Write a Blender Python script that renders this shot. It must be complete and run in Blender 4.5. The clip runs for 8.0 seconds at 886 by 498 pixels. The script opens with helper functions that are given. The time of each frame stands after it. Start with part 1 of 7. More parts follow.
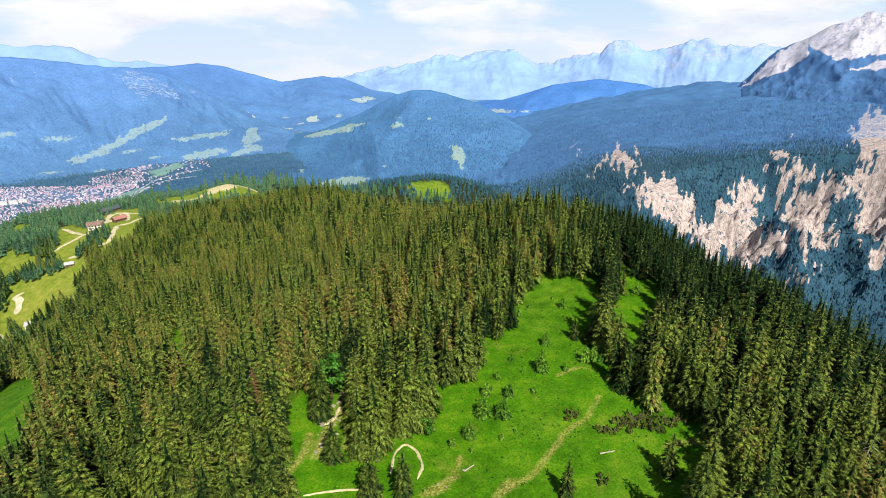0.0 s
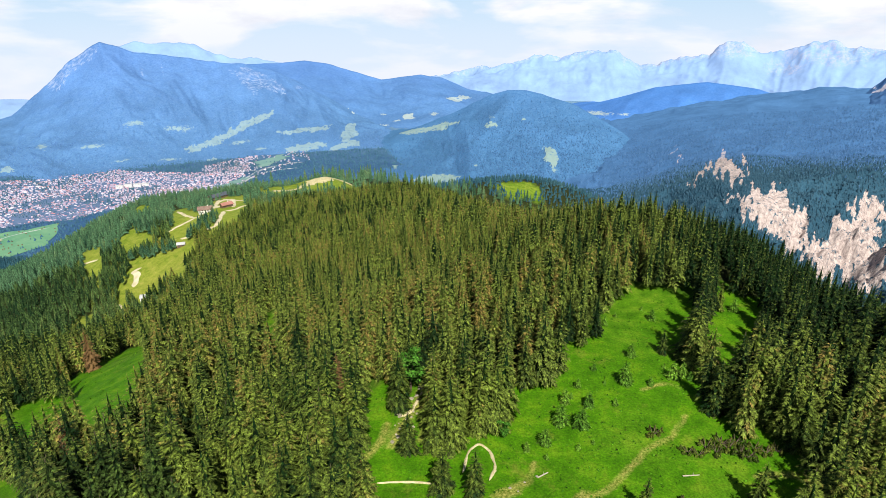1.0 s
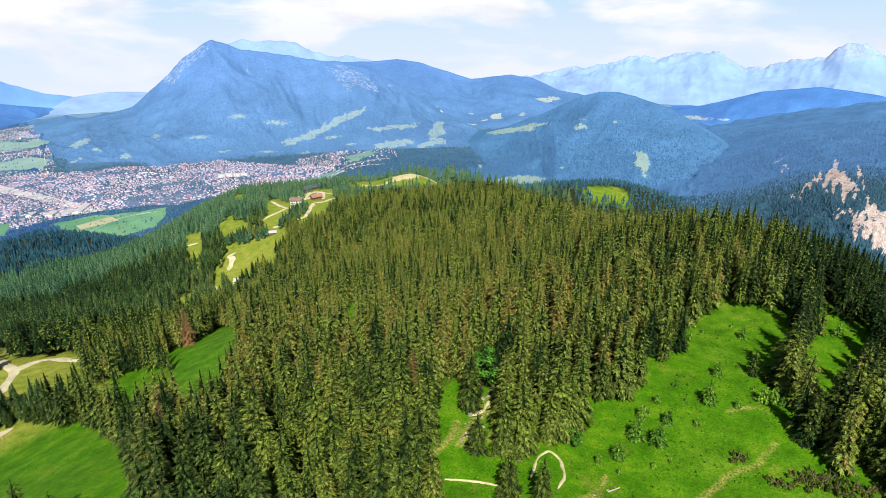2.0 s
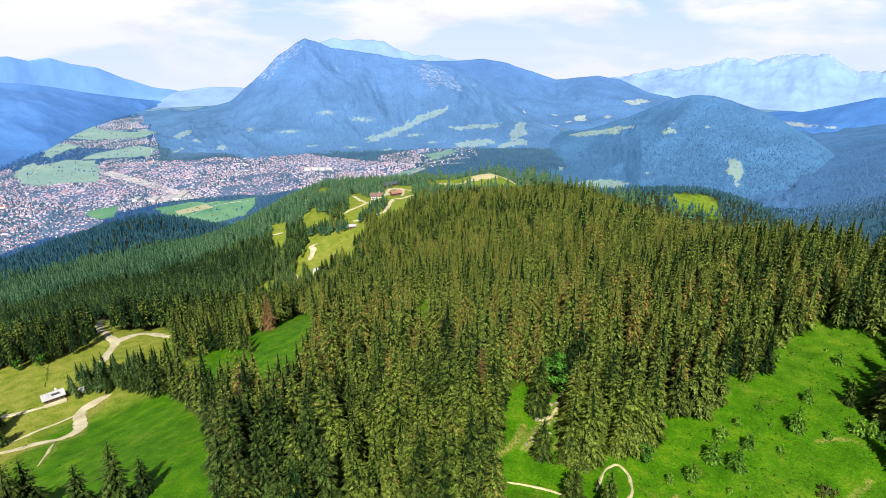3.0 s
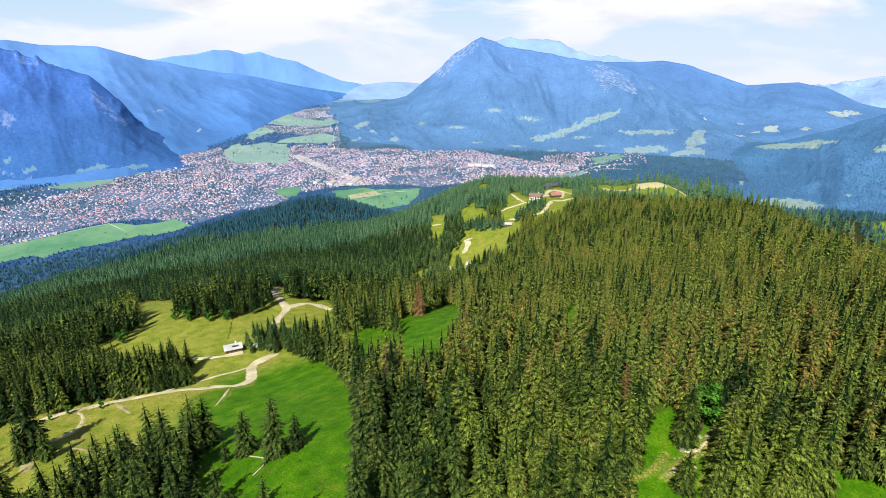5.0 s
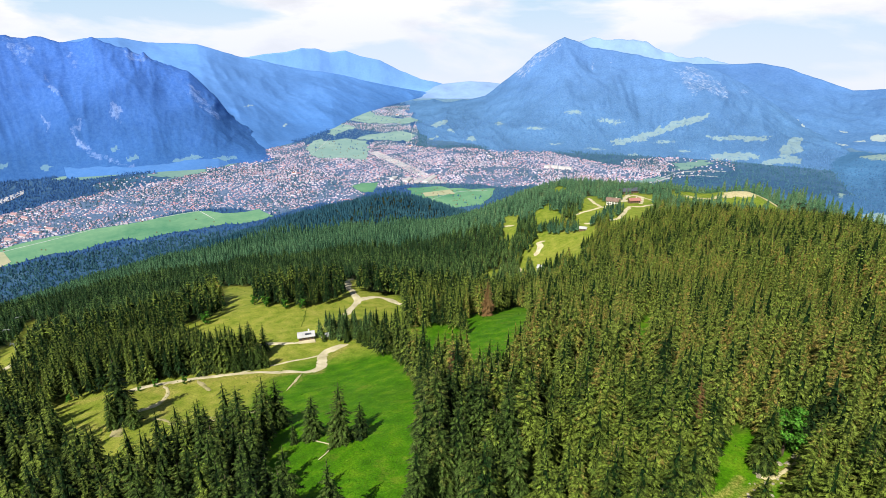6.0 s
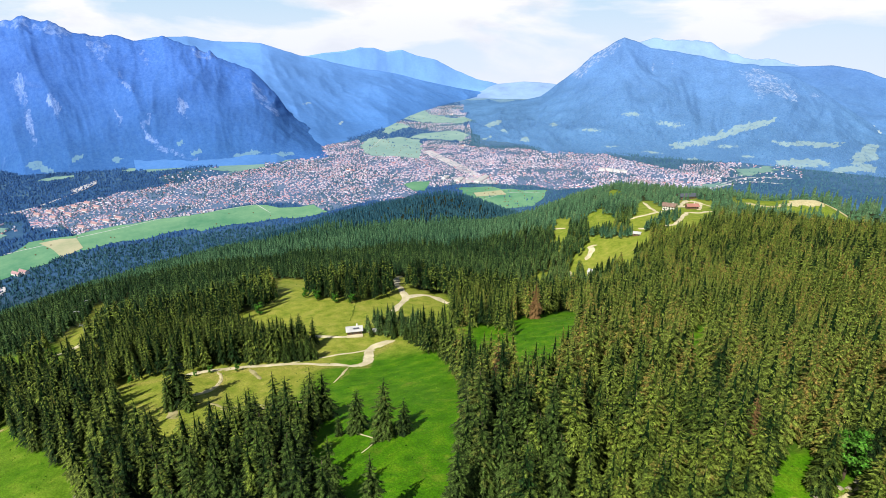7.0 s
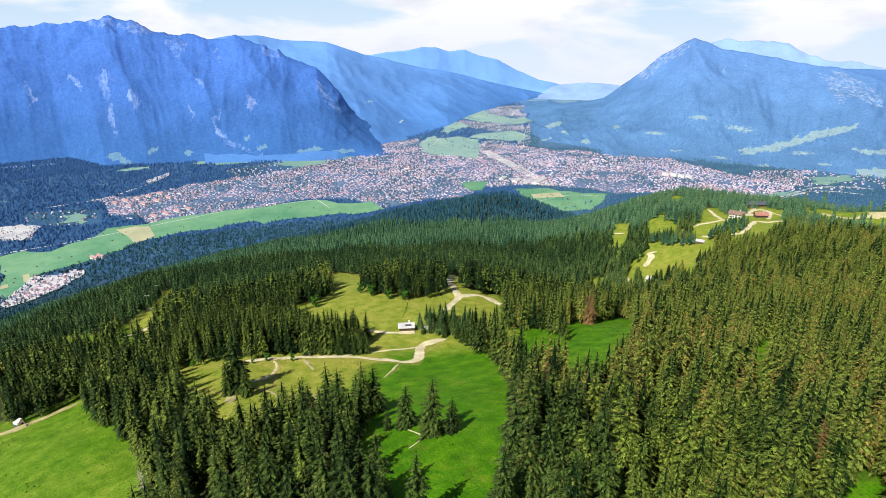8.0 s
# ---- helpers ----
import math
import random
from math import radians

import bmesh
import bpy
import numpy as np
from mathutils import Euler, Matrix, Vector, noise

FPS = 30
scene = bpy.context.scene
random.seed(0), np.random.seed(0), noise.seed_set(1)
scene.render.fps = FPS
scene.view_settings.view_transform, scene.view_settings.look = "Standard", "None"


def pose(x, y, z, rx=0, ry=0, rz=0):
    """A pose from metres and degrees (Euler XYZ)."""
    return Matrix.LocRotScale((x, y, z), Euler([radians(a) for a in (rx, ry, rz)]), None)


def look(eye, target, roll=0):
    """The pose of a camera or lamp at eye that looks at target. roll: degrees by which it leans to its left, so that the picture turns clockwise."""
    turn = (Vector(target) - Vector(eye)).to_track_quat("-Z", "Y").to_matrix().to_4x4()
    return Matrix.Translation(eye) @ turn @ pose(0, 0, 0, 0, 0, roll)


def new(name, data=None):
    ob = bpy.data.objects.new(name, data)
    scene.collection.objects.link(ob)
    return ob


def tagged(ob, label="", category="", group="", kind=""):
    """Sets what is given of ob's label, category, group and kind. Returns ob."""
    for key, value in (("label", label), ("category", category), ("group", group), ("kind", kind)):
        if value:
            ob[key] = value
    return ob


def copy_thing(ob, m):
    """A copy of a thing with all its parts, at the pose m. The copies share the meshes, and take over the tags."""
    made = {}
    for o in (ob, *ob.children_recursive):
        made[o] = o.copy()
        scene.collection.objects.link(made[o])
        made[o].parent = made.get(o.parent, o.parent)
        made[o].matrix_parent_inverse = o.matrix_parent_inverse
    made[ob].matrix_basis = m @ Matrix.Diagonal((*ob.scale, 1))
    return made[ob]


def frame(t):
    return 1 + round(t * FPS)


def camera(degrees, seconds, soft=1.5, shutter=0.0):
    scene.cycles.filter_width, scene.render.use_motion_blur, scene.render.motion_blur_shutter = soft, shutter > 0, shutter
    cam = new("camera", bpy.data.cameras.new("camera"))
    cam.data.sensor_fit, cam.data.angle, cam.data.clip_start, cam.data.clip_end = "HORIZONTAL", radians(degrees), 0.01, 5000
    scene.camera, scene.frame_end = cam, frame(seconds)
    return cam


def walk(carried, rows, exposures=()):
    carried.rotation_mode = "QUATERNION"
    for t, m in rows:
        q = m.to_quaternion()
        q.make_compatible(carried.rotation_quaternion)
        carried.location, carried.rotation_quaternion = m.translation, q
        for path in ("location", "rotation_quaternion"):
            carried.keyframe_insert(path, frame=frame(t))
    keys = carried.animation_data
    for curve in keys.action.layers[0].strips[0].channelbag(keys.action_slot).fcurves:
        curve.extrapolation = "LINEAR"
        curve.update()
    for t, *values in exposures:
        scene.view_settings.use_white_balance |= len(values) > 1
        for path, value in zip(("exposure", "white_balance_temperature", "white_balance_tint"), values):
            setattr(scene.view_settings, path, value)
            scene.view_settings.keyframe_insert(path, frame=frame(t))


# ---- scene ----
# ---- the camera: it hovers on one spot over the ridge and turns to its left, with a slight drift ----
cam = camera(74.6, 8.0, soft=0.6)
TURN = [
    (0.0, 0.0), (0.5, 3.92), (1.0, 9.16), (1.5, 13.61), (3.0, 25.67), (3.5, 29.60), (4.0, 33.53), (4.5, 37.58),
    (6.0, 49.44), (6.5, 52.04), (7.0, 54.68), (7.5, 57.35), (8.0, 60.48),
]


def hover(t, yaw):
    return pose(0.12 * t, 0.05 * t, 0.0, 68.0, 0.0, yaw) @ pose(0, 0, 0, 0, 0, -0.24)


walk(cam, [(t, hover(t, yaw)) for t, yaw in TURN], [(0.0, 0.25), (8.0, 0.25)])


# ---- daylight: high sun behind the camera, hazy sky with fair-weather cloud ----
SUN_BEARING, SUN_HEIGHT = 158.0, 49.0
sun = new("sun", bpy.data.lights.new("sun", "SUN"))
sun.data.energy, sun.data.angle, sun.data.color = 5.6, radians(0.5), (1.0, 0.95, 0.86)
_sx, _sy = math.sin(radians(SUN_BEARING)), math.cos(radians(SUN_BEARING))
_sc = math.cos(radians(SUN_HEIGHT))
sun.matrix_world = look((_sx * _sc * 900, _sy * _sc * 900, math.sin(radians(SUN_HEIGHT)) * 900), (0, 0, 0))


def link(tree, a, b):
    tree.links.new(a, b)


def node(tree, kind, **values):
    n = tree.nodes.new(kind)
    for key, value in values.items():
        if key.startswith("in_"):
            n.inputs[key[3:].replace("_", " ")].default_value = value
        elif key == "operation":
            n.operation = value
        elif key == "attribute_name":
            n.attribute_name = value
        elif key == "sky_type":
            n.sky_type = value
        elif key == "sun_disc":
            n.sun_disc = value
        elif key == "sun_elevation":
            n.sun_elevation = value
        elif key == "sun_rotation":
            n.sun_rotation = value
        elif key == "altitude":
            n.altitude = value
        elif key == "dust_density":
            n.dust_density = value
        elif key == "data_type":
            n.data_type = value
        elif key == "blend_type":
            n.blend_type = value
    return n


def ramp(tree, stops, fac=None):
    n = tree.nodes.new("ShaderNodeValToRGB")
    while len(n.color_ramp.elements) < len(stops):
        n.color_ramp.elements.new(0.5)
    for e, (at, c) in zip(n.color_ramp.elements, stops):
        e.position = at
        e.color = (*c, 1) if not isinstance(c, (int, float)) else (c, c, c, 1)
    if fac is not None:
        link(tree, fac, n.inputs[0])
    return n


def math_node(tree, op, a, b=None, clamp=False):
    n = tree.nodes.new("ShaderNodeMath")
    n.operation, n.use_clamp = op, clamp
    for i, v in enumerate((a, b)):
        if v is None:
            continue
        if isinstance(v, (int, float)):
            n.inputs[i].default_value = v
        else:
            link(tree, v, n.inputs[i])
    return n.outputs[0]


def mix(tree, fac, a, b):
    n = tree.nodes.new("ShaderNodeMix")
    n.data_type = "RGBA"
    for i, v in ((0, fac), (6, a), (7, b)):
        if isinstance(v, (int, float)):
            n.inputs[i].default_value = v
        elif isinstance(v, tuple):
            n.inputs[i].default_value = (*v, 1)
        else:
            link(tree, v, n.inputs[i])
    return n.outputs[2]


world = bpy.data.worlds.new("sky")
scene.world = world
world.use_nodes = True
wt = world.node_tree
wt.nodes.clear()
w_co = node(wt, "ShaderNodeTexCoord")
w_up = node(wt, "ShaderNodeVectorMath", operation="ADD")
link(wt, w_co.outputs["Generated"], w_up.inputs[0])
w_up.inputs[1].default_value = (0, 0, 0.16)
w_sky = node(wt, "ShaderNodeTexSky", sky_type="NISHITA", sun_disc=False, sun_elevation=radians(SUN_HEIGHT), sun_rotation=radians(SUN_BEARING), altitude=1500, dust_density=1.5)
link(wt, w_up.outputs[0], w_sky.inputs["Vector"])
w_sc = node(wt, "ShaderNodeMapping")
w_sc.inputs["Scale"].default_value = (1.0, 1.0, 3.1)
link(wt, w_co.outputs["Generated"], w_sc.inputs["Vector"])
w_n1 = node(wt, "ShaderNodeTexNoise", in_Scale=3.1, in_Detail=9.0, in_Roughness=0.52, in_Distortion=0.25)
w_n2 = node(wt, "ShaderNodeTexNoise", in_Scale=7.5, in_Detail=6.0, in_Roughness=0.55)
link(wt, w_sc.outputs[0], w_n1.inputs["Vector"])
link(wt, w_sc.outputs[0], w_n2.inputs["Vector"])
w_sep = node(wt, "ShaderNodeSeparateXYZ")
link(wt, w_co.outputs["Generated"], w_sep.inputs[0])
w_low = ramp(wt, [(0.0, 1.0), (0.10, 1.0), (0.45, 0.0)], w_sep.outputs["Z"])
w_cover = ramp(wt, [(0.45, 0.0), (0.54, 1.0)], math_node(wt, "ADD", w_n1.outputs["Fac"], math_node(wt, "MULTIPLY", math_node(wt, "SUBTRACT", w_low.outputs[0], 1.0), 0.16)))
w_shade = ramp(wt, [(0.34, (12.0, 12.0, 12.8)), (0.52, (15.5, 15.2, 15.4))], w_n2.outputs["Fac"])
w_haze = ramp(wt, [(0.0, 0.92), (0.45, 0.85), (0.485, 0.6), (0.515, 0.22), (0.58, 0.0)], math_node(wt, "MULTIPLY_ADD", w_sep.outputs["Z"], 0.5))
w_haze.inputs[0].links[0].from_node.inputs[2].default_value = 0.5
w_pale = mix(wt, math_node(wt, "MULTIPLY", w_low.outputs[0], 0.75), w_sky.outputs[0], (8.8, 12.8, 16.0))
w_c1 = mix(wt, w_cover.outputs[0], w_pale, w_shade.outputs[0])
w_c2 = mix(wt, w_haze.outputs[0], w_c1, (11.6, 12.4, 14.2))
w_bg = node(wt, "ShaderNodeBackground", in_Strength=0.06)
link(wt, w_c2, w_bg.inputs["Color"])
link(wt, w_bg.outputs[0], node(wt, "ShaderNodeOutputWorld").inputs["Surface"])


# ---- materials ----
def material(name, rough=0.9, spec=0.15):
    m = bpy.data.materials.new(name)
    m.use_nodes = True
    t = m.node_tree
    b = t.nodes["Principled BSDF"]
    b.inputs["Roughness"].default_value = rough
    b.inputs["Specular IOR Level"].default_value = spec
    return m, t, b


def noise_tex(t, scale, detail=4.0, rough=0.55, distortion=0.0, stretch=(1, 1, 1)):
    g = node(t, "ShaderNodeNewGeometry")
    mp = node(t, "ShaderNodeMapping")
    mp.inputs["Scale"].default_value = stretch
    link(t, g.outputs["Position"], mp.inputs["Vector"])
    n = node(t, "ShaderNodeTexNoise", in_Scale=scale, in_Detail=detail, in_Roughness=rough, in_Distortion=distortion)
    link(t, mp.outputs[0], n.inputs["Vector"])
    return n.outputs["Fac"]


def bump(t, b, fac, strength, distance):
    n = node(t, "ShaderNodeBump", in_Strength=strength, in_Distance=distance)
    link(t, fac, n.inputs["Height"])
    link(t, n.outputs[0], b.inputs["Normal"])


def two_scale(name, low, high, coarse, fine, rough=0.9, relief=0.0, depth=0.1, fine_share=0.35, spec=0.15):
    """A surface whose colour wanders from low to high on a coarse and a fine scale (1/m)."""
    m, t, b = material(name, rough, spec)
    a, c = noise_tex(t, coarse, 3.0), noise_tex(t, fine, 5.0, 0.65)
    f = math_node(t, "ADD", math_node(t, "MULTIPLY", a, 1 - fine_share), math_node(t, "MULTIPLY", c, fine_share))
    r = ramp(t, [(0.36, low), (0.64, high)], f)
    link(t, r.outputs[0], b.inputs["Base Color"])
    if relief:
        bump(t, b, c, relief, depth)
    return m


def needle_material(name, dark, green, brown, own=False, tufts=1.1, crisp=1.0):
    """Conifer needles: each bough and each tree has its own tint, with a brown cast of cones on some crowns."""
    m, t, b = material(name, 0.75, 0.10)
    at = node(t, "ShaderNodeAttribute", attribute_name="tint")
    f = at.outputs["Fac"]
    if own:
        oi = node(t, "ShaderNodeObjectInfo")
        f = math_node(t, "ADD", f, math_node(t, "MULTIPLY", math_node(t, "SUBTRACT", oi.outputs["Random"], 0.5), 0.66))
    n = noise_tex(t, 0.5, 3.0)
    f = math_node(t, "ADD", f, math_node(t, "MULTIPLY", math_node(t, "SUBTRACT", n, 0.5), 0.30), True)
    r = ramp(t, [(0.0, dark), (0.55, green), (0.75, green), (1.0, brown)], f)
    # colour noise for tufts of needles, with the shade in the gaps painted dark
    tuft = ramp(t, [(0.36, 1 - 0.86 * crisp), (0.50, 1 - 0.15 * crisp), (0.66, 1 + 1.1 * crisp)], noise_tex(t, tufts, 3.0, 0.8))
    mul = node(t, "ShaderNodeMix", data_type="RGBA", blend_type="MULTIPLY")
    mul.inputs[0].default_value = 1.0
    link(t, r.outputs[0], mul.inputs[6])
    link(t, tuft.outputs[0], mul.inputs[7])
    link(t, mul.outputs[2], b.inputs["Base Color"])
    return m


def grass_material():
    m, t, b = material("meadow grass", 0.85, 0.1)
    at = node(t, "ShaderNodeAttribute", attribute_name="dry")
    big, mid, fine = noise_tex(t, 0.02, 4.0), noise_tex(t, 0.16, 5.0, 0.6), noise_tex(t, 1.6, 4.0, 0.7)
    lush = ramp(t, [(0.32, (0.040, 0.136, 0.001)), (0.52, (0.066, 0.198, 0.002)), (0.72, (0.126, 0.252, 0.006))], mid)
    dry = ramp(t, [(0.32, (0.17, 0.23, 0.020)), (0.52, (0.285, 0.31, 0.045)), (0.72, (0.38, 0.36, 0.08))], mid)
    f = math_node(t, "ADD", at.outputs["Fac"], math_node(t, "MULTIPLY", math_node(t, "SUBTRACT", big, 0.5), 0.7), True)
    c = mix(t, f, lush.outputs[0], dry.outputs[0])
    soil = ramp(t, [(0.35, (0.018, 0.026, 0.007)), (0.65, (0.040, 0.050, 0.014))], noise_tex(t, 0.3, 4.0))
    # valley ground below the slopes, with the blue of distance haze painted in
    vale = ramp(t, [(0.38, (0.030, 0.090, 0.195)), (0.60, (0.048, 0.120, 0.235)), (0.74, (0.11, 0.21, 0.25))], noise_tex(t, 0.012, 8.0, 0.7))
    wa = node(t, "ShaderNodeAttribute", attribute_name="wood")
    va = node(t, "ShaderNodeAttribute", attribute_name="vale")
    worn = ramp(t, [(0.58, 0.0), (0.70, 0.6)], noise_tex(t, 0.07, 7.0, 0.74))
    c = mix(t, worn.outputs[0], c, (0.20, 0.225, 0.028))
    stems = ramp(t, [(0.56, 0.0), (0.72, 0.55)], noise_tex(t, 0.35, 9.0, 0.82))
    c = mix(t, stems.outputs[0], c, (0.20, 0.24, 0.025))
    # trodden and eroded grass
    tr = node(t, "ShaderNodeAttribute", attribute_name="trodden")
    bare = ramp(t, [(0.50, 0.0), (0.84, 0.85)], math_node(t, "ADD", math_node(t, "MULTIPLY", tr.outputs["Fac"], 0.55), math_node(t, "MULTIPLY", noise_tex(t, 0.9, 6.0, 0.75), 0.45)))
    straw = ramp(t, [(0.35, (0.17, 0.19, 0.02)), (0.68, (0.50, 0.40, 0.13))], fine)
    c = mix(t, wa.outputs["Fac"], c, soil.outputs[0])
    c = mix(t, bare.outputs[0], c, straw.outputs[0])
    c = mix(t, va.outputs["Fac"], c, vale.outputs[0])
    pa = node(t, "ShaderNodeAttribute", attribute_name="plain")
    # the far floor turns paler and bluer with distance, haze painted as colour
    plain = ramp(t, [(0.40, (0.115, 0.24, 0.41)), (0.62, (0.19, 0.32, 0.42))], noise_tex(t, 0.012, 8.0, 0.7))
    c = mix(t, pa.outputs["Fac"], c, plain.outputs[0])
    sh = ramp(t, [(0.3, 0.52), (0.7, 1.28)], fine)
    mul = node(t, "ShaderNodeMix", data_type="RGBA", blend_type="MULTIPLY")
    mul.inputs[0].default_value = 1.0
    link(t, c, mul.inputs[6])
    link(t, sh.outputs[0], mul.inputs[7])
    link(t, mul.outputs[2], b.inputs["Base Color"])
    bump(t, b, fine, 0.7, 0.35)
    return m


def slope_material(name, wood_low, wood_high, rock_low, rock_high, rock_from, rock_to, grain, meadow=(0.22, 0.36, 0.22), bare=0.55, relief=0.5, wildness=1.5, foot=None, cliffs=0.6):
    """A distant mountainside: forest, with bare rock where it is steep or broken, and pale clearings. Its colours carry
    painted haze.
    """
    m, t, b = material(name, 1.0, 0.0)
    g = node(t, "ShaderNodeNewGeometry")
    sep = node(t, "ShaderNodeSeparateXYZ")
    link(t, g.outputs["Normal"], sep.inputs[0])
    steep = math_node(t, "SUBTRACT", 1.0, sep.outputs["Z"])
    patch = noise_tex(t, grain * 0.34, 9.0, 0.70, 0.5, (1, 1, 0.45))
    wild = math_node(t, "SUBTRACT", patch, 0.5)
    ra = node(t, "ShaderNodeAttribute", attribute_name="rock")
    ma = node(t, "ShaderNodeAttribute", attribute_name="meadow")
    f = math_node(t, "ADD", math_node(t, "MULTIPLY", steep, cliffs), math_node(t, "MULTIPLY", wild, wildness))
    streak = ramp(t, [(0.40, 0.0), (0.58, 1.0)], noise_tex(t, grain * 1.3, 8.0, 0.72, 0.6, (1, 1, 0.18)))
    f = math_node(t, "ADD", f, math_node(t, "MULTIPLY", math_node(t, "MULTIPLY", ra.outputs["Fac"], bare), math_node(t, "ADD", math_node(t, "MULTIPLY", streak.outputs[0], 0.8), 0.35)))
    rocky = ramp(t, [(rock_from, 0.0), (rock_to, 1.0)], f)
    fine = noise_tex(t, grain * 2.2, 6.0, 0.75)
    wood = ramp(t, [(0.36, wood_low), (0.64, wood_high)], fine)
    if foot:
        # bluer, paler wood colour higher up: haze on the upper slopes, painted in
        pos = node(t, "ShaderNodeSeparateXYZ")
        link(t, g.outputs["Position"], pos.inputs[0])
        rise = ramp(t, [(0.05, 0.0), (0.75, 1.0)], math_node(t, "ADD", math_node(t, "MULTIPLY", math_node(t, "ADD", pos.outputs["Z"], 560.0), 0.002), math_node(t, "MULTIPLY", wild, 0.5)))
        low = ramp(t, [(0.36, foot[0]), (0.64, foot[1])], fine)
        wood_c = mix(t, rise.outputs[0], low.outputs[0], wood.outputs[0])
    else:
        wood_c = wood.outputs[0]
    soft = ramp(t, [(0.34, 0.86), (0.66, 1.12)], noise_tex(t, grain * 0.10, 5.0, 0.62))
    mul = node(t, "ShaderNodeMix", data_type="RGBA", blend_type="MULTIPLY")
    mul.inputs[0].default_value = 1.0
    link(t, wood_c, mul.inputs[6])
    link(t, soft.outputs[0], mul.inputs[7])
    mw = noise_tex(t, grain * 1.2, 6.0, 0.75)
    mm = ramp(t, [(0.42, 0.0), (0.62, 0.72)], math_node(t, "ADD", math_node(t, "MULTIPLY", ma.outputs["Fac"], 0.72), math_node(t, "MULTIPLY", math_node(t, "SUBTRACT", mw, 0.5), 2.2)))
    c = mix(t, mm.outputs[0], mul.outputs[2], meadow)
    rock = ramp(t, [(0.36, rock_low), (0.60, rock_high)], noise_tex(t, grain * 1.8, 9.0, 0.80, 0.4, (1, 1, 0.30)))
    c = mix(t, rocky.outputs[0], c, rock.outputs[0])
    link(t, c, b.inputs["Base Color"])
    bump(t, b, fine, relief, 0.25 / grain)
    return m


M_GRASS = grass_material()
M_NEEDLE = needle_material("spruce needles", (0.007, 0.022, 0.005), (0.120, 0.162, 0.025), (0.176, 0.134, 0.033))
# darker copy of the needles: shade on the western trees, painted in
M_NEEDLE_SHADED = needle_material("shade-darkened spruce needles", (0.006, 0.018, 0.004), (0.047, 0.080, 0.014), (0.098, 0.108, 0.022), True)
# the blue in these two valley needles is distance haze, painted in
M_NEEDLE_VALLEY = needle_material("haze-blue valley floor needles", (0.026, 0.086, 0.235), (0.038, 0.110, 0.275), (0.052, 0.130, 0.28), False, 0.3, 0.35)
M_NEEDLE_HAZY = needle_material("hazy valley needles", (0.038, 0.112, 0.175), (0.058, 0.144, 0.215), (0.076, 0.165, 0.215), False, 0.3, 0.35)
M_NEEDLE_MID = needle_material("pasture spruce needles", (0.011, 0.032, 0.011), (0.074, 0.130, 0.034), (0.112, 0.140, 0.042))
M_NEEDLE_THING = needle_material("spruce needles near", (0.007, 0.024, 0.005), (0.108, 0.150, 0.020), (0.160, 0.130, 0.030), True)
M_YOUNG = needle_material("young spruce needles", (0.04, 0.11, 0.010), (0.11, 0.23, 0.020), (0.19, 0.28, 0.04), True)
# far, plateau, gorge, valley and garden foliage: haze painted into the colour
M_NEEDLE_FAR = needle_material("haze-tinted lower spruce needles", (0.019, 0.060, 0.033), (0.070, 0.150, 0.072), (0.100, 0.166, 0.075))
M_NEEDLE_PLATEAU = needle_material("haze-blue plateau forest needles", (0.052, 0.142, 0.29), (0.080, 0.182, 0.35), (0.094, 0.200, 0.36), False, 0.3, 0.35)
M_NEEDLE_GORGE = needle_material("haze-blue gorge forest needles", (0.024, 0.078, 0.125), (0.050, 0.118, 0.170), (0.066, 0.140, 0.19), False, 0.3, 0.35)
M_NEEDLE_VALE = needle_material("haze-blue valley wood needles", (0.012, 0.056, 0.092), (0.033, 0.098, 0.126), (0.050, 0.118, 0.136), False, 0.6, 0.6)
M_TOWN_TREE = needle_material("haze-blue garden tree leaves", (0.028, 0.090, 0.15), (0.052, 0.128, 0.18), (0.085, 0.17, 0.19), False, 0.3, 0.35)
# haze is painted into this far meadow colour
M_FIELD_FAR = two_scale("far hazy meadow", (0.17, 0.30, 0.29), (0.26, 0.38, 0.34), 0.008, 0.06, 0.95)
M_LEAF = needle_material("fresh green leaves", (0.03, 0.10, 0.010), (0.055, 0.17, 0.016), (0.09, 0.20, 0.025), True)
M_PINE = needle_material("dwarf pine needles", (0.03, 0.055, 0.008), (0.095, 0.125, 0.016), (0.16, 0.13, 0.03), True)
M_BARK = two_scale("spruce bark", (0.07, 0.05, 0.035), (0.16, 0.12, 0.09), 0.8, 6.0, 0.95, 0.6, 0.05)
M_GRAVEL = two_scale("pale limestone gravel", (0.42, 0.37, 0.22), (0.70, 0.63, 0.44), 0.15, 1.5, 0.95, 0.4, 0.05)
M_DITCH = two_scale("sunken grassy ditch", (0.07, 0.12, 0.008), (0.14, 0.17, 0.02), 0.25, 1.2, 0.95)
M_PALE = two_scale("pale valley gravel and paving", (0.34, 0.36, 0.40), (0.56, 0.54, 0.55), 0.02, 0.15, 0.95)
M_PALEWATER = two_scale("pale still water", (0.30, 0.46, 0.66), (0.38, 0.54, 0.72), 0.004, 0.02, 0.4)
M_PATH = two_scale("pale trodden earth path", (0.34, 0.30, 0.13), (0.66, 0.58, 0.36), 0.4, 2.5, 0.95, 0.5, 0.05, 0.6)
M_STONY = two_scale("pale stony ground", (0.27, 0.31, 0.35), (0.46, 0.46, 0.46), 0.02, 0.12, 0.95, fine_share=0.6)
M_DIRT = two_scale("worn earth", (0.22, 0.21, 0.07), (0.46, 0.40, 0.22), 0.2, 1.2, 0.95, 0.4, 0.05)
# valley fields and town ground, haze painted into their colours
M_FIELD = two_scale("haze-tinted valley meadow", (0.075, 0.225, 0.13), (0.17, 0.33, 0.19), 0.008, 0.06, 0.95)
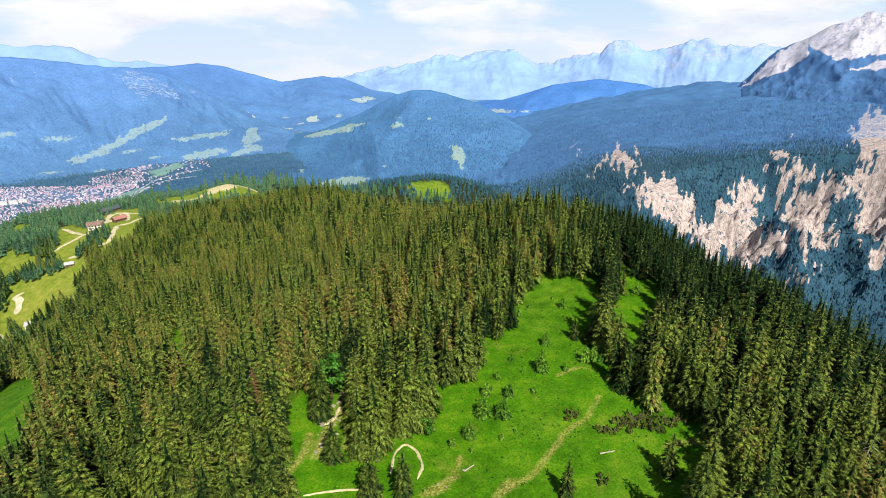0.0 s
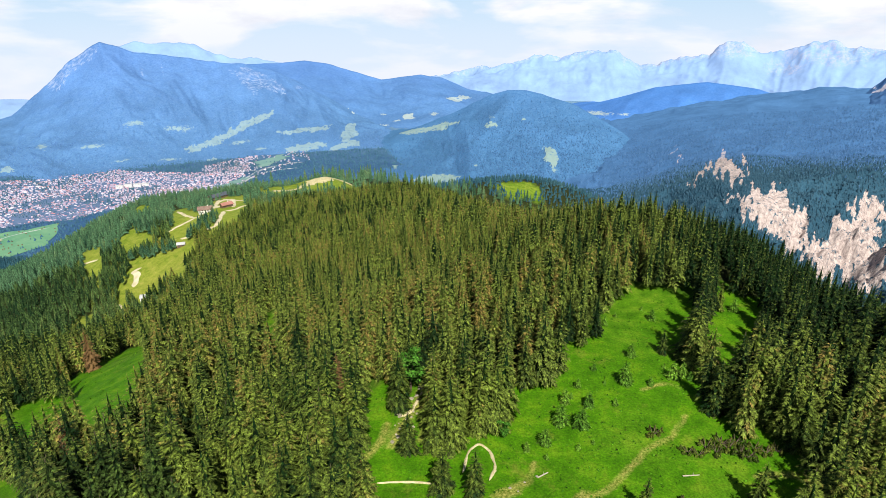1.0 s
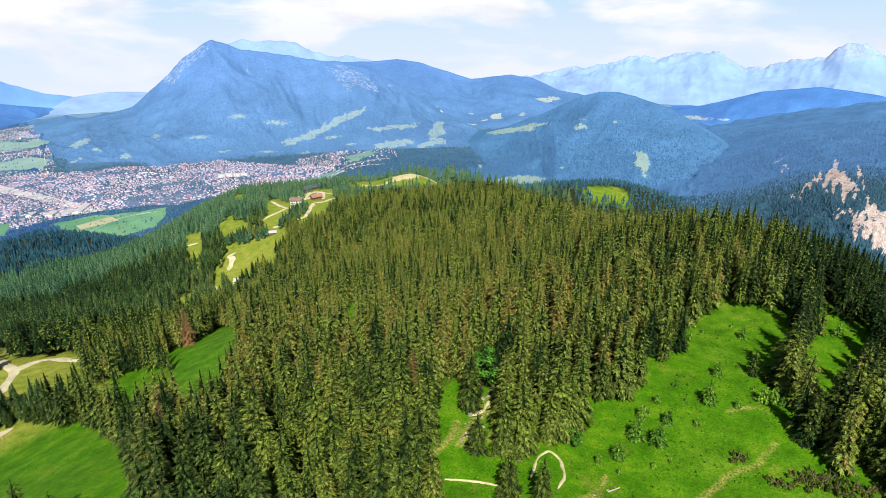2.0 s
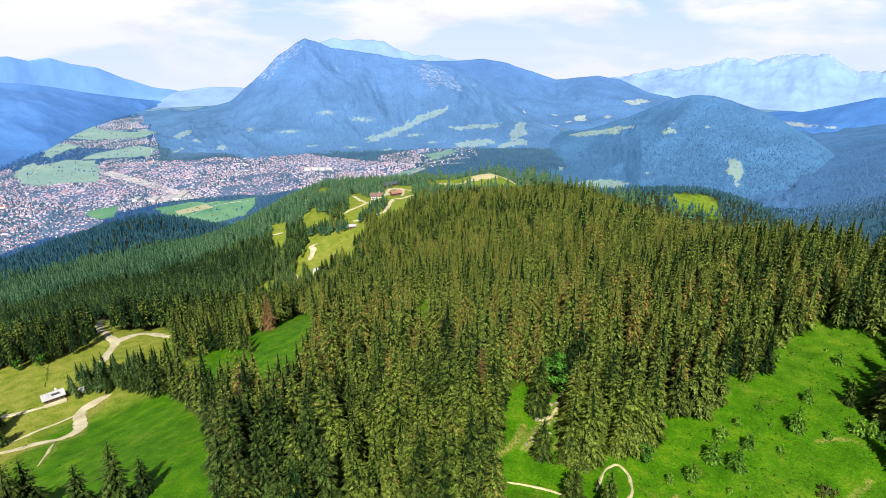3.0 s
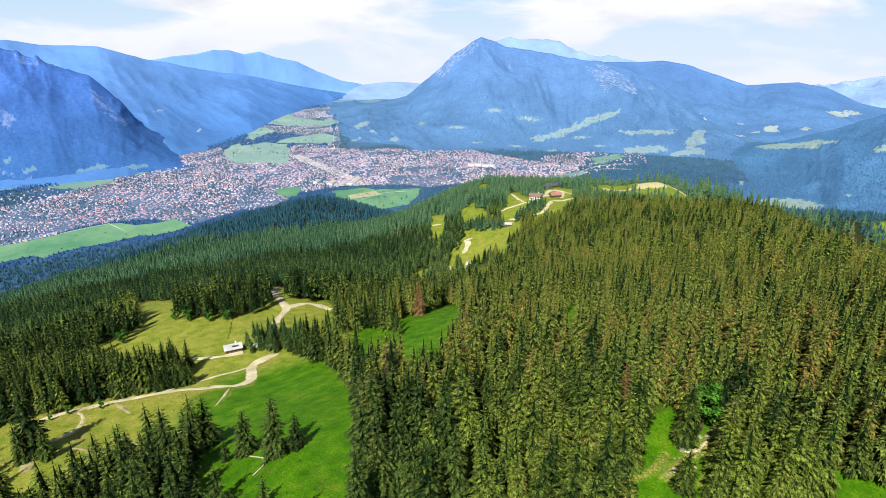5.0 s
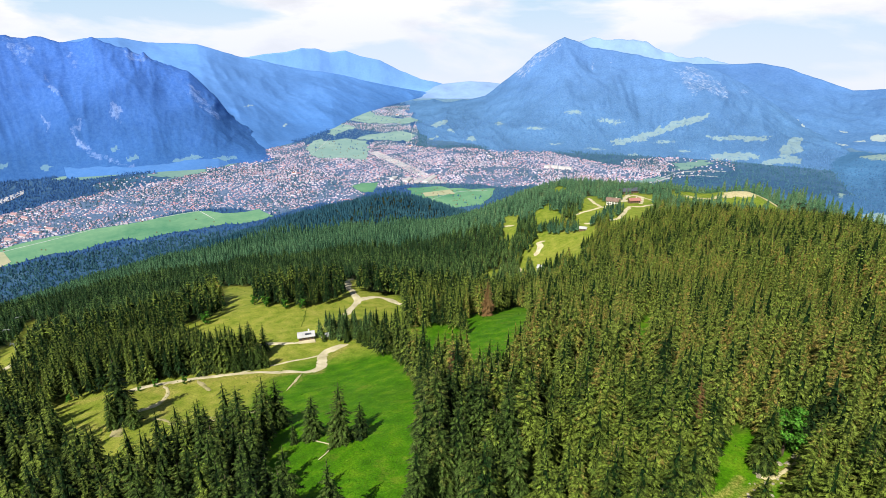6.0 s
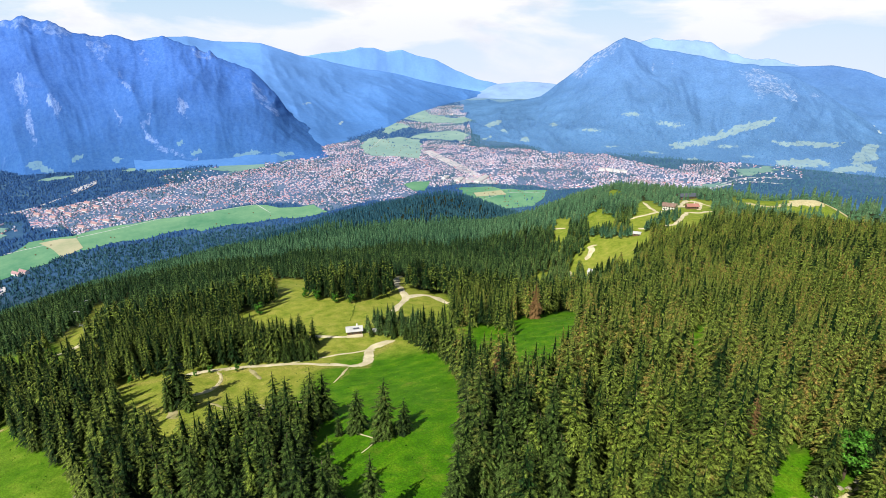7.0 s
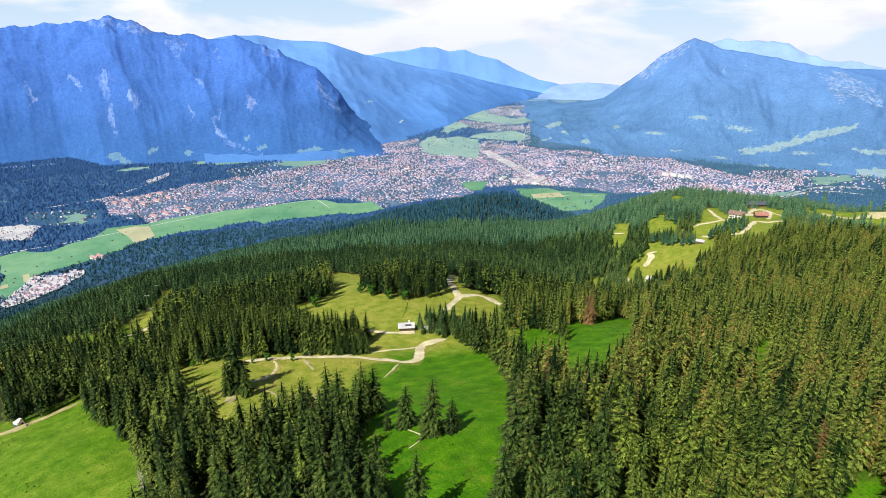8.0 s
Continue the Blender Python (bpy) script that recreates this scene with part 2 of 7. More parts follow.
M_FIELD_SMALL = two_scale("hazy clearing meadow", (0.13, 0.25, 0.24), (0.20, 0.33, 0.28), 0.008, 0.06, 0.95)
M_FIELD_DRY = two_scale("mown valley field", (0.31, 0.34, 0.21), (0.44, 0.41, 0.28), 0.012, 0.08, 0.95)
M_TOWN_GROUND = two_scale("haze-blue town gardens and streets", (0.045, 0.110, 0.21), (0.15, 0.20, 0.32), 0.02, 0.10, 0.95, fine_share=0.6)
# haze over mountains and gorge, and the west mountain's shade, painted in as colour
M_KRAMER = slope_material("limestone mountainside, haze and shade painted in", (0.044, 0.128, 0.44), (0.076, 0.180, 0.51), (0.12, 0.23, 0.54), (0.23, 0.33, 0.60), 0.46, 0.98, 0.035, (0.15, 0.28, 0.37), 0.56, 0.35, 1.5, ((0.034, 0.112, 0.33), (0.052, 0.146, 0.38)))
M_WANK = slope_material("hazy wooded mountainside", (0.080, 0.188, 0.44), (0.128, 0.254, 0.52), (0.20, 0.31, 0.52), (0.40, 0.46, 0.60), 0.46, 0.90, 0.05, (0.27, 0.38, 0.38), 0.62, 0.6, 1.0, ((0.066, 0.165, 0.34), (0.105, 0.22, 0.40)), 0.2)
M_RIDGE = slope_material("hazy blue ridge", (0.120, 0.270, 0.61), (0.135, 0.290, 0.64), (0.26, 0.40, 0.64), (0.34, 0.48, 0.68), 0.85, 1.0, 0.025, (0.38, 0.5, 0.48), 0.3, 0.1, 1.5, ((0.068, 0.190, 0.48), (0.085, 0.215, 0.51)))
M_FAR = slope_material("haze-pale far range", (0.225, 0.355, 0.60), (0.242, 0.372, 0.615), (0.29, 0.375, 0.57), (0.40, 0.44, 0.57), 0.50, 1.0, 0.05, (0.45, 0.52, 0.58), 0.80, 0.3, 1.2)
M_MIDHILL = slope_material("haze-blue wooded foothill", (0.052, 0.145, 0.33), (0.088, 0.200, 0.40), (0.30, 0.36, 0.36), (0.45, 0.48, 0.42), 0.95, 1.0, 0.05, (0.30, 0.40, 0.32), 0.3, 0.5, 1.2, ((0.046, 0.142, 0.29), (0.085, 0.200, 0.36)))
M_BACKHILL = slope_material("haze-blue wooded hill", (0.055, 0.175, 0.47), (0.085, 0.215, 0.52), (0.2, 0.3, 0.5), (0.3, 0.4, 0.6), 0.95, 1.0, 0.04, (0.42, 0.5, 0.42), 0.4, 0.4)
M_GORGE = slope_material("haze-tinted gorge forest and limestone", (0.022, 0.070, 0.112), (0.046, 0.108, 0.155), (0.19, 0.150, 0.145), (0.64, 0.535, 0.49), 0.26, 0.42, 0.10, (0.2, 0.3, 0.15), 0.75, 0.8, 0.7, None, 0.06)
M_PLATEAU = slope_material("haze-blue far plateau forest", (0.056, 0.150, 0.32), (0.088, 0.200, 0.39), (0.30, 0.29, 0.34), (0.56, 0.50, 0.51), 0.42, 0.56, 0.12, (0.36, 0.44, 0.30), 0.75, 0.9, 0.7, None, 0.06)
M_PEAK = slope_material("haze-tinted limestone peak", (0.048, 0.122, 0.28), (0.078, 0.170, 0.34), (0.34, 0.35, 0.44), (0.66, 0.62, 0.66), 0.36, 0.46, 0.14, (0.2, 0.3, 0.2), 0.80, 0.6, 0.35, None, 0.03)
M_BEYOND = slope_material("haze-pale blue ridge", (0.135, 0.285, 0.60), (0.150, 0.305, 0.63), (0.26, 0.40, 0.64), (0.34, 0.48, 0.68), 0.85, 1.0, 0.025, (0.38, 0.5, 0.48), 0.3, 0.1)
# cloud shadow on this ridge is painted into its colour too
M_SHOULDER = slope_material("hazy ridge painted cloud-shadow blue", (0.080, 0.185, 0.46), (0.105, 0.220, 0.50), (0.26, 0.36, 0.58), (0.34, 0.44, 0.62), 0.85, 1.0, 0.03, (0.40, 0.47, 0.42), 0.3, 0.3, 1.0, ((0.070, 0.170, 0.36), (0.100, 0.215, 0.42)))


# ---- the lie of the land: heights set to fit the camera's view, as bearing (degrees right of +y), distance, height in metres from the camera ----
SPOTS = [
    (0, 0, -104), (-17, 115, -110), (28, 123, -110), (5, 180, -110), (11, 240, -112), (20, 200, -110),
    (41, 200, -113), (32, 240, -114), (26, 262, -114), (20.5, 300, -114), (12, 330, -112), (4.4, 400, -150),
    (-1.4, 430, -152), (1, 345, -127), (-3, 385, -138), (-8, 480, -156), (-12.6, 510, -152), (-18.5, 520, -161), (-24, 520, -165),
    (-12, 280, -126), (-25, 250, -130), (-25, 130, -108), (-56, 112, -108), (-53, 175, -127),
    (-40.6, 270, -146), (-35, 430, -193), (-32, 480, -186), (20, 450, -220), (30, 420, -230), (40, 380, -240),
    (60, 300, -200), (90, 200, -160), (150, 200, -120),
]
SPOTS_WEST = [
    (-64.4, 285, -160), (-62.8, 255, -158), (-59.2, 390, -182), (-68.6, 165, -129), (-43.5, 330, -174),
    (-38.7, 500, -216), (-30.3, 770, -214), (-27.5, 790, -211), (-34.5, 750, -219), (-38.6, 690, -214), (-38, 850, -236), (-31, 850, -236), (-95, 230, -149), (-100, 120, -125),
    (-72, 480, -214), (-88, 550, -233), (-110, 500, -245), (-100, 700, -303), (-88, 800, -323), (-75, 1200, -446), (-85, 1000, -396), (-70, 900, -330),
    (-54.4, 1150, -347), (-62, 1150, -372), (-48, 1150, -380), (-45, 700, -245), (-45, 900, -310),
    (-100, 900, -386), (-98, 1300, -548), (-80, 1400, -545), (-65, 1500, -530), (-50, 1450, -530),
    (-35, 1050, -348), (-28, 1000, -300), (-32, 1350, -500),
]
SPOTS_FAR = [
    (-24.5, 780, -217), (-21, 800, -209), (-26, 880, -262), (-22, 900, -246), (-15, 950, -262), (-12, 1000, -282), (-10, 800, -318), (0, 800, -370), (-1, 1200, -318), (-8, 1200, -348), (5, 1200, -352), (-3, 1450, -440), (-15, 1300, -470),
    (15, 600, -350), (30, 700, -450), (45, 600, -420), (60, 600, -400), (90, 500, -330), (180, 300, -130),
    (-150, 300, -170), (180, 900, -300), (20, 1200, -530), (45, 1200, -540), (90, 1200, -520), (-130, 1100, -480),
    (10, 1500, -540), (-25, 1600, -540), (-110, 1600, -560), (180, 1700, -500), (120, 1700, -560), (-150, 1700, -540),
]
VALLEY = -560.0


def polar(bearing, distance):
    a = np.radians(bearing)
    return distance * np.sin(a), distance * np.cos(a)


_spots = np.array(SPOTS + SPOTS_WEST + SPOTS_FAR, float)
_px, _py = polar(_spots[:, 0], _spots[:, 1])


def _kernel(x, y):
    d2 = ((x[:, None] - _px) ** 2 + (y[:, None] - _py) ** 2) / 1e4
    return d2 * np.log(d2 + 1e-9) * 0.5


_n = len(_spots)
_a = np.zeros((_n + 3, _n + 3))
_a[:_n, :_n] = _kernel(_px, _py) + 0.004 * np.eye(_n)
_a[:_n, _n:] = np.stack([np.ones(_n), _px / 100, _py / 100], 1)
_a[_n:, :_n] = _a[:_n, _n:].T
_w = np.linalg.solve(_a, np.concatenate([_spots[:, 2], np.zeros(3)]))


def waves(x, y, size, seed):
    """A sum of crossing sine waves: gentle, endless unevenness between about -1 and 1."""
    rng = np.random.RandomState(seed)
    out = np.zeros_like(x)
    for k in range(7):
        a, p = rng.uniform(0, 6.283, 2)
        s = size * rng.uniform(0.6, 1.7)
        out += np.sin((x * np.cos(a) + y * np.sin(a)) * 6.283 / s + p + 1.3 * np.sin((y * np.cos(a) - x * np.sin(a)) * 6.283 / (1.7 * s)))
    return out / 4


def lattice(x, y, seed):
    """Smooth random values between -1 and 1 on a unit lattice."""
    table = np.random.RandomState(seed).uniform(-1, 1, 4099)
    i, j = np.floor(x).astype(np.int64), np.floor(y).astype(np.int64)
    u, v = x - i, y - j
    u, v = u * u * u * (u * (6 * u - 15) + 10), v * v * v * (v * (6 * v - 15) + 10)

    def at(a, b):
        return table[(a * 7919 + b * 104729 + a * b * 31) % 4099]

    return (at(i, j) * (1 - u) + at(i + 1, j) * u) * (1 - v) + (at(i, j + 1) * (1 - u) + at(i + 1, j + 1) * u) * v


def ridged(x, y, size, seed, octaves=5):
    """Sharp-crested noise in 0..1 for gullies and spurs, bent by a wider noise."""
    x, y = x / size, y / size
    x, y = x + 0.5 * lattice(x * 0.7, y * 0.7, seed + 91), y + 0.5 * lattice(x * 0.7 + 9.3, y * 0.7, seed + 92)
    out, amp, tot = np.zeros_like(x), 1.0, 0.0
    for k in range(octaves):
        out += amp * (1 - np.abs(lattice(x * 2 ** k, y * 2 ** k, seed + k)))
        tot += amp
        amp *= 0.52
    return out / tot


def height(x, y):
    """Ground height at plan positions x, y (arrays)."""
    x, y = np.asarray(x, float), np.asarray(y, float)
    shape = x.shape
    x, y = x.ravel(), y.ravel()
    r = np.hypot(x, y)
    z = np.empty_like(x)
    for i in range(0, len(x), 20000):
        s = slice(i, i + 20000)
        z[s] = _kernel(x[s], y[s]) @ _w[:_n] + _w[_n] + _w[_n + 1] * x[s] / 100 + _w[_n + 2] * y[s] / 100
    z += 0.9 * waves(x, y, 60, 3) + 0.25 * waves(x, y, 16, 4) + np.clip(r / 150 - 3, 0, 5) * waves(x, y, 180, 5)
    k = np.clip((r - 1350) / 350, 0, 1)
    k = k * k * (3 - 2 * k)
    z = z * (1 - k) + (VALLEY + 1.5 * waves(x, y, 400, 6)) * k
    return np.maximum(z, VALLEY - 3 + 1.5 * waves(x, y, 400, 6)).reshape(shape)


# ---- land ----
def mesh_object(name, verts, faces, mat, smooth=True, attrs=None):
    me = bpy.data.meshes.new(name)
    verts, faces = np.asarray(verts, np.float32), np.asarray(faces, np.int32)
    n, k = faces.shape
    me.vertices.add(len(verts))
    me.vertices.foreach_set("co", verts.ravel())
    me.loops.add(n * k)
    me.loops.foreach_set("vertex_index", faces.ravel())
    me.polygons.add(n)
    me.polygons.foreach_set("loop_start", np.arange(0, n * k, k, dtype=np.int32))
    me.polygons.foreach_set("use_smooth", np.full(n, smooth, bool))
    for key, values in (attrs or {}).items():
        a = me.attributes.new(key, "FLOAT", "POINT")
        a.data.foreach_set("value", np.asarray(values, np.float32))
    me.materials.append(mat)
    me.update(calc_edges=True)
    return new(name, me)


def grid_faces(nu, nv, wrap=False):
    i, j = np.meshgrid(np.arange(nu if wrap else nu - 1), np.arange(nv - 1), indexing="ij")
    i2 = (i + 1) % nu
    return np.stack([i * nv + j, i2 * nv + j, i2 * nv + j + 1, i * nv + j + 1], -1).reshape(-1, 4)


def inside(poly, x, y):
    """Which of the plan points lie inside the outline."""
    hit = np.zeros(x.shape, bool)
    for (x0, y0), (x1, y1) in zip(poly, poly[1:] + poly[:1]):
        if y0 == y1:
            continue
        hit ^= ((y0 > y) != (y1 > y)) & (x < (x1 - x0) * (y - y0) / (y1 - y0) + x0)
    return hit


# clearings in the forest: outlines on the ground, traced from the camera's view
CLEARINGS = []
CLEARINGS.append([(44.7, 237.0), (65.0, 232.2), (63.6, 209.4), (51.8, 185.0), (57.1, 163.8), (52.0, 151.5), (60.4, 139.7), (73.8, 136.3), (69.3, 121.4), (50.4, 109.2), (-34.2, 109.9), (-21.7, 120.9), (-13.4, 129.5), (-1.7, 133.2), (-2.3, 148.4), (12.0, 159.6), (14.2, 180.3), (26.8, 189.0), (27.9, 211.7)])
CLEARINGS.append([(78.9, 242.1), (85.9, 239.4), (89.6, 215.0), (82.4, 205.9), (73.8, 215.0)])
CLEARINGS.append([(-49.3, 139.5), (-41.1, 145.5), (-34.5, 137.8), (-30.6, 158.2), (-27.5, 150.2), (-28.8, 127.7), (-33.1, 118.3), (-38.7, 117.3)])
CLEARINGS.append([(-127.4, 233.7), (-116.4, 230.1), (-100.1, 195.2), (-114.4, 209.5)])
CLEARINGS.append([(-202.5, 196.2), (-210.7, 249.1), (-174.8, 206.5), (-156.4, 174.7), (-164.2, 159.3)])
CLEARINGS.append([(-221.0, 160.1), (-206.2, 178.1), (-173.6, 167.5), (-163.3, 156.6), (-201.5, 151.8)])
CLEARINGS.append([(-240.3, 134.5), (-215.1, 137.4), (-157.1, 118.7), (-121.5, 93.5), (-101.3, 71.2), (-90.1, 59.2), (-96.2, 51.2), (-116.3, 58.4), (-138.2, 49.0), (-173.5, 74.3), (-205.8, 45.2), (-200.3, 24.0), (-230.9, 6.2), (-271.0, 8.6), (-255.2, 41.7), (-232.9, 88.7), (-249.1, 99.2), (-323.0, 74.0), (-323.3, 107.0), (-468.4, 145.4), (-417.7, 158.3), (-323.0, 123.6), (-299.0, 134.9), (-293.5, 168.6), (-360.2, 210.5), (-370.9, 226.4), (-304.2, 186.2), (-279.5, 204.5), (-260.7, 191.0), (-254.8, 150.1), (-258.0, 133.4), (-245.2, 123.9)])
CLEARINGS.append([(-285.1, -120.9), (-314.3, -118.7), (-263.3, -64.8), (-270.8, -36.0), (-222.4, -24.7), (-191.8, -11.8), (-159.9, -12.2), (-208.5, -86.6)])
CLEARINGS.append([(-377.2, 456.2), (-341.2, 459.1), (-325.9, 464.0), (-316.6, 444.9), (-293.6, 421.9), (-317.3, 427.0), (-324.7, 420.1), (-305.4, 378.1), (-307.6, 371.1), (-335.3, 409.2), (-347.7, 406.6), (-357.3, 429.9)])
CLEARINGS.append([(-402.8, 570.1), (-427.7, 621.0), (-386.6, 578.7), (-361.5, 555.8), (-344.9, 558.0), (-344.1, 515.7), (-341.8, 499.2), (-306.6, 460.2), (-325.6, 460.5), (-356.9, 503.3), (-366.7, 506.1), (-368.8, 526.7)])
CLEARINGS.append([(-344.9, 558.0), (-382.6, 625.2), (-387.1, 654.0), (-355.0, 642.4), (-310.5, 569.9), (-292.1, 512.6), (-298.6, 506.5), (-315.2, 519.9), (-304.3, 487.9), (-314.5, 490.9), (-317.3, 519.8), (-332.5, 551.5)])
CLEARINGS.append([(-456.4, 4.6), (-520.6, 18.6), (-513.7, 21.8), (-410.8, 6.5), (-379.3, -4.0), (-371.3, -22.4), (-384.1, -24.4)])
CLEARINGS.append([(-419.1, 496.9), (-428.2, 529.6), (-418.2, 533.7), (-393.1, 517.7), (-393.5, 507.3), (-400.7, 490.1)])
CLEARINGS.append([(-471.2, 504.0), (-437.0, 492.0), (-415.0, 461.9), (-423.9, 452.5)])
CLEARINGS.append([(-336.9, 382.9), (-343.2, 401.3), (-321.4, 377.8), (-318.9, 366.8)])
CLEARINGS.append([(-203.0, 192.2), (-211.8, 222.8), (-209.6, 249.2), (-164.5, 196.2), (-149.7, 168.9), (-147.1, 150.9), (-158.0, 152.4)])
CLEARINGS.append([(-340, 662), (-306, 680), (-272, 712), (-250, 765), (-262, 795), (-300, 752), (-345, 712)])
CLEARINGS.append([(-301.4, 277.8), (-342.6, 347.8), (-350.2, 367.7), (-343.1, 360.7), (-303.5, 291.3)])
CLEARINGS_FAR = [
    [(-497.7, 655.5), (-471.6, 627.6), (-479.7, 618.8), (-505, 640)],

    [(-455.3, -65.0), (-397.8, -34.6), (-360.1, -23.7), (-394.5, -50.7)],
    [(-506.2, 30.4), (-512.1, 41.2), (-479.4, 35.9)],
    [(-68.7, 1107.9), (-38.0, 1115.4), (7.2, 1122.0), (10.2, 1104.0), (-19.4, 1091.8), (-49.0, 1087.9)],
]


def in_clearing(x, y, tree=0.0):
    """Plan points in a clearing; with the height of a tree, also those on the camera's side where such a tree would
    hide the clearing from the camera.
    """
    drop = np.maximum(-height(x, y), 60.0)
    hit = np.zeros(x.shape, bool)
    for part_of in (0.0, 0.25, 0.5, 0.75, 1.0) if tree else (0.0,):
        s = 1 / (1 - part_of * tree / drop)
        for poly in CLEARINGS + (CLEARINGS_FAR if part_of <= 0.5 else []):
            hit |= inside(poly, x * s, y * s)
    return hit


# one sheet of ground from under the camera to the horizon
_r = np.concatenate([np.arange(0.5, 104, 10), np.arange(104, 200, 2), np.arange(200, 420, 4), np.arange(420, 900, 8), np.arange(900, 1850, 16), np.geomspace(1850, 4850, 60)])
_az = np.concatenate([np.arange(-112, 56, 0.75), np.arange(56, 248, 4.0)])
_A, _R = np.meshgrid(_az, _r, indexing="ij")
gx, gy = polar(_A, _R)
gz = height(gx, gy)
# drier, yellower pasture round the hut and on the far slopes; lush grass near the ridge
_thr = 240 - np.clip((-66 - _A) * 8, 0, 70)
_dry = 0.95 * np.clip((_R - _thr) / 25, 0, 1) * np.clip((-50 - _A) / 6, 0, 1) * (_A > -92) + 0.25 * np.clip((-92 - _A) / 3, 0, 1)
_dry = np.maximum(_dry, 0.8 * np.clip((_R - 400) / 60, 0, 1) * np.clip(1.5 - _R / 1100, 0.3, 1))
# the same camera-side margins stay grass instead of forest floor
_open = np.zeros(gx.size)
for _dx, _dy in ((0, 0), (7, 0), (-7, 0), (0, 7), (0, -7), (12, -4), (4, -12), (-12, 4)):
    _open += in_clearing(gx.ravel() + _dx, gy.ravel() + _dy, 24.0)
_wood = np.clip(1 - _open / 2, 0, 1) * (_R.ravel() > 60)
# weight of the haze-painted valley colour, by distance from the camera
_hazy_vale = np.clip((_R.ravel() - 1300) / 200, 0, 1)


def beside(line, x, y, width):
    """How close plan points lie to a line: 1 on it, falling off over the width."""
    d = np.full(x.shape, 1e9)
    for (x0, y0), (x1, y1) in zip(line, line[1:]):
        k = np.clip(((x - x0) * (x1 - x0) + (y - y0) * (y1 - y0)) / ((x1 - x0) ** 2 + (y1 - y0) ** 2), 0, 1)
        d = np.minimum(d, np.hypot(x - x0 - k * (x1 - x0), y - y0 - k * (y1 - y0)))
    return np.exp(-(d / width) ** 2)


# trodden trails and eroded patches in the grass
_trod = np.zeros(gx.size)
worn_lines = []
worn_lines.append(([(13.1, 109.5), (23.2, 117.2), (32.0, 129.4), (34.3, 133.0)], 1.6))
worn_lines.append(([(-5.0, 110.0), (-0.5, 113.9), (3.2, 117.0)], 2.0))
worn_lines.append(([(3.2, 117.0), (4.3, 124.6)], 1.3))
worn_lines.append(([(-3.4, 109.6), (1.2, 113.0)], 1.6))
worn_lines.append(([(-31.9, 171.8), (-30.7, 153.3), (-31.3, 140.4), (-33.4, 131.8), (-34.2, 124.0)], 2.6))
worn_lines.append(([(-29.3, 143.8), (-25.9, 131.9), (-26.5, 127.4)], 2.4))
worn_lines.append(([(-41.3, 115.9), (-37.5, 125.2), (-37.8, 132.3)], 2.0))
worn_lines.append(([(34.3, 133.0), (42.1, 139.0), (47.8, 149.0)], 1.4))
worn_lines.append(([(36.6, 159.3), (43.9, 163.4), (49.1, 161.8)], 1.4))
worn_lines.append(([(13.1, 109.5), (17.1, 115.0)], 2.0))
worn_lines.append(([(60.8, 126.8), (70.9, 128.8)], 2.0))
worn_lines.append(([(-240.5, 7.0), (-219.1, 20.5), (-213.5, 37.7), (-237.4, 47.0), (-251.2, 40.9)], 4.0))
worn_lines.append(([(-266.8, 7.5), (-252.0, 41.0), (-231.0, 73.6), (-208.7, 104.5), (-221.8, 113.7), (-229.8, 132.0)], 4.0))
worn_lines.append(([(-196.8, 84.7), (-208.9, 97.2)], 1.4))
worn_lines.append(([(-261.5, -64.5), (-261.8, -52.4), (-266.8, -35.7)], 5.0))
worn_lines.append(([(-256.6, 100.1), (-244.7, 122.3)], 3.0))
for line, width in worn_lines:
    _trod = np.maximum(_trod, beside(line, gx.ravel(), gy.ravel(), width))
ground = mesh_object("ground", np.stack([gx, gy, gz], -1).reshape(-1, 3), grid_faces(len(_az), len(_r), True), M_GRASS, True, {"trodden": _trod, "dry": _dry.ravel(), "wood": _wood, "vale": _hazy_vale, "plain": np.clip((_R.ravel() - 2300) / 1200, 0, 1)})
tagged(ground, "rolling alpine ground of bright green meadow grass", "ground", kind="structure")


def drape(name, line, width, mat, lift=0.12, seed=0, step=2.5, ragged=0.30):
    """A strip of track laid over the ground along a line of plan points, with uneven edges."""
    p = np.array(line, float)
    d = np.concatenate([[0], np.cumsum(np.hypot(*np.diff(p, axis=0).T))])
    s = np.linspace(0, d[-1], max(4, int(d[-1] / step)))
    # rounded corners
    c = np.stack([np.interp(s, d, p[:, 0]), np.interp(s, d, p[:, 1])], 1)
    for _ in range(3):
        c[1:-1] = (c[:-2] + 2 * c[1:-1] + c[2:]) / 4
    t = np.gradient(c, axis=0)
    t /= np.hypot(t[:, 0], t[:, 1])[:, None] + 1e-9
    side = np.stack([-t[:, 1], t[:, 0]], 1)
    rng = np.random.RandomState(seed)
    rag = rng.uniform(-1, 1, (len(s) + 4, 2))
    wob = 0.5 * width * (1 + ragged * (rag[:-4] + rag[1:-3] + rag[2:-2] + rag[3:-1] + rag[4:]) / 2.2)
    if mat is M_DITCH:
        wob = 0.8 * width * np.clip((rag[:-4] + rag[1:-3] + rag[2:-2] + rag[3:-1] + rag[4:]) / 2.5 + 0.4, 0.03, 1.0)
        lift = 0.4 * lift
    # rounded ends
    wob = wob * np.sqrt(np.clip(np.minimum(s, d[-1] - s) / width, 0.04, 1))[:, None]
    cols = [c + side * wob[:, :1], c + side * wob[:, :1] * 0.4, c - side * wob[:, 1:] * 0.4, c - side * wob[:, 1:]]
    v = np.stack(cols, 1)
    z = height(v[..., 0], v[..., 1]) + lift * np.array([0.2, 1, 1, 0.2])
    return mesh_object(name, np.concatenate([v, z[..., None]], -1).reshape(-1, 3), grid_faces(len(s), 4), mat)


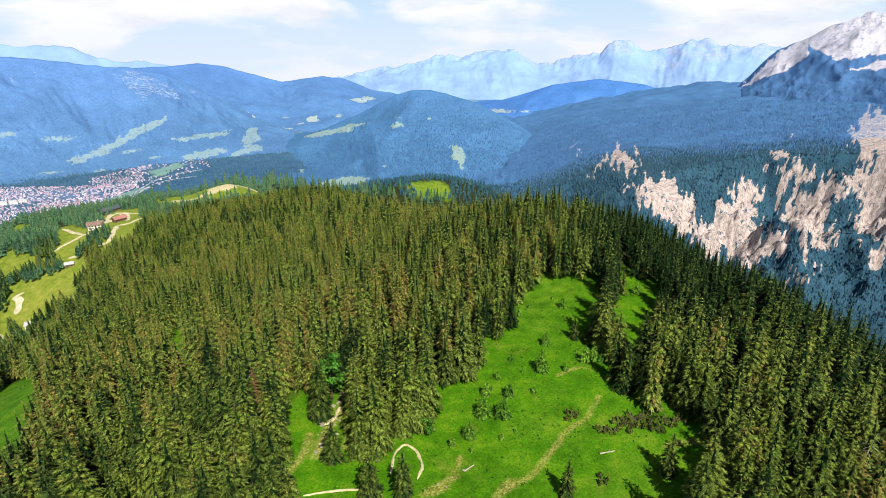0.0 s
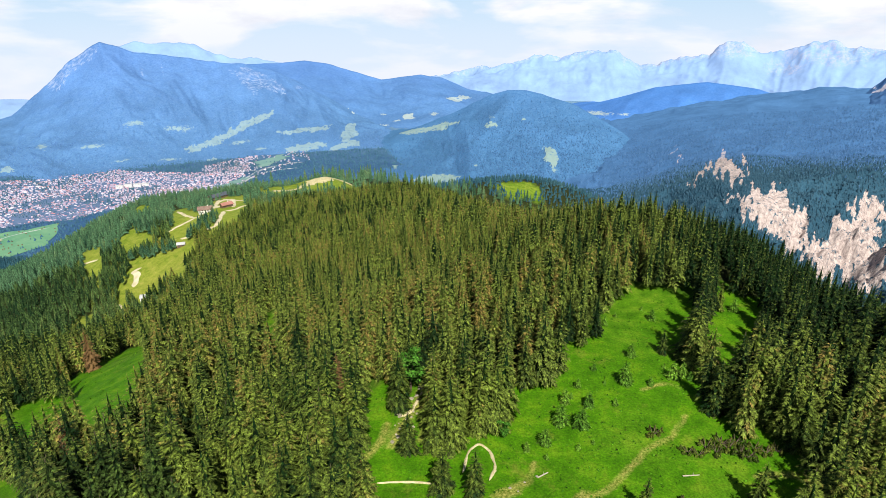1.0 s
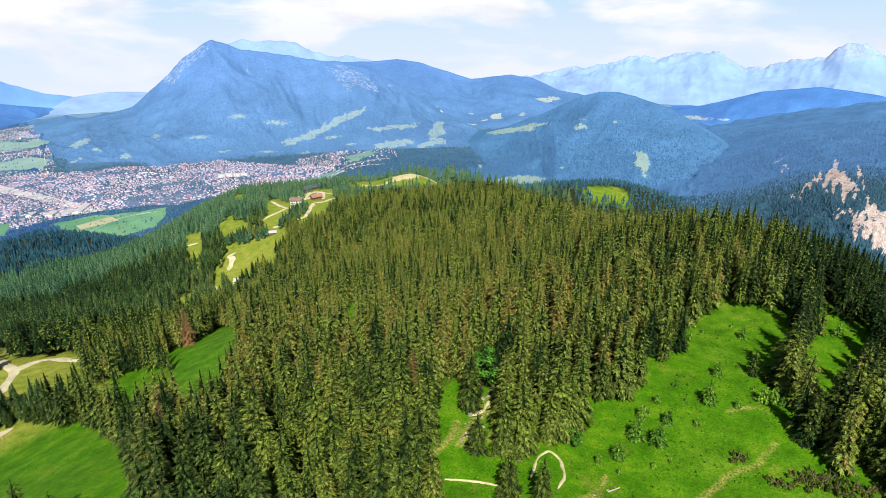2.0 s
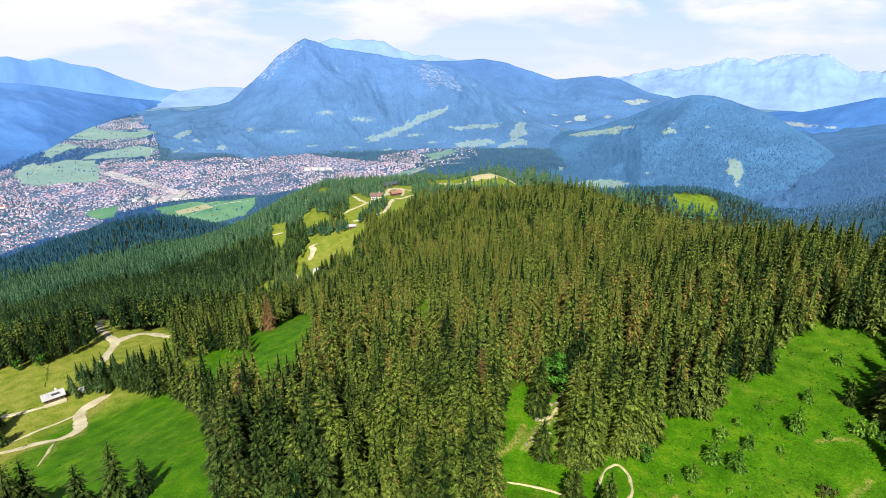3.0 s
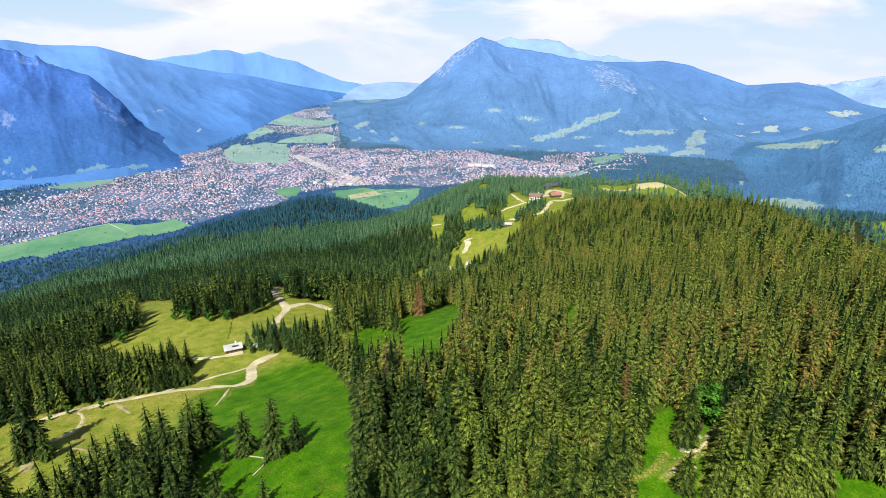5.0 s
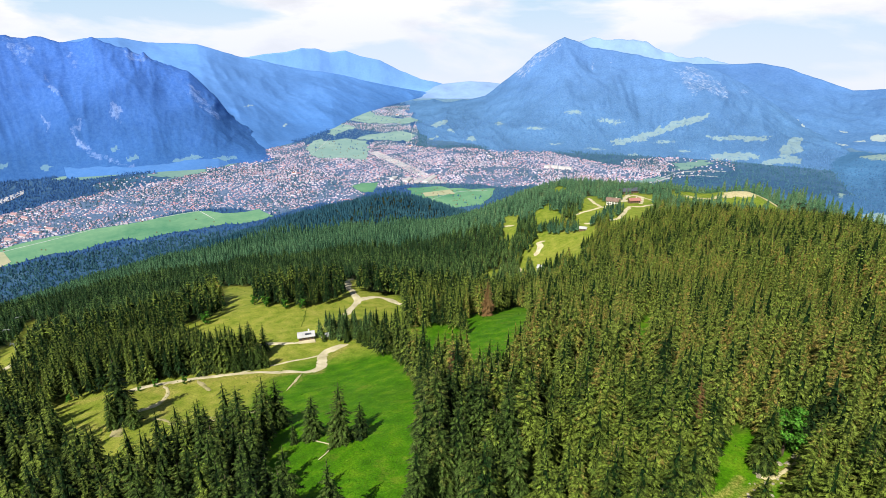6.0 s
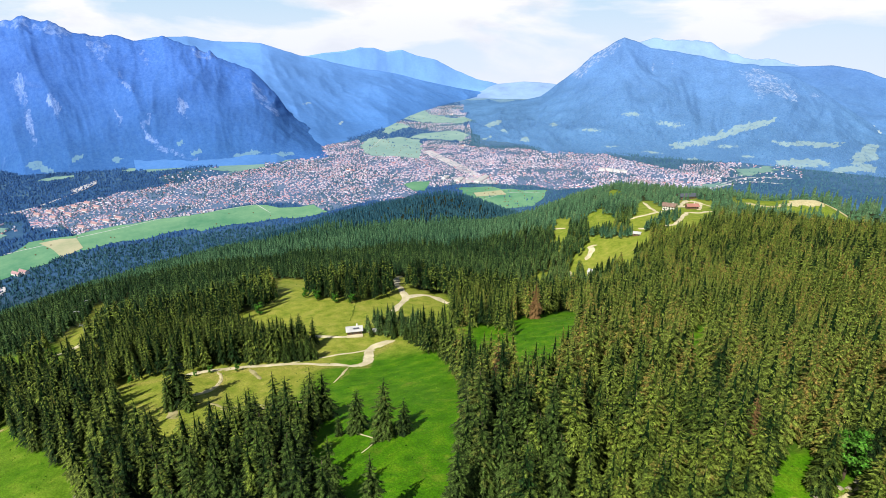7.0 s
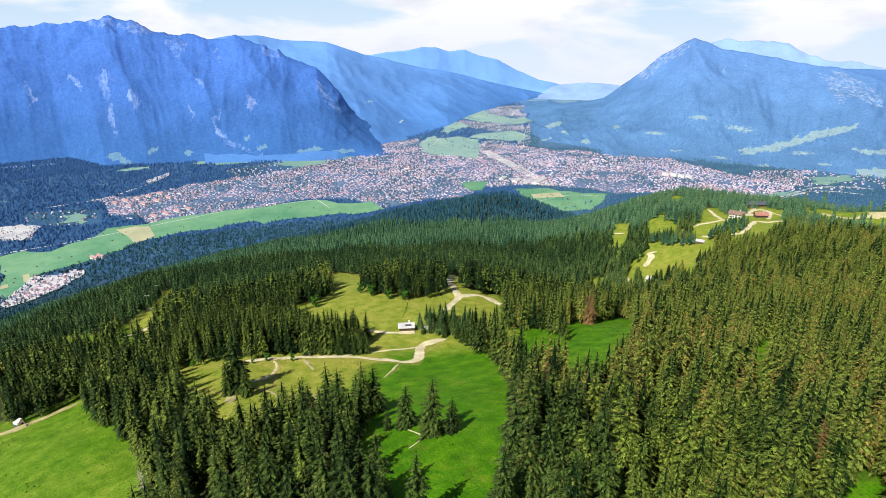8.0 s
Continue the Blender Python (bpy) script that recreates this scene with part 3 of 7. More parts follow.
def sheet(name, poly, lift, mat, cell):
    """A field or yard laid over the ground inside its outline."""
    bm = bmesh.new()
    bm.faces.new([bm.verts.new((x, y, 0)) for x, y in poly])
    bmesh.ops.triangulate(bm, faces=bm.faces[:])
    for _ in range(7):
        long = [e for e in bm.edges if e.calc_length() > cell]
        if not long:
            break
        bmesh.ops.subdivide_edges(bm, edges=long, cuts=1)
        bmesh.ops.triangulate(bm, faces=[f for f in bm.faces if len(f.verts) > 3])
    z = height([v.co.x for v in bm.verts], [v.co.y for v in bm.verts])
    for v, h in zip(bm.verts, z):
        v.co.z = h + lift
    me = bpy.data.meshes.new(name)
    bm.to_mesh(me)
    bm.free()
    me.materials.append(mat)
    return new(name, me)


def mountain(name, crest, far, near, foot, mat, label, seed, relief=1.0, curve=1.3, jag=0.0, nu=300, nv=80, back=450, rock=(), meadow=(), bald=9.0, spurs=()):
    """A mountain: crest as (bearing, elevation) from the hover point at distance far (one number or start, end), falling to the
    height foot at distance near, with spurs and gullies, and a back slope behind. rock, meadow: patches on its face as
    (bearing, elevation, half width, half height, slant) or as outlines of (bearing, elevation). spurs: crest lines of side ridges in
    (bearing, elevation), each with its height and half width in degrees. near may be a list of (bearing, distance)."""
    az = np.array([c[0] for c in crest], float)
    el = np.array([c[1] for c in crest], float)
    u = np.linspace(az[0], az[-1], nu)
    e = np.interp(u, az, el)
    k = np.linspace(0, 1, nu)
    rc = (far if isinstance(far, (int, float)) else far[0] + (far[1] - far[0]) * k) * np.ones(nu)
    rf = np.interp(u, *zip(*near)) if isinstance(near, list) else (near if isinstance(near, (int, float)) else near[0] + (near[1] - near[0]) * k) * np.ones(nu)
    arc = u * 0.0175 * rc
    zc = rc * np.tan(np.radians(e))
    v = np.concatenate([np.linspace(0, 1, nv), 1 + np.linspace(0.06, 1, 10)])
    U, V = np.meshgrid(u, v, indexing="ij")
    front = V <= 1
    W = np.clip(V, 0, 1)
    R = np.where(front, rf[:, None] + (rc - rf)[:, None] * W, rc[:, None] + back * (V - 1))
    Z = np.where(front, foot + (zc - foot)[:, None] * W ** curve, zc[:, None] - (zc[:, None] - foot) * (V - 1))
    A = U * 0.0175 * rc[:, None]
    spur = ridged(A, R * 0.75 + 0.3 * A, 520, seed + 11) - 0.62
    fine = ridged(A, R * 0.8, 120, seed + 23, 4) - 0.62
    swell = np.where(front, np.minimum(np.sin(np.pi * W) ** 0.6 * 1.1, 1), np.clip(V - 1, 0, 1))
    top = np.exp(-((V - 1) / 0.22) ** 2)
    Z = Z + relief * swell * (150 * spur + 36 * fine) + jag * top * (ridged(A, R * 1.4, 170, seed) - 0.62)
    E0 = np.degrees(np.arctan2(Z, R))
    push = np.zeros_like(U)
    for line, amp, half in spurs:
        e_line = np.array([p[1] for p in line][::-1])
        at = np.interp(E0, e_line, np.array([p[0] for p in line][::-1])) + 0.35 * lattice(E0 * 1.1, E0 * 0 + seed, seed)
        fade = np.clip((E0 - e_line[0]) / 7, 0, 1)
        push += 0.42 * amp * np.exp(-np.abs(U - at) / (0.5 * half)) * fade * fade * (3 - 2 * fade)
    X, Y = polar(U, R - relief * swell * front * 160 * spur - push * swell * front)
    E = np.degrees(np.arctan2(Z, np.hypot(X, Y)))
    attrs = {}
    for key, spots in (("rock", rock), ("meadow", meadow)):
        a = np.zeros_like(U)
        wu, we = 0.22 * lattice(U * 2.1, E * 2.6, seed + 3) + 0.12 * lattice(U * 6, E * 7, seed + 4), 0.12 * lattice(U * 2.3 + 5, E * 3, seed + 6) + 0.07 * lattice(U * 6 + 5, E * 8, seed + 7)
        for spot_ in spots:
            if isinstance(spot_[0], tuple):
                a = np.maximum(a, inside(spot_, U + wu, E + we))
                continue
            b, h, w, t, slant = spot_
            du, de = U - b, E - h - slant * (U - b)
            a = np.maximum(a, np.exp(-(du / w) ** 2 - (de / t) ** 2))
        if key == "rock":
            a = np.maximum(a, np.clip((W - bald + 0.25 * spur) / 0.2, 0, 1))
        attrs[key] = (a * front).ravel()
    ob = mesh_object(name, np.stack([X, Y, Z], -1).reshape(-1, 3), grid_faces(nu, len(v)), mat, True, attrs)
    SLOPES[name] = (X, Y, Z, attrs)
    return tagged(ob, label, "mountain", kind="structure")


SLOPES = {}


def uneven(poly, step=30.0, amp=9.0, seed=0):
    """An outline with wavering edges."""
    rng = np.random.RandomState(seed)
    out = []
    for (x0, y0), (x1, y1) in zip(poly, poly[1:] + poly[:1]):
        n = max(1, int(math.hypot(x1 - x0, y1 - y0) / step))
        for i in range(n):
            k = i / n
            out.append((x0 + (x1 - x0) * k + rng.normal(0, amp), y0 + (y1 - y0) * k + rng.normal(0, amp)))
    return out


# valley floor: the ground of the town, fields, lanes, water
TOWN_AREA = [(-2020, -74), (-2156, -71), (-2166, 136), (-2178, 367), (-2221, 680), (-2491, 1126), (-2506, 1283), (-2258, 1299), (-2221, 1457), (-2038, 1671), (-1849, 1766), (-1656, 1966), (-1439, 2007), (-1229, 1982), (-1089, 1777), (-1327, 1435), (-1510, 1298), (-1612, 1180), (-1593, 981), (-1629, 709), (-1774, 534), (-1824, 261), (-1787, 36)]
FIELDS = []
FIELDS.append([(-1400, -272), (-1718, -303), (-1714, -182), (-1810, -49), (-1811, 145), (-1800, 324), (-1786, 537), (-1702, 584), (-1681, 692), (-1577, 685), (-1619, 483), (-1679, 203), (-1670, 13), (-1603, -69), (-1571, -142), (-1533, -221), (-1436, -255)])
FIELDS.append([(-1567, 1159), (-1529, 1264), (-1437, 1312), (-1350, 1395), (-1252, 1240), (-1292, 1129), (-1404, 1118)])
FIELDS.append([(-2376, 1224), (-2521, 1366), (-2462, 1374), (-2443, 1481), (-2331, 1529), (-2170, 1421), (-2014, 1305), (-2115, 1231), (-2168, 1156)])
FIELDS.append([(-2920, 1764), (-3118, 1974), (-3129, 2094), (-2996, 2000), (-2721, 2032), (-2751, 2212), (-2593, 2101), (-2587, 1926), (-2725, 1801)])
FIELDS.append([(-2396, 1494), (-2466, 1625), (-2419, 1794), (-2327, 1800), (-2183, 1673), (-2278, 1596)])
FIELDS.append([(-2612, 1466), (-2858, 1665), (-2757, 1687), (-2646, 1671), (-2620, 1569), (-2530, 1459)])
FIELDS.append([(-1707, 1034), (-1718, 1096), (-1668, 1137), (-1609, 1063), (-1642, 1019)])
FIELDS.append([(-2016, -170), (-2003, -112), (-1902, -112), (-1935, -169)])
FIELDS.append([(-2549, 273), (-2525, 391), (-2430, 474), (-2413, 371), (-2491, 276)])
FIELDS.append([(-2549, -2), (-2565, 95), (-2522, 96), (-2520, 12)])
FIELDS.append([(-2359, 537), (-2323, 714), (-2249, 745), (-2259, 595)])
FIELDS.append([(-2346, 812), (-2363, 972), (-2303, 968), (-2280, 829)])
FIELDS.append([(-2385, 590), (-2490, 769), (-2290, 751), (-2221, 590)])
FIELDS.append([(-1100, 1822), (-1071, 1964), (-1025, 1951), (-1054, 1812)])
FIELDS.append([(-1126, 2157), (-1080, 2328), (-1026, 2297), (-1063, 2116)])
FIELDS = [uneven(p, 34.0, 8.0, k) if k < 7 else uneven(p, 16.0, 11.0, k) for k, p in enumerate(FIELDS)]
TOWN_AREA = uneven(TOWN_AREA, 60.0, 22.0, 77)
tagged(sheet("town_ground", TOWN_AREA, 1.0, M_TOWN_GROUND, 60), "haze-blue streets and gardens under the town", "ground", kind="structure")
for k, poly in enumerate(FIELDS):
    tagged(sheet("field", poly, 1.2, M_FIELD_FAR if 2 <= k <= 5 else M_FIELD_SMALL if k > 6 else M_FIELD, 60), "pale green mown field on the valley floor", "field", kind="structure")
for poly in ([(-1790, -43), (-1793, 7), (-1772, 42), (-1684, 49), (-1645, -2), (-1723, -18)], [(-1558, -244), (-1561, -231), (-1508, -225), (-1508, -238)], [(-1517, -283), (-1519, -269), (-1496, -265), (-1492, -281)], [(-1478, 1176), (-1446, 1270), (-1397, 1252), (-1438, 1156)]):
    tagged(sheet("field", poly, 1.7, M_FIELD_DRY, 60), "straw-coloured mown strip of field", "field", kind="structure")
for poly in ([(-1400, -272), (-1533, -221), (-1508, -164), (-1518, -118), (-1488, -118), (-1429, -172), (-1395, -212), (-1379, -260)], [(-1863, -318), (-1972, -329), (-1968, -275), (-1922, -224), (-1869, -241), (-1817, -264)], [(-1687, 1233), (-1622, 1312), (-1516, 1316), (-1541, 1273), (-1614, 1206)], [(-2103, 1380), (-2103, 1424), (-1511, 1324), (-1564, 1292)], [(-2314, 72), (-2373, 129), (-2412, 162), (-2357, 156), (-2291, 111), (-2276, 77)]):
    tagged(sheet("gravel_yard", poly, 3.0, M_PALE, 40), "pale gravel and roofed yard in the valley", "yard", kind="structure")

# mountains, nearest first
mountain("mountain_west", [(-101.0, -0.61), (-97.8, -0.43), (-95.9, -0.84), (-92.9, -0.56), (-89.8, -0.42), (-88.4, -0.09), (-86.6, -0.54), (-85.5, -1.21), (-84.2, -1.54), (-82.9, -1.56), (-81.2, -2.04), (-78.6, -1.76), (-76.5, -2.50), (-74.1, -3.75), (-72.2, -4.53), (-70.8, -6.07), (-69.3, -8.16), (-66.2, -11.14), (-64.0, -12.09)], (3420, 2850), [(-101.0, 2950), (-93.5, 2900), (-91.0, 2640), (-84.0, 2560), (-78.0, 2480), (-64.0, 2450)], VALLEY, M_KRAMER, "steep limestone mountain above the town, painted haze blue", 5, 0.18, 1.1, 42, 400, bald=0.95,
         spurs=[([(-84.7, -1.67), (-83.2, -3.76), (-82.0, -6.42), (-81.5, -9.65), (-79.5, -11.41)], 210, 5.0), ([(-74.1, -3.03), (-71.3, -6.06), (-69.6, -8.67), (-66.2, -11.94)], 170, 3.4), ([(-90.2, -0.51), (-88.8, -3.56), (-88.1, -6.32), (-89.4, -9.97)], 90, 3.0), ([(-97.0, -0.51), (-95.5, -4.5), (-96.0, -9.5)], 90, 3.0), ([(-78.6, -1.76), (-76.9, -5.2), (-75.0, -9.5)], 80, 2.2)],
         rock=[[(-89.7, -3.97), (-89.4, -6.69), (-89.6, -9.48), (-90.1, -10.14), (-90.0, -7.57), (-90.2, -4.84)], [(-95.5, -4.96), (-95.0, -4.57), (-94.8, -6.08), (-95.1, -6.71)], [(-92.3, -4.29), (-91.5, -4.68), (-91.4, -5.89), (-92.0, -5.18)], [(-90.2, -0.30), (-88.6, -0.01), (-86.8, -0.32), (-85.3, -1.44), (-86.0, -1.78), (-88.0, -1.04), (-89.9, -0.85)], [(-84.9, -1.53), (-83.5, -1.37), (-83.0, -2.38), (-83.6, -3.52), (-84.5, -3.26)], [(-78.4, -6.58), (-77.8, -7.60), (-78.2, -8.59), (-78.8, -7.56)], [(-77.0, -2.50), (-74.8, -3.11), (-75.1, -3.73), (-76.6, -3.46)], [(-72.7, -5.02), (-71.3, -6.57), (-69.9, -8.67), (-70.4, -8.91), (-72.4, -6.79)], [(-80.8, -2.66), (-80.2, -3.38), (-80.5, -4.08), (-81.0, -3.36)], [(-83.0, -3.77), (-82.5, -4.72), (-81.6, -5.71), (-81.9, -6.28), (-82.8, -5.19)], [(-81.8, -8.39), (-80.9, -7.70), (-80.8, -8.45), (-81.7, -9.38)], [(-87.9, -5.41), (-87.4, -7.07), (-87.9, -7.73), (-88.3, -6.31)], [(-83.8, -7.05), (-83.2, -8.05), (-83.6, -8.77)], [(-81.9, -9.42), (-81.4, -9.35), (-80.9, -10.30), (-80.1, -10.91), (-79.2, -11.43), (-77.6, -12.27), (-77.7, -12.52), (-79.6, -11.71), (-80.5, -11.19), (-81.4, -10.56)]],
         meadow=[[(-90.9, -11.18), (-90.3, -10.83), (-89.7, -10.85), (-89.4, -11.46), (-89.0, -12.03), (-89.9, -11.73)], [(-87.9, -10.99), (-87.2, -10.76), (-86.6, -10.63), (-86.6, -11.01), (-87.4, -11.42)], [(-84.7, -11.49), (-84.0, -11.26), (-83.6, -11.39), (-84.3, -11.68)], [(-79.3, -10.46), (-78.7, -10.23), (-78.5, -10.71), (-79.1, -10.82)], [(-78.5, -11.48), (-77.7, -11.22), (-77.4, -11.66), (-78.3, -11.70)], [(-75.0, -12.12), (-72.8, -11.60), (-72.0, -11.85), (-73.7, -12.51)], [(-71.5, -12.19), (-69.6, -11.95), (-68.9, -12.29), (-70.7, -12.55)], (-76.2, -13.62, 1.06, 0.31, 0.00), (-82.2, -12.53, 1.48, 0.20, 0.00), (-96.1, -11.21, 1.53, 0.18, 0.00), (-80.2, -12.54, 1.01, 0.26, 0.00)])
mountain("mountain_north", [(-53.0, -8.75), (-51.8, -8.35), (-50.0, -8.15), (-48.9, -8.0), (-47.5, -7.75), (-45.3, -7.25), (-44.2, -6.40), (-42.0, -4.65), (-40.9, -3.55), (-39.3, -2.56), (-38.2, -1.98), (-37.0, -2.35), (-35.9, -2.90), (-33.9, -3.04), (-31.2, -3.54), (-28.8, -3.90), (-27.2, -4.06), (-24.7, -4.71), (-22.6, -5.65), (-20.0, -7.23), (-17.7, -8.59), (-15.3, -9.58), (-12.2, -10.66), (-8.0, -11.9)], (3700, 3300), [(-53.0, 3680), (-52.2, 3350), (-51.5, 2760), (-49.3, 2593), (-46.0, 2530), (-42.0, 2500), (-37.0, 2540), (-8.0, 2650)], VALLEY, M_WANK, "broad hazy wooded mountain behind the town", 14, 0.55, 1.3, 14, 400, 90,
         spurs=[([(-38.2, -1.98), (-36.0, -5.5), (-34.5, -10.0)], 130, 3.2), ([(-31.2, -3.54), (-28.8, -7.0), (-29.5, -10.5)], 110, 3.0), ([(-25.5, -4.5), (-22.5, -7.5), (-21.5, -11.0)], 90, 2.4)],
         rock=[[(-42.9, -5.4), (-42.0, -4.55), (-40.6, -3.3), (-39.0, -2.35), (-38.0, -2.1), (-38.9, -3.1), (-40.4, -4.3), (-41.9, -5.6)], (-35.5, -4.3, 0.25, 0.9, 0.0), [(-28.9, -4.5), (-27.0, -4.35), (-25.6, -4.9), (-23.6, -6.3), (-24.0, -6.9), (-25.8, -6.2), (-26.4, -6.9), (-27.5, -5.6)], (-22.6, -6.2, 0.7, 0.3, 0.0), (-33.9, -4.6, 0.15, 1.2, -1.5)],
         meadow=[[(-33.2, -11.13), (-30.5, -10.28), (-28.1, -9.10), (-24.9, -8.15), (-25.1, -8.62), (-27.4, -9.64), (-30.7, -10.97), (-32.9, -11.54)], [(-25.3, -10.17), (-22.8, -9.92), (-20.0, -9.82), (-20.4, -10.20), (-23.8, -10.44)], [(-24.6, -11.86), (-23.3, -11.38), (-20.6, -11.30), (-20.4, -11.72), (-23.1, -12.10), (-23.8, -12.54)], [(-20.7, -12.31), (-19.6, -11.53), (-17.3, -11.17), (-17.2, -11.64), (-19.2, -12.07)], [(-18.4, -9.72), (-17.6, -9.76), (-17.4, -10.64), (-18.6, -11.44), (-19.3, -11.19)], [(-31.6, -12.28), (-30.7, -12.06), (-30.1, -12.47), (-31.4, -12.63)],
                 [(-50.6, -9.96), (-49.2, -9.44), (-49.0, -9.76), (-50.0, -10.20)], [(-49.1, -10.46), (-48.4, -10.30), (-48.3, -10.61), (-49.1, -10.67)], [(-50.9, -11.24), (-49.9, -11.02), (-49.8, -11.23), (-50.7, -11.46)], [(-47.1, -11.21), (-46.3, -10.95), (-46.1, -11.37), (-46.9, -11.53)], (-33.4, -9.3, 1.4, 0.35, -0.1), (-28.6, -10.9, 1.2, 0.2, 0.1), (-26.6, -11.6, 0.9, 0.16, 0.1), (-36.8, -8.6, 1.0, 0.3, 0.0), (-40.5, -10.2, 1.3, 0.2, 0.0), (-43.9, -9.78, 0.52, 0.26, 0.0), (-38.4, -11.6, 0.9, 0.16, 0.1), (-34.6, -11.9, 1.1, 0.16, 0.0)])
mountain("ridge_northwest", [(-83.0, -2.3), (-79.5, -1.7), (-77.1, -1.64), (-75.0, -2.05), (-71.1, -2.35), (-69.4, -2.91), (-67.9, -3.40), (-66.0, -3.78), (-64.0, -4.32), (-61.9, -4.73), (-59.6, -5.05), (-57.4, -5.62), (-55.0, -6.16), (-51.5, -6.88), (-49.0, -7.4)], (3700, 4520), [(-83.0, 2500), (-70.8, 2400), (-65.7, 2731), (-62.9, 2869), (-60.0, 3120), (-57.8, 3500), (-55.3, 3820), (-50.5, 4450)], VALLEY, M_RIDGE, "haze-blue wooded ridge beyond the valley", 21, 0.30, 1.1, 10,
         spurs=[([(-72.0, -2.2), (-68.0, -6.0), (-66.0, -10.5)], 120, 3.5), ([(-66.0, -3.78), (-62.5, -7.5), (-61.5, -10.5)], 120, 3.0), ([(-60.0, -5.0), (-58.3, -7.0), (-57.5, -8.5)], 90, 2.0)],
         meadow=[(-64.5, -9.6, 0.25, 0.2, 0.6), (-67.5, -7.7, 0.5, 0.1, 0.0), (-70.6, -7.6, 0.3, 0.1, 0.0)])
mountain("ridge_beyond", [(-71.0, -4.5), (-67.9, -3.60), (-65.5, -3.27), (-63.8, -3.10), (-62.4, -2.78), (-61.1, -2.81), (-59.8, -3.22), (-58.4, -3.11), (-57.1, -3.62), (-55.2, -4.00), (-53.4, -4.93), (-51.4, -5.73), (-49.4, -6.13), (-47.4, -6.6)], 4680, 4500, VALLEY, M_BEYOND, "haze-pale blue ridge behind the nearer one", 23, 0.15, 1.0, 14, 160, 30)
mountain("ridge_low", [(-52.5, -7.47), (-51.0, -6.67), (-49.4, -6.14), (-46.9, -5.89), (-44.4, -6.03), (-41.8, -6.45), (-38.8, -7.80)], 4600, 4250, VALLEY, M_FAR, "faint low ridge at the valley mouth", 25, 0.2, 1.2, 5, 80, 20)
mountain("mountain_behind", [(-39.1, -3.3), (-37.4, -2.5), (-35.7, -2.12), (-33.9, -2.30), (-32.0, -2.14), (-30.2, -2.71), (-28.7, -3.33), (-24.1, -3.94), (-20.2, -4.9), (-16.0, -6.0)], 4450, 4000, VALLEY, M_FAR, "haze-pale blue range behind the wooded mountain", 31, 0.4, 1.2, 50, 160, 40)
mountain("foothill", [(-24.3, -13.49), (-20.8, -12.71), (-16.5, -11.58), (-12.2, -10.39), (-7.8, -8.71), (-4.5, -7.10), (-2.9, -6.70), (-1.2, -6.72), (0.4, -6.99), (3.7, -8.03), (8.1, -10.34), (12.1, -13.41)], (2900, 2500), (1900, 1750), VALLEY, M_MIDHILL, "haze-blue wooded foothill with pale meadow clearings", 41, 0.42, 1.0, 8, 320,
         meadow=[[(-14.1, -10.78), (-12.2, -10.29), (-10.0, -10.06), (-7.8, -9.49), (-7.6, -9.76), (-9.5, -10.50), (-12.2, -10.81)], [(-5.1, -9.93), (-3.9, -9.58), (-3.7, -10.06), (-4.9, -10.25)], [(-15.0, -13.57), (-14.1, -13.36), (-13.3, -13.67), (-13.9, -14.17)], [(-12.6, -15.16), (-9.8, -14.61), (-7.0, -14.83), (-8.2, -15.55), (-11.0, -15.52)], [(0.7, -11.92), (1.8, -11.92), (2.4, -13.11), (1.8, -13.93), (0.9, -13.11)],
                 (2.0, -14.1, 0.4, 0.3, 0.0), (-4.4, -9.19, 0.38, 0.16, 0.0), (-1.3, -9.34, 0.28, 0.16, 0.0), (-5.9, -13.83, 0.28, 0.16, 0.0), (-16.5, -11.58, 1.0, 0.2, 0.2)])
mountain("hill_blue", [(-1.3, -9.07), (4.2, -8.02), (7.4, -7.11), (10.5, -6.15), (14.6, -5.57), (18.6, -5.96), (22.5, -7.03), (27.2, -7.96)], 3700, 3000, VALLEY, M_BACKHILL, "rounded haze-blue wooded hill in the haze", 47, 0.3, 1.0, 6, 160, 30,
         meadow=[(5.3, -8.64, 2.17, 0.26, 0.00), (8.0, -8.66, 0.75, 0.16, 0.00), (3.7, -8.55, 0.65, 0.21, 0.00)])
mountain("hills_low", [(-30.0, -4.6), (-27.8, -4.1), (-24.6, -4.07), (-21.9, -3.88), (-19.6, -4.24), (-17.3, -4.98), (-14.9, -5.70), (-11.2, -5.29), (-9.2, -5.59), (-6.6, -6.66), (-5.0, -6.94), (-1.3, -8.02)], 4100, 3050, VALLEY, M_SHOULDER, "dark blue ridge with cloud shadow and haze painted in", 51, 0.45, 1.2, 8, 220, 60,
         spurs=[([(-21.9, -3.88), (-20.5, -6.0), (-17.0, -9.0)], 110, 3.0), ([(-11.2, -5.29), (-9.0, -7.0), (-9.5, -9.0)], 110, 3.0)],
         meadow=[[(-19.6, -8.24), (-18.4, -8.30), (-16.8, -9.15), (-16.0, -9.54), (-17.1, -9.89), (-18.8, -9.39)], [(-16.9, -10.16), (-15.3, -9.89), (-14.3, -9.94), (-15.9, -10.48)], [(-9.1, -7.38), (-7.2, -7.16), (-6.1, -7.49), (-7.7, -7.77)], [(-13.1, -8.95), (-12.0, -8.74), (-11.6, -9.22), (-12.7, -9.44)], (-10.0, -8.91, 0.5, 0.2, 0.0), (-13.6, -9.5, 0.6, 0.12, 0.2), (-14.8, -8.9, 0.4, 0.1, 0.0)])
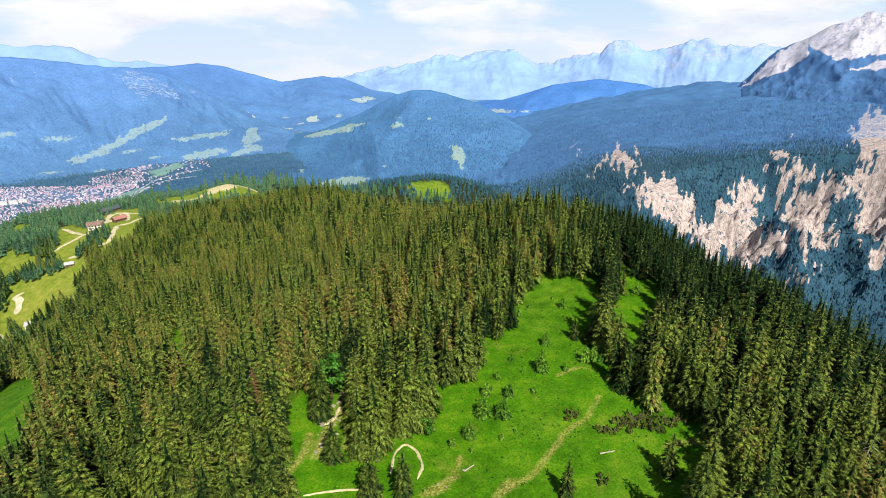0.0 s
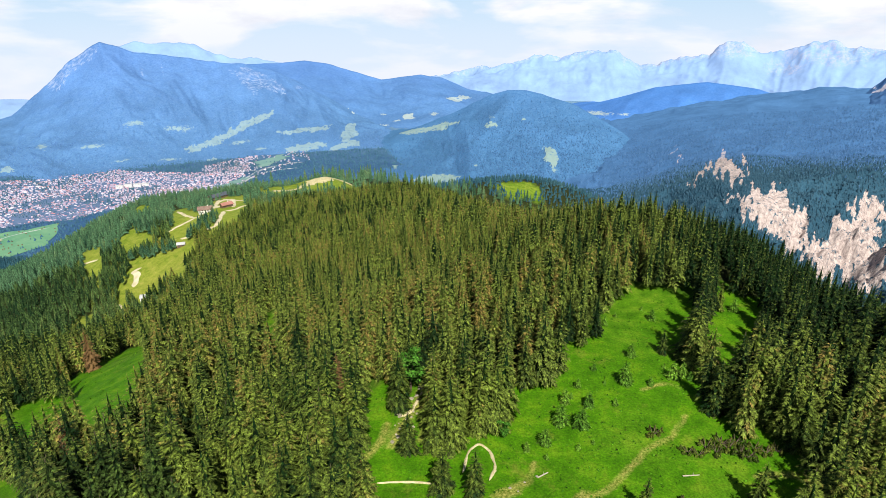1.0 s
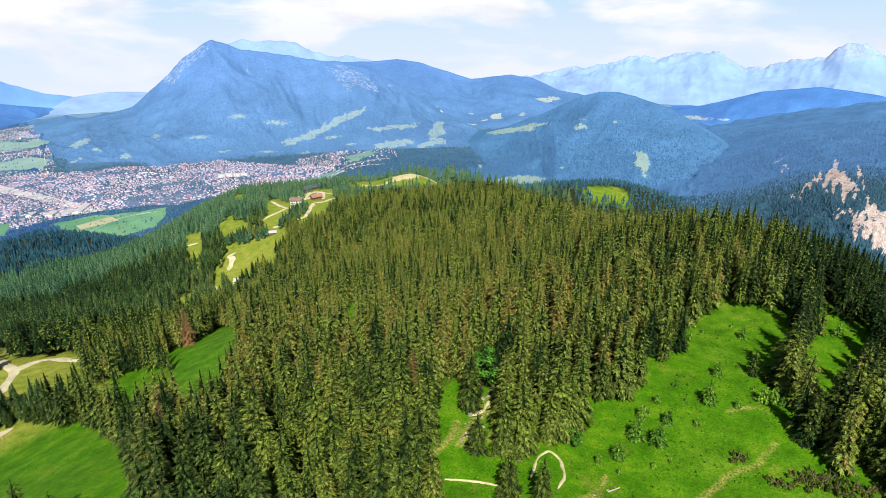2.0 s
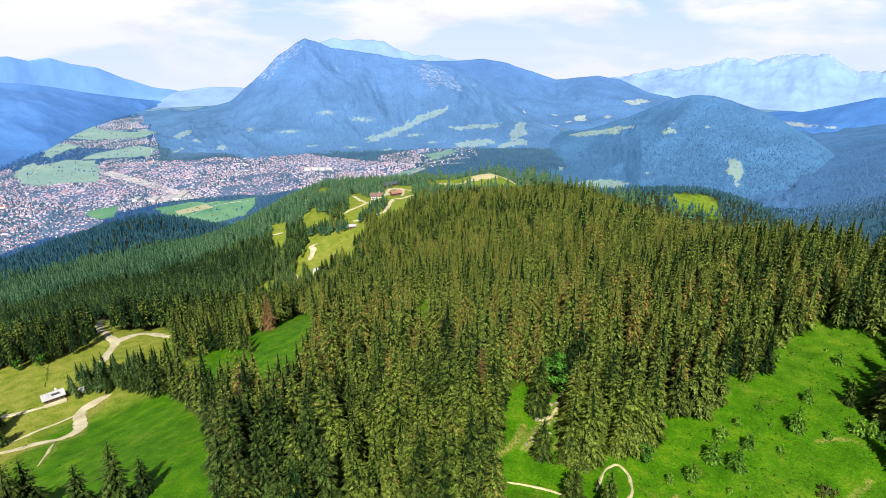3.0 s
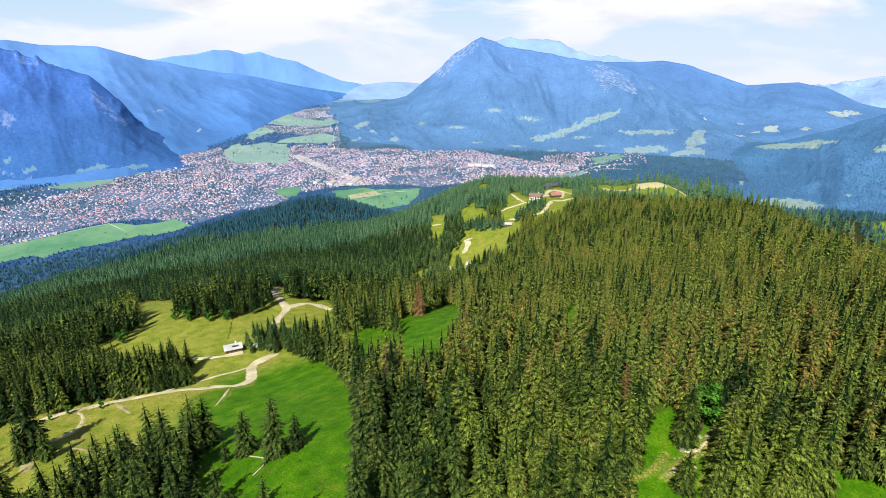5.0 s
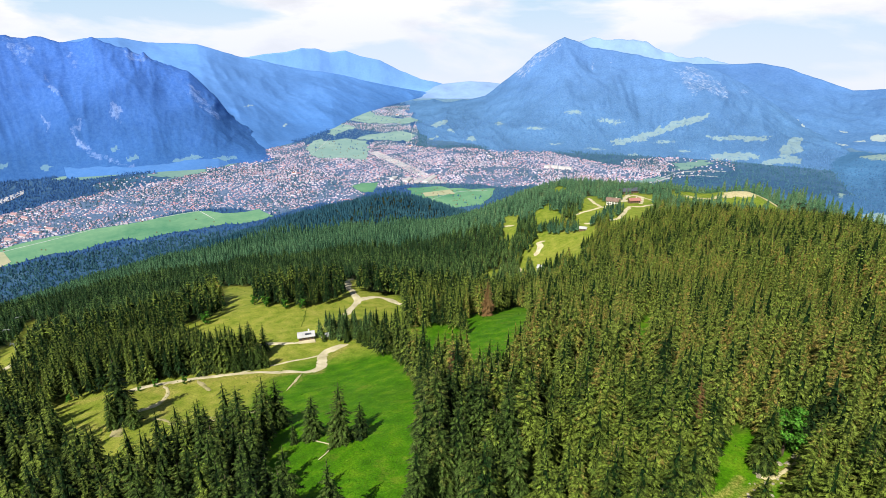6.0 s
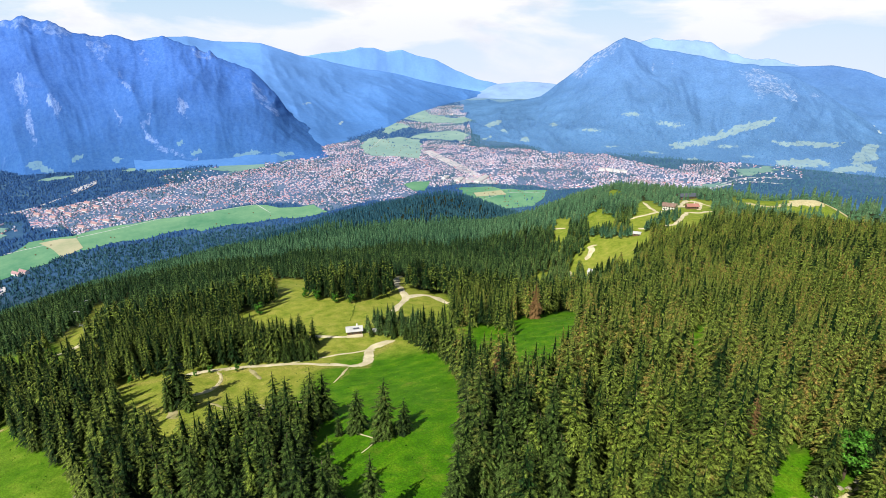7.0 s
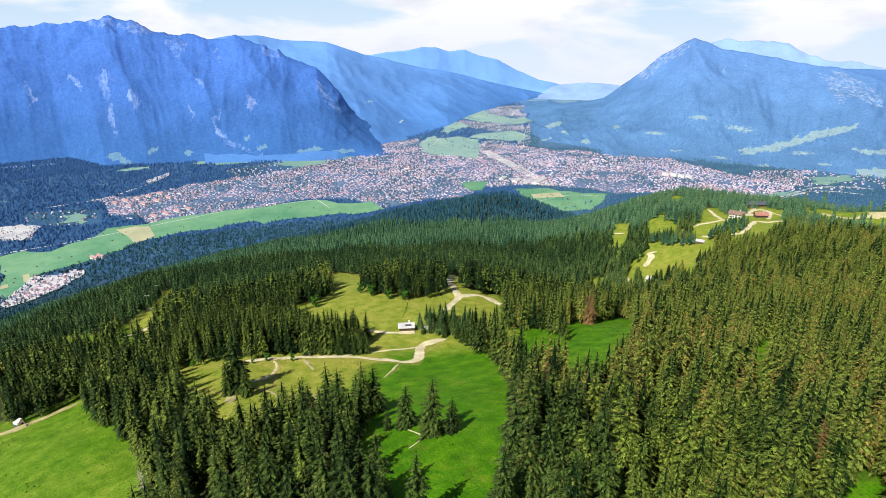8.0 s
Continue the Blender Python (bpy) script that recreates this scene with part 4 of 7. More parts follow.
mountain("range_far", [(-13.9, -5.97), (-7.6, -5.11), (-2.3, -3.90), (3.6, -3.42), (6.7, -2.92), (8.9, -4.55), (12.4, -3.63), (14.4, -3.36), (15.7, -2.25), (17.7, -2.70), (20.1, -3.05), (21.9, -2.37), (23.6, -2.17), (26.3, -2.40), (28.8, -2.45), (31.2, -2.82)], 4750, 4200, VALLEY, M_FAR, "haze-pale jagged limestone range on the horizon", 57, 0.5, 1.1, 90, 380, 60, bald=0.80,
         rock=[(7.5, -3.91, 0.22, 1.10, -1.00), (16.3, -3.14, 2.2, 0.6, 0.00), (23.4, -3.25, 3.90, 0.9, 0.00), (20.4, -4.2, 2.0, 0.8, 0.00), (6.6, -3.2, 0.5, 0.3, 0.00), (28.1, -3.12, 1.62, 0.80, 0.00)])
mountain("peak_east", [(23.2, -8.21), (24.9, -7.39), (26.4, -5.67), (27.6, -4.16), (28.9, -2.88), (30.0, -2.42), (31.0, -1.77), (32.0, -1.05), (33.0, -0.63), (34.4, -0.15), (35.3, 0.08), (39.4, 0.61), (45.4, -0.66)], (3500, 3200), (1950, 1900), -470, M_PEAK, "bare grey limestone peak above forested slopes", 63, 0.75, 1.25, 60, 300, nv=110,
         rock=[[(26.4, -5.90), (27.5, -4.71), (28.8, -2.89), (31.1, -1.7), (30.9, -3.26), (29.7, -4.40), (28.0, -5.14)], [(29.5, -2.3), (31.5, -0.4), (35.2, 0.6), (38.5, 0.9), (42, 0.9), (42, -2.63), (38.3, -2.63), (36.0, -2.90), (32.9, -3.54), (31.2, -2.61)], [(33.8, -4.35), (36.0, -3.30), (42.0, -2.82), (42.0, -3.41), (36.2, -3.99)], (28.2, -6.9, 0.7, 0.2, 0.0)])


def gorge_height(U, R):
    """Height of the far side of the gorge at bearing U and distance R, and how broken the ground is there."""
    X, Y = polar(U, R)
    edge = 1470 + 110 * waves(X, Y, 500, 71) + 240 * (ridged(X, Y, 330, 72) - 0.62)
    side = np.clip((U + 7) / 17, 0, 1)
    k = np.clip((R - edge + 330) / 350, 0, 1) * side * side * (3 - 2 * side)
    east = 0.5 + 0.5 * np.tanh((U - 12) / 6)
    plateau = -356 + np.clip((U - 22) / 16, 0, 3) * 80 - np.clip((R - 2200) / 1000, 0, 2) * 36 * np.clip((24 - U) / 8, 0, 1) - 150 * (1 - east)
    plateau += 44 * (ridged(X, Y, 520, 73) - 0.6) + 12 * (ridged(X, Y, 110, 78) - 0.6)
    broken = np.sin(np.pi * np.clip(k, 0, 1))
    Z = VALLEY - 15 + (plateau - VALLEY + 15) * k
    return Z + broken * (105 * (ridged(X + 0.4 * R, Y, 210, 74) - 0.62) + 60 * (ridged(X, Y, 70, 75) - 0.62) + 34 * (ridged(X, Y, 26, 76, 3) - 0.62))


def gorge_rock(U, R, Z):
    """Where the limestone lies bare, 1 inside the outlines of the slides."""
    E = np.degrees(np.arctan2(Z, R))
    wu = 0.55 * lattice(U * 1.3, E * 0.9, 61) + 0.35 * lattice(U * 3.4, E * 2.2, 62)
    we = 0.9 * lattice(U * 1.6 + 0.5 * E, E * 0.5, 63) + 0.9 * lattice(U * 4.2 + 0.9 * E, E * 0.7, 64) + 0.3 * lattice(U * 9, E * 4, 65)
    rock = np.zeros_like(U)
    for poly in GORGE_ROCKS:
        rock = np.maximum(rock, inside(poly, U + wu, E + we))
    return rock


def gorge(name, rr, mat, step):
    """The far side of the gorge: a broken limestone wall with a wooded plateau that runs back to the peaks."""
    az = np.arange(-8, 62, step)
    U, R = np.meshgrid(az, rr, indexing="ij")
    X, Y = polar(U, R)
    Z = gorge_height(U, R)
    return mesh_object(name, np.stack([X, Y, Z], -1).reshape(-1, 3), grid_faces(len(az), len(rr)), mat, True, {"rock": gorge_rock(U, R, Z).ravel(), "meadow": np.zeros(U.size)})


GORGE_ROCKS = [
    [(17.4, -15.75), (21.6, -13.64), (23.7, -15.94), (24.8, -17.86), (27.1, -15.03), (28.0, -13.59), (29.6, -14.22), (30.1, -15.96), (29.0, -17.62), (32.4, -18.18), (32.4, -19.65), (30.1, -21.08), (25.6, -20.07), (22.2, -18.18)],
    [(31.6, -14.77), (33.4, -13.23), (34.8, -12.70), (36.0, -13.76), (35.0, -14.99), (34.6, -16.48), (36.3, -16.81), (35.1, -18.96), (33.6, -18.20), (32.1, -16.52)],
    [(30.2, -14.28), (31.1, -14.53), (35.2, -18.87), (34.4, -19.20)],
    [(34.6, -8.38), (36.9, -6.87), (41.0, -6.70), (42.0, -11.68), (38.0, -11.51), (36.6, -10.95), (35.3, -9.77)],
    [(35.4, -11.70), (39.1, -11.35), (43.0, -12.5), (43.0, -16.5), (39.3, -17.00), (38.0, -16.01), (36.8, -15.00), (35.8, -13.56)],
    [(38.1, -19.60), (38.6, -18.00), (39.3, -17.00), (39.7, -17.59), (39.1, -19.45)],
    [(30.4, -12.91), (31.9, -11.97), (33.3, -12.31), (32.5, -12.93), (31.1, -13.30)],
    [(29.2, -12.18), (30.9, -10.38), (31.2, -10.82), (29.8, -12.22)],
    [(14.2, -13.68), (17.0, -11.74), (19.9, -12.95), (18.0, -13.65), (15.9, -13.74)],
    [(11.7, -12.47), (13.5, -11.23), (13.2, -12.09)],
    [(32.0, -20.85), (33.5, -20.74), (35.3, -20.83), (35.3, -21.32), (33.4, -21.40)],
]
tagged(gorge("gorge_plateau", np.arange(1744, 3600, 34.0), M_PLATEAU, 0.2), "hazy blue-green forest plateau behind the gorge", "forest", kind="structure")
tagged(gorge("gorge_wall", np.arange(1000, 1751, 8.0), M_GORGE, 0.13), "pale broken limestone gorge wall with dark forest above", "cliff", kind="structure")

# lanes and water in the valley
for k, (line, width, mat, label) in enumerate([
    ([(-2833, -414), (-2808, -299), (-2795, -201)], 22, M_PALEWATER, "long pale blue reach of water below the mountain"),
    ([(-2136, -228), (-2144, -63), (-2226, 33), (-2277, 91), (-2366, 157)], 9, M_PALE, "pale gravel riverbed beside the town"),
    ([(-1792, 539), (-1727, 541), (-1671, 545)], 5, M_PALE, "pale lane across the field"),
    ([(-1824, 261), (-1780, 536)], 5, M_PALE, "pale lane along the field edge"),
    ([(-1741, -306), (-1746, -158), (-1777, 35), (-1812, 259)], 5, M_PALE, "pale lane through the fields"),
    ([(-2195, 1117), (-2334, 1267), (-2453, 1373), (-2535, 1458)], 6, M_PALE, "pale river channel in the valley fields"),
    ([(-2728, 1534), (-2663, 1744), (-2457, 1893)], 4, M_PALE, "pale road through the village"),
    ([(-2055, 1573), (-2431, 1873), (-2769, 2191), (-3019, 2432)], 5, M_PALE, "pale road up the valley"),
    ([(-1394, 1111), (-1421, 1273), (-1350, 1357)], 4, M_PALE, "pale lane across the field"),
    ([(-1052, 1942), (-1057, 2074), (-1010, 2169), (-939, 2221)], 11, M_STONY, "pale stony riverbed and works beside the river"),
    ([(-1031, 1852), (-1042, 2013), (-1004, 2078), (-922, 2127)], 8, M_STONY, "pale stony riverbed below the ridge"),
    ([(-1203, 1849), (-1146, 2019), (-1057, 2071)], 6, M_PALE, "pale road to the village"),
]):
    tagged(drape("lane", line, width * (0.6 if width < 7 else 1.0), mat, 1.6, 200 + k, 25, 0.6), label, "lane", kind="structure")

# tracks and paths
tracks = []
tracks.append(([(-255.6, 34.8), (-252.7, 46.7), (-243.1, 62.5), (-229.7, 82.4), (-218.4, 94.6), (-213.4, 100.8)], 3.4, M_GRAVEL, "pale gravel farm track across the meadow"))
tracks.append(([(-216.2, 97.0), (-212.2, 103.2), (-214.1, 108.4), (-222.2, 112.4), (-229.0, 116.7), (-231.7, 122.4), (-231.9, 128.2), (-230.3, 133.1)], 5.0, M_GRAVEL, "wide pale gravel fork of the farm track"))
tracks.append(([(-235.4, 74.8), (-233.4, 89.6), (-231.8, 103.9), (-229.4, 115.9)], 1.5, M_GRAVEL, "narrow upper branch of the farm track"))
tracks.append(([(-248.5, 47.7), (-239.3, 47.7), (-231.8, 44.5), (-227.5, 39.9), (-226.4, 34.6), (-227.3, 28.2), (-229.7, 24.1)], 2.4, M_PATH, "worn earth loop track in the meadow"))
tracks.append(([(-225.9, 22.4), (-215.8, 23.2), (-206.7, 22.8)], 4.0, M_DIRT, "worn earth patch by the trees"))
tracks.append(([(-214.1, 35.2), (-203.3, 39.2), (-197.2, 48.4), (-190.5, 57.5), (-184.7, 65.7)], 1.9, M_DIRT, "worn earth strip along the meadow"))
tracks.append(([(-240.6, 60.1), (-232.3, 60.4), (-224.1, 60.1)], 1.5, M_DIRT, "eroded earth streak below the track"))
tracks.append(([(-202.6, 37.5), (-195.4, 47.0), (-188.7, 56.5)], 2.0, M_DIRT, "worn footpath between the spruces"))
tracks.append(([(-261.5, 97.2), (-253.4, 106.9), (-248.9, 116.9)], 2.4, M_GRAVEL, "pale gravel drive to the hut"))
tracks.append(([(-212.6, 97.8), (-208.1, 93.1), (-201.8, 87.7), (-196.4, 82.5)], 0.8, M_PATH, "thin footpath in the grass"))
tracks.append(([(-377.5, 226.0), (-339.4, 198.2), (-322.6, 189.2), (-305.6, 182.6), (-289.2, 176.9), (-280.9, 167.5), (-265.3, 152.6)], 5.0, M_GRAVEL, "wide pale gravel road bend"))
tracks.append(([(-287.9, 175.2), (-290.6, 182.1), (-291.6, 189.9), (-288.1, 195.2), (-274.8, 195.0), (-263.6, 193.6)], 5.0, M_GRAVEL, "wide pale gravel road"))
tracks.append(([(-136.9, 63.6), (-124.8, 64.7), (-122.8, 61.8), (-122.0, 58.2)], 0.4, M_GRAVEL, "thin pale footpath in lush grass"))
tracks.append(([(-332.1, 380.0), (-294.9, 334.0)], 6.0, M_GRAVEL, "gravel road between the trees"))
tracks.append(([(-405.6, 584.0), (-376.0, 554.5), (-355.4, 540.6), (-354.3, 556.9)], 4.0, M_GRAVEL, "pale gravel road between the station pastures"))
tracks.append(([(-366.7, 506.1), (-359.4, 521.1), (-357.1, 543.1)], 4.0, M_GRAVEL, "pale gravel road between the station pastures"))
tracks.append(([(-316.6, 491.9), (-308.7, 500.4), (-318.4, 527.3), (-330.7, 556.1), (-318.2, 557.6), (-314.4, 576.9)], 5.0, M_GRAVEL, "pale gravel road between the station pastures"))
tracks.append(([(-344.6, 485.1), (-324.0, 485.9)], 4.0, M_GRAVEL, "pale gravel road between the station pastures"))
tracks.append(([(-441.9, 467.1), (-421.7, 469.4)], 4.0, M_GRAVEL, "pale gravel road between the station pastures"))
tracks.append(([(-338.0, 408.2), (-348.4, 428.2), (-358.6, 435.3), (-351.0, 438.9)], 5.5, M_GRAVEL, "pale gravel road between the station pastures"))
tracks.append(([(-351.6, 575.0), (-370.4, 608.1), (-378.0, 637.3), (-351.9, 615.5), (-327.8, 572.8)], 4.5, M_GRAVEL, "pale gravel road between the station pastures"))
tracks.append(([(-385.3, 642.3), (-364.7, 596.3)], 5.0, M_GRAVEL, "pale gravel road between the station pastures"))
tracks.append(([(-379.9, 642.0), (-346.8, 613.8), (-330.9, 606.6)], 3.0, M_GRAVEL, "pale gravel road between the station pastures"))
tracks.append(([(-13.9, 116.6), (-13.1, 125.1), (-10.8, 128.9), (-7.3, 126.3), (-5.6, 120.2), (-6.8, 114.9)], 0.75, M_PATH, "pale winding footpath loop"))
tracks.append(([(-34.7, 110.2), (-31.7, 111.3), (-28.6, 111.9), (-24.8, 112.2), (-20.9, 111.7)], 0.45, M_PATH, "pale footpath in the grass"))
tracks.append(([(-31.9, 171.8), (-31.1, 162.9), (-30.7, 153.3), (-30.6, 146.1), (-31.3, 140.4), (-32.3, 136.8)], 0.9, M_PATH, "eroded stony strip beside the trees"))
tracks.append(([(-31.2, 145.6), (-31.5, 139.8), (-32.8, 136.9), (-34.6, 135.9)], 0.8, M_PATH, "eroded stony strip beside the trees"))
tracks.append(([(-297.9, 145.3), (-282.4, 135.0), (-267.1, 125.5)], 0.95, M_DITCH, "grassy ditch across the pasture"))
tracks.append(([(-261.5, -64.5), (-261.8, -52.4), (-266.8, -35.7)], 5.0, M_DIRT, "broad earth track at the forest edge"))
tracks.append(([(-374.4, -22.5), (-373.9, -11.3), (-385.7, 0.6)], 5.0, M_GRAVEL, "pale gravel road in the forest"))
for k, (line, width, mat, label) in enumerate(tracks):
    tagged(drape("track", line, width, mat, 0.14 + 0.012 * k, k, 0.8 if width < 2 else 2.0, 0.75 if mat is M_DIRT or mat is M_PATH else 0.30), label, "track", kind="structure")
tagged(drape("gravel_yard", [(-330, 676), (-303, 708), (-278, 745), (-262, 785)], 30, M_PATH, 0.4, 91, 4.0, 0.8), "broad pale gravel yard on the ridge", "yard", kind="structure")
tagged(drape("gravel_yard", [(-356.1, 574.6), (-351.0, 587.0), (-336.0, 584.3)], 16, M_GRAVEL, 0.5, 92), "gravel yard round the station buildings", "yard", kind="structure")


# ---- forest ----
def spruce_shape(fronds, seed, girth=0.19, frond=0.10, slim=0.30, tiers=16, full=0.88, bare=0.04, core=0.50, inner_shade=-0.6):
    """Boughs of a spruce one metre tall: tiers of narrow, splayed, drooping sprays of needles round the stem on a
    ragged outline.
    Returns corners, faces and a small tint for each corner, darker low down and inside to stand in for shade."""
    rng = np.random.RandomState(seed)
    k = (np.arange(fronds) + rng.uniform(0, 1, fronds)) / fronds
    k = 1 - (1 - k) ** 0.60
    k = np.clip((np.floor(k * tiers) + 0.5 + rng.normal(0, 0.16, fronds)) / tiers, 0, 0.99)
    ang = rng.uniform(0, 6.283, fronds)
    z0 = bare + (0.985 - bare) * k
    lump = 1 + 0.16 * np.sin(ang * 3 + z0 * 23 + seed) + 0.12 * np.sin(z0 * 61 + 2 * ang + seed * 2)
    reach = (girth * (1 - k) ** full + 0.008) * lump
    tip = reach * np.where(rng.uniform(0, 1, fronds) < 0.62, rng.uniform(0.85, 1.15, fronds), rng.uniform(0.45, 0.85, fronds))
    L = np.minimum(frond * (0.40 + 0.60 * (1 - k)) * rng.uniform(0.7, 1.35, fronds), tip + 0.012)
    wide = L * slim * rng.uniform(0.7, 1.35, fronds) + 0.002
    fall = L * rng.uniform(-0.05, 0.70, fronds) + 0.06 * tip
    splay = ang + rng.normal(0, 0.45, fronds)
    d = np.stack([np.cos(splay), np.sin(splay)], 1)
    c = np.stack([np.cos(ang), np.sin(ang)], 1) * (tip - L)[:, None]
    s = np.stack([-d[:, 1], d[:, 0]], 1)
    zr = z0 - 0.28 * (tip - L)
    roll = rng.uniform(-0.7, 0.7, fronds) * wide
    P = np.zeros((fronds, 3, 3))
    P[:, 0, :2], P[:, 0, 2] = c + s * wide[:, None], zr - roll
    P[:, 1, :2], P[:, 1, 2] = c + d * L[:, None], zr - fall
    P[:, 2, :2], P[:, 2, 2] = c + d * (0.15 * L)[:, None] - s * wide[:, None], zr + roll
    F = np.arange(fronds * 3).reshape(-1, 3)
    # lower sprays take a darker tint in place of shade
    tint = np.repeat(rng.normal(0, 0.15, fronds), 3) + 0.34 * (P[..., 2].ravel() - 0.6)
    # a dark inner cone: shade inside the crown, painted as a low tint
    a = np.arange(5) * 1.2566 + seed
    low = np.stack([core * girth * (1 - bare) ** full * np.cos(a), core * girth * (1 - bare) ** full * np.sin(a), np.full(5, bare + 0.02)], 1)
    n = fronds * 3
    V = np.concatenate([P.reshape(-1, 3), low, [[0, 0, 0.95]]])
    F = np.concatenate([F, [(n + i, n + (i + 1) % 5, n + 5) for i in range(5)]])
    return V, F, np.concatenate([tint, np.full(6, inner_shade)])


def bough_shape(tiers, boughs, pairs, seed, girth=0.18, bare=0.10, full=0.78, core=0.55, inner_shade=-0.5, spray=0.42):
    """Crown of a spruce one metre tall: whorls of boughs that leave the stem, sag and lift their tips, each with pairs
    of flat side sprays and an end spray, paler at the young tips. Returns corners, faces and a small tint for each
    corner, darker low down and inside to stand in for shade."""
    rng = np.random.RandomState(seed)
    P, T = [], []
    reach = 0.10 if pairs < 2 else 0.075 if pairs < 4 else 0.06
    for w in range(tiers):
        k = min(0.985, (w + rng.uniform(-0.25, 0.25)) / tiers) if w else 0.0
        k = 1 - (1 - k) ** 0.85
        n = max(4, int(round(boughs * (1 - 0.55 * k))))
        turn = rng.uniform(0, 6.283)
        for i in range(n):
            a = turn + (i + rng.uniform(-0.3, 0.3)) * 6.283 / n
            z0 = bare + (0.97 - bare) * k + rng.normal(0, 0.25 / tiers)
            lump = 1 + 0.15 * math.sin(a * 2 + z0 * 17 + seed) + 0.10 * math.sin(z0 * 47 + 3 * a)
            L = (girth * (1 - k) ** full + 0.012) * lump * rng.uniform(0.78, 1.16)
            rise, sag = (0.05 + 0.45 * k) * L, (0.66 - 0.20 * k) * L * rng.uniform(0.7, 1.3)
            f, g = np.array([math.cos(a), math.sin(a), 0]), np.array([-math.sin(a), math.cos(a), 0])
            roll = rng.uniform(-0.5, 0.5)

            def at(s):
                return f * (L * s) + np.array([0, 0, z0 + rise * s - sag * s * s])

            own = rng.normal(0, 0.10)
            for j in range(pairs):
                s0 = 0.26 + 0.62 * (j + 0.5 * rng.uniform(0, 1)) / pairs
                for side in (-1, 1):
                    q = spray * L * (1.18 - 0.75 * s0) * rng.uniform(0.7, 1.3)
                    tip = at(min(1.0, s0 + 0.16)) + g * (side * q) + f * (0.35 * q) - np.array([0, 0, q * (rng.uniform(0.05, 0.55) + side * roll)])
                    P.append((at(s0 - reach), at(s0 + 1.5 * reach), tip))
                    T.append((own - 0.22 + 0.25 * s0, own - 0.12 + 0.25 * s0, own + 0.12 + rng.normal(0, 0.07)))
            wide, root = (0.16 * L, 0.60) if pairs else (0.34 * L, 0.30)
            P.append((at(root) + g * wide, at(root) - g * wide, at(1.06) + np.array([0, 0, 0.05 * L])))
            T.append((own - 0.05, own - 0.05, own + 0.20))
    # the leading shoot
    P.append((np.array([0.008, 0, 0.93]), np.array([-0.006, 0.007, 0.93]), np.array([0, 0, 1.0])))
    T.append((0, 0, 0.15))
    P = np.array(P)
    n = P.shape[0] * 3
    # tint also rises with height, for the shade low between crowns
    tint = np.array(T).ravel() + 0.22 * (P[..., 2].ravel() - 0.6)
    # an inner cone tinted dark in place of shade within the crown
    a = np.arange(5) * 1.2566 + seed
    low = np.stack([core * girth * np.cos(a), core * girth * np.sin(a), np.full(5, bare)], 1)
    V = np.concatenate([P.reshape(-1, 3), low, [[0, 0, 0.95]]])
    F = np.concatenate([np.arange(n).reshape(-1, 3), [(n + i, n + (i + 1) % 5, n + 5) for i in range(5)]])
    return V, F, np.concatenate([tint, np.full(6, inner_shade)])


def far_shape(tiers, spokes, seed):
    """A simple spruce for the far slopes: ragged tiers, one above the other."""
    rng = np.random.RandomState(seed)
    vs, fs = [], []
    for w in range(tiers):
        k = w / tiers
        z0, z1 = 0.08 + 0.86 * k, min(1.0, 0.08 + 0.86 * k + 1.45 / tiers * 0.8)
        rad = 0.19 * (1 - k) ** 0.85
        i = len(vs)
        vs.append(np.array([0, 0, z1]))
        for a in range(spokes * 2):
            q = rad * (rng.uniform(0.9, 1.25) if a % 2 == 0 else rng.uniform(0.5, 0.7))
            an = 3.1416 * a / spokes + w * 0.7
            vs.append(np.array([q * np.cos(an), q * np.sin(an), z0 + (0.0 if a % 2 == 0 else 0.05)]))
        fs += [(i, i + 1 + a, i + 1 + (a + 1) % (spokes * 2)) for a in range(spokes * 2)]
    vs = np.array(vs)
    # darker tint towards the ground imitates shade between the trees
    return vs, np.array(fs), 0.4 * (vs[:, 2] - 0.5)


def planted(name, shapes, x, y, z, h, fat, tint, mat, label, category="forest", seed=0, lean=0.02):
    """Many trees joined into one object, each turned, sized and tinted on its own."""
    rng = np.random.RandomState(seed)
    which = rng.randint(0, len(shapes), len(x))
    V, F, T, base = [], [], [], 0
    for k, (sv, sf, st) in enumerate(shapes):
        m = which == k
        n = int(m.sum())
        if not n:
            continue
        a = rng.uniform(0, 6.283, n)
        c, s = np.cos(a)[:, None], np.sin(a)[:, None]
        hh, ff = h[m][:, None], (h[m] * fat[m])[:, None]
        px = (sv[:, 0] * c - sv[:, 1] * s) * ff
        py = (sv[:, 0] * s + sv[:, 1] * c) * ff
        pz = sv[:, 2] * hh
        lx, ly = rng.normal(0, lean, (n, 1)), rng.normal(0, lean, (n, 1))
        P = np.stack([px + lx * pz + x[m][:, None], py + ly * pz + y[m][:, None], pz + z[m][:, None]], -1)
        V.append(P.reshape(-1, 3))
        F.append((sf[None] + base + np.arange(n)[:, None, None] * len(sv)).reshape(-1, 3))
        T.append((tint[m][:, None] + st).ravel())
        base += n * len(sv)
    ob = mesh_object(name, np.concatenate(V), np.concatenate(F), mat, False, {"tint": np.concatenate(T)})
    return tagged(ob, label, category, kind="stuff")


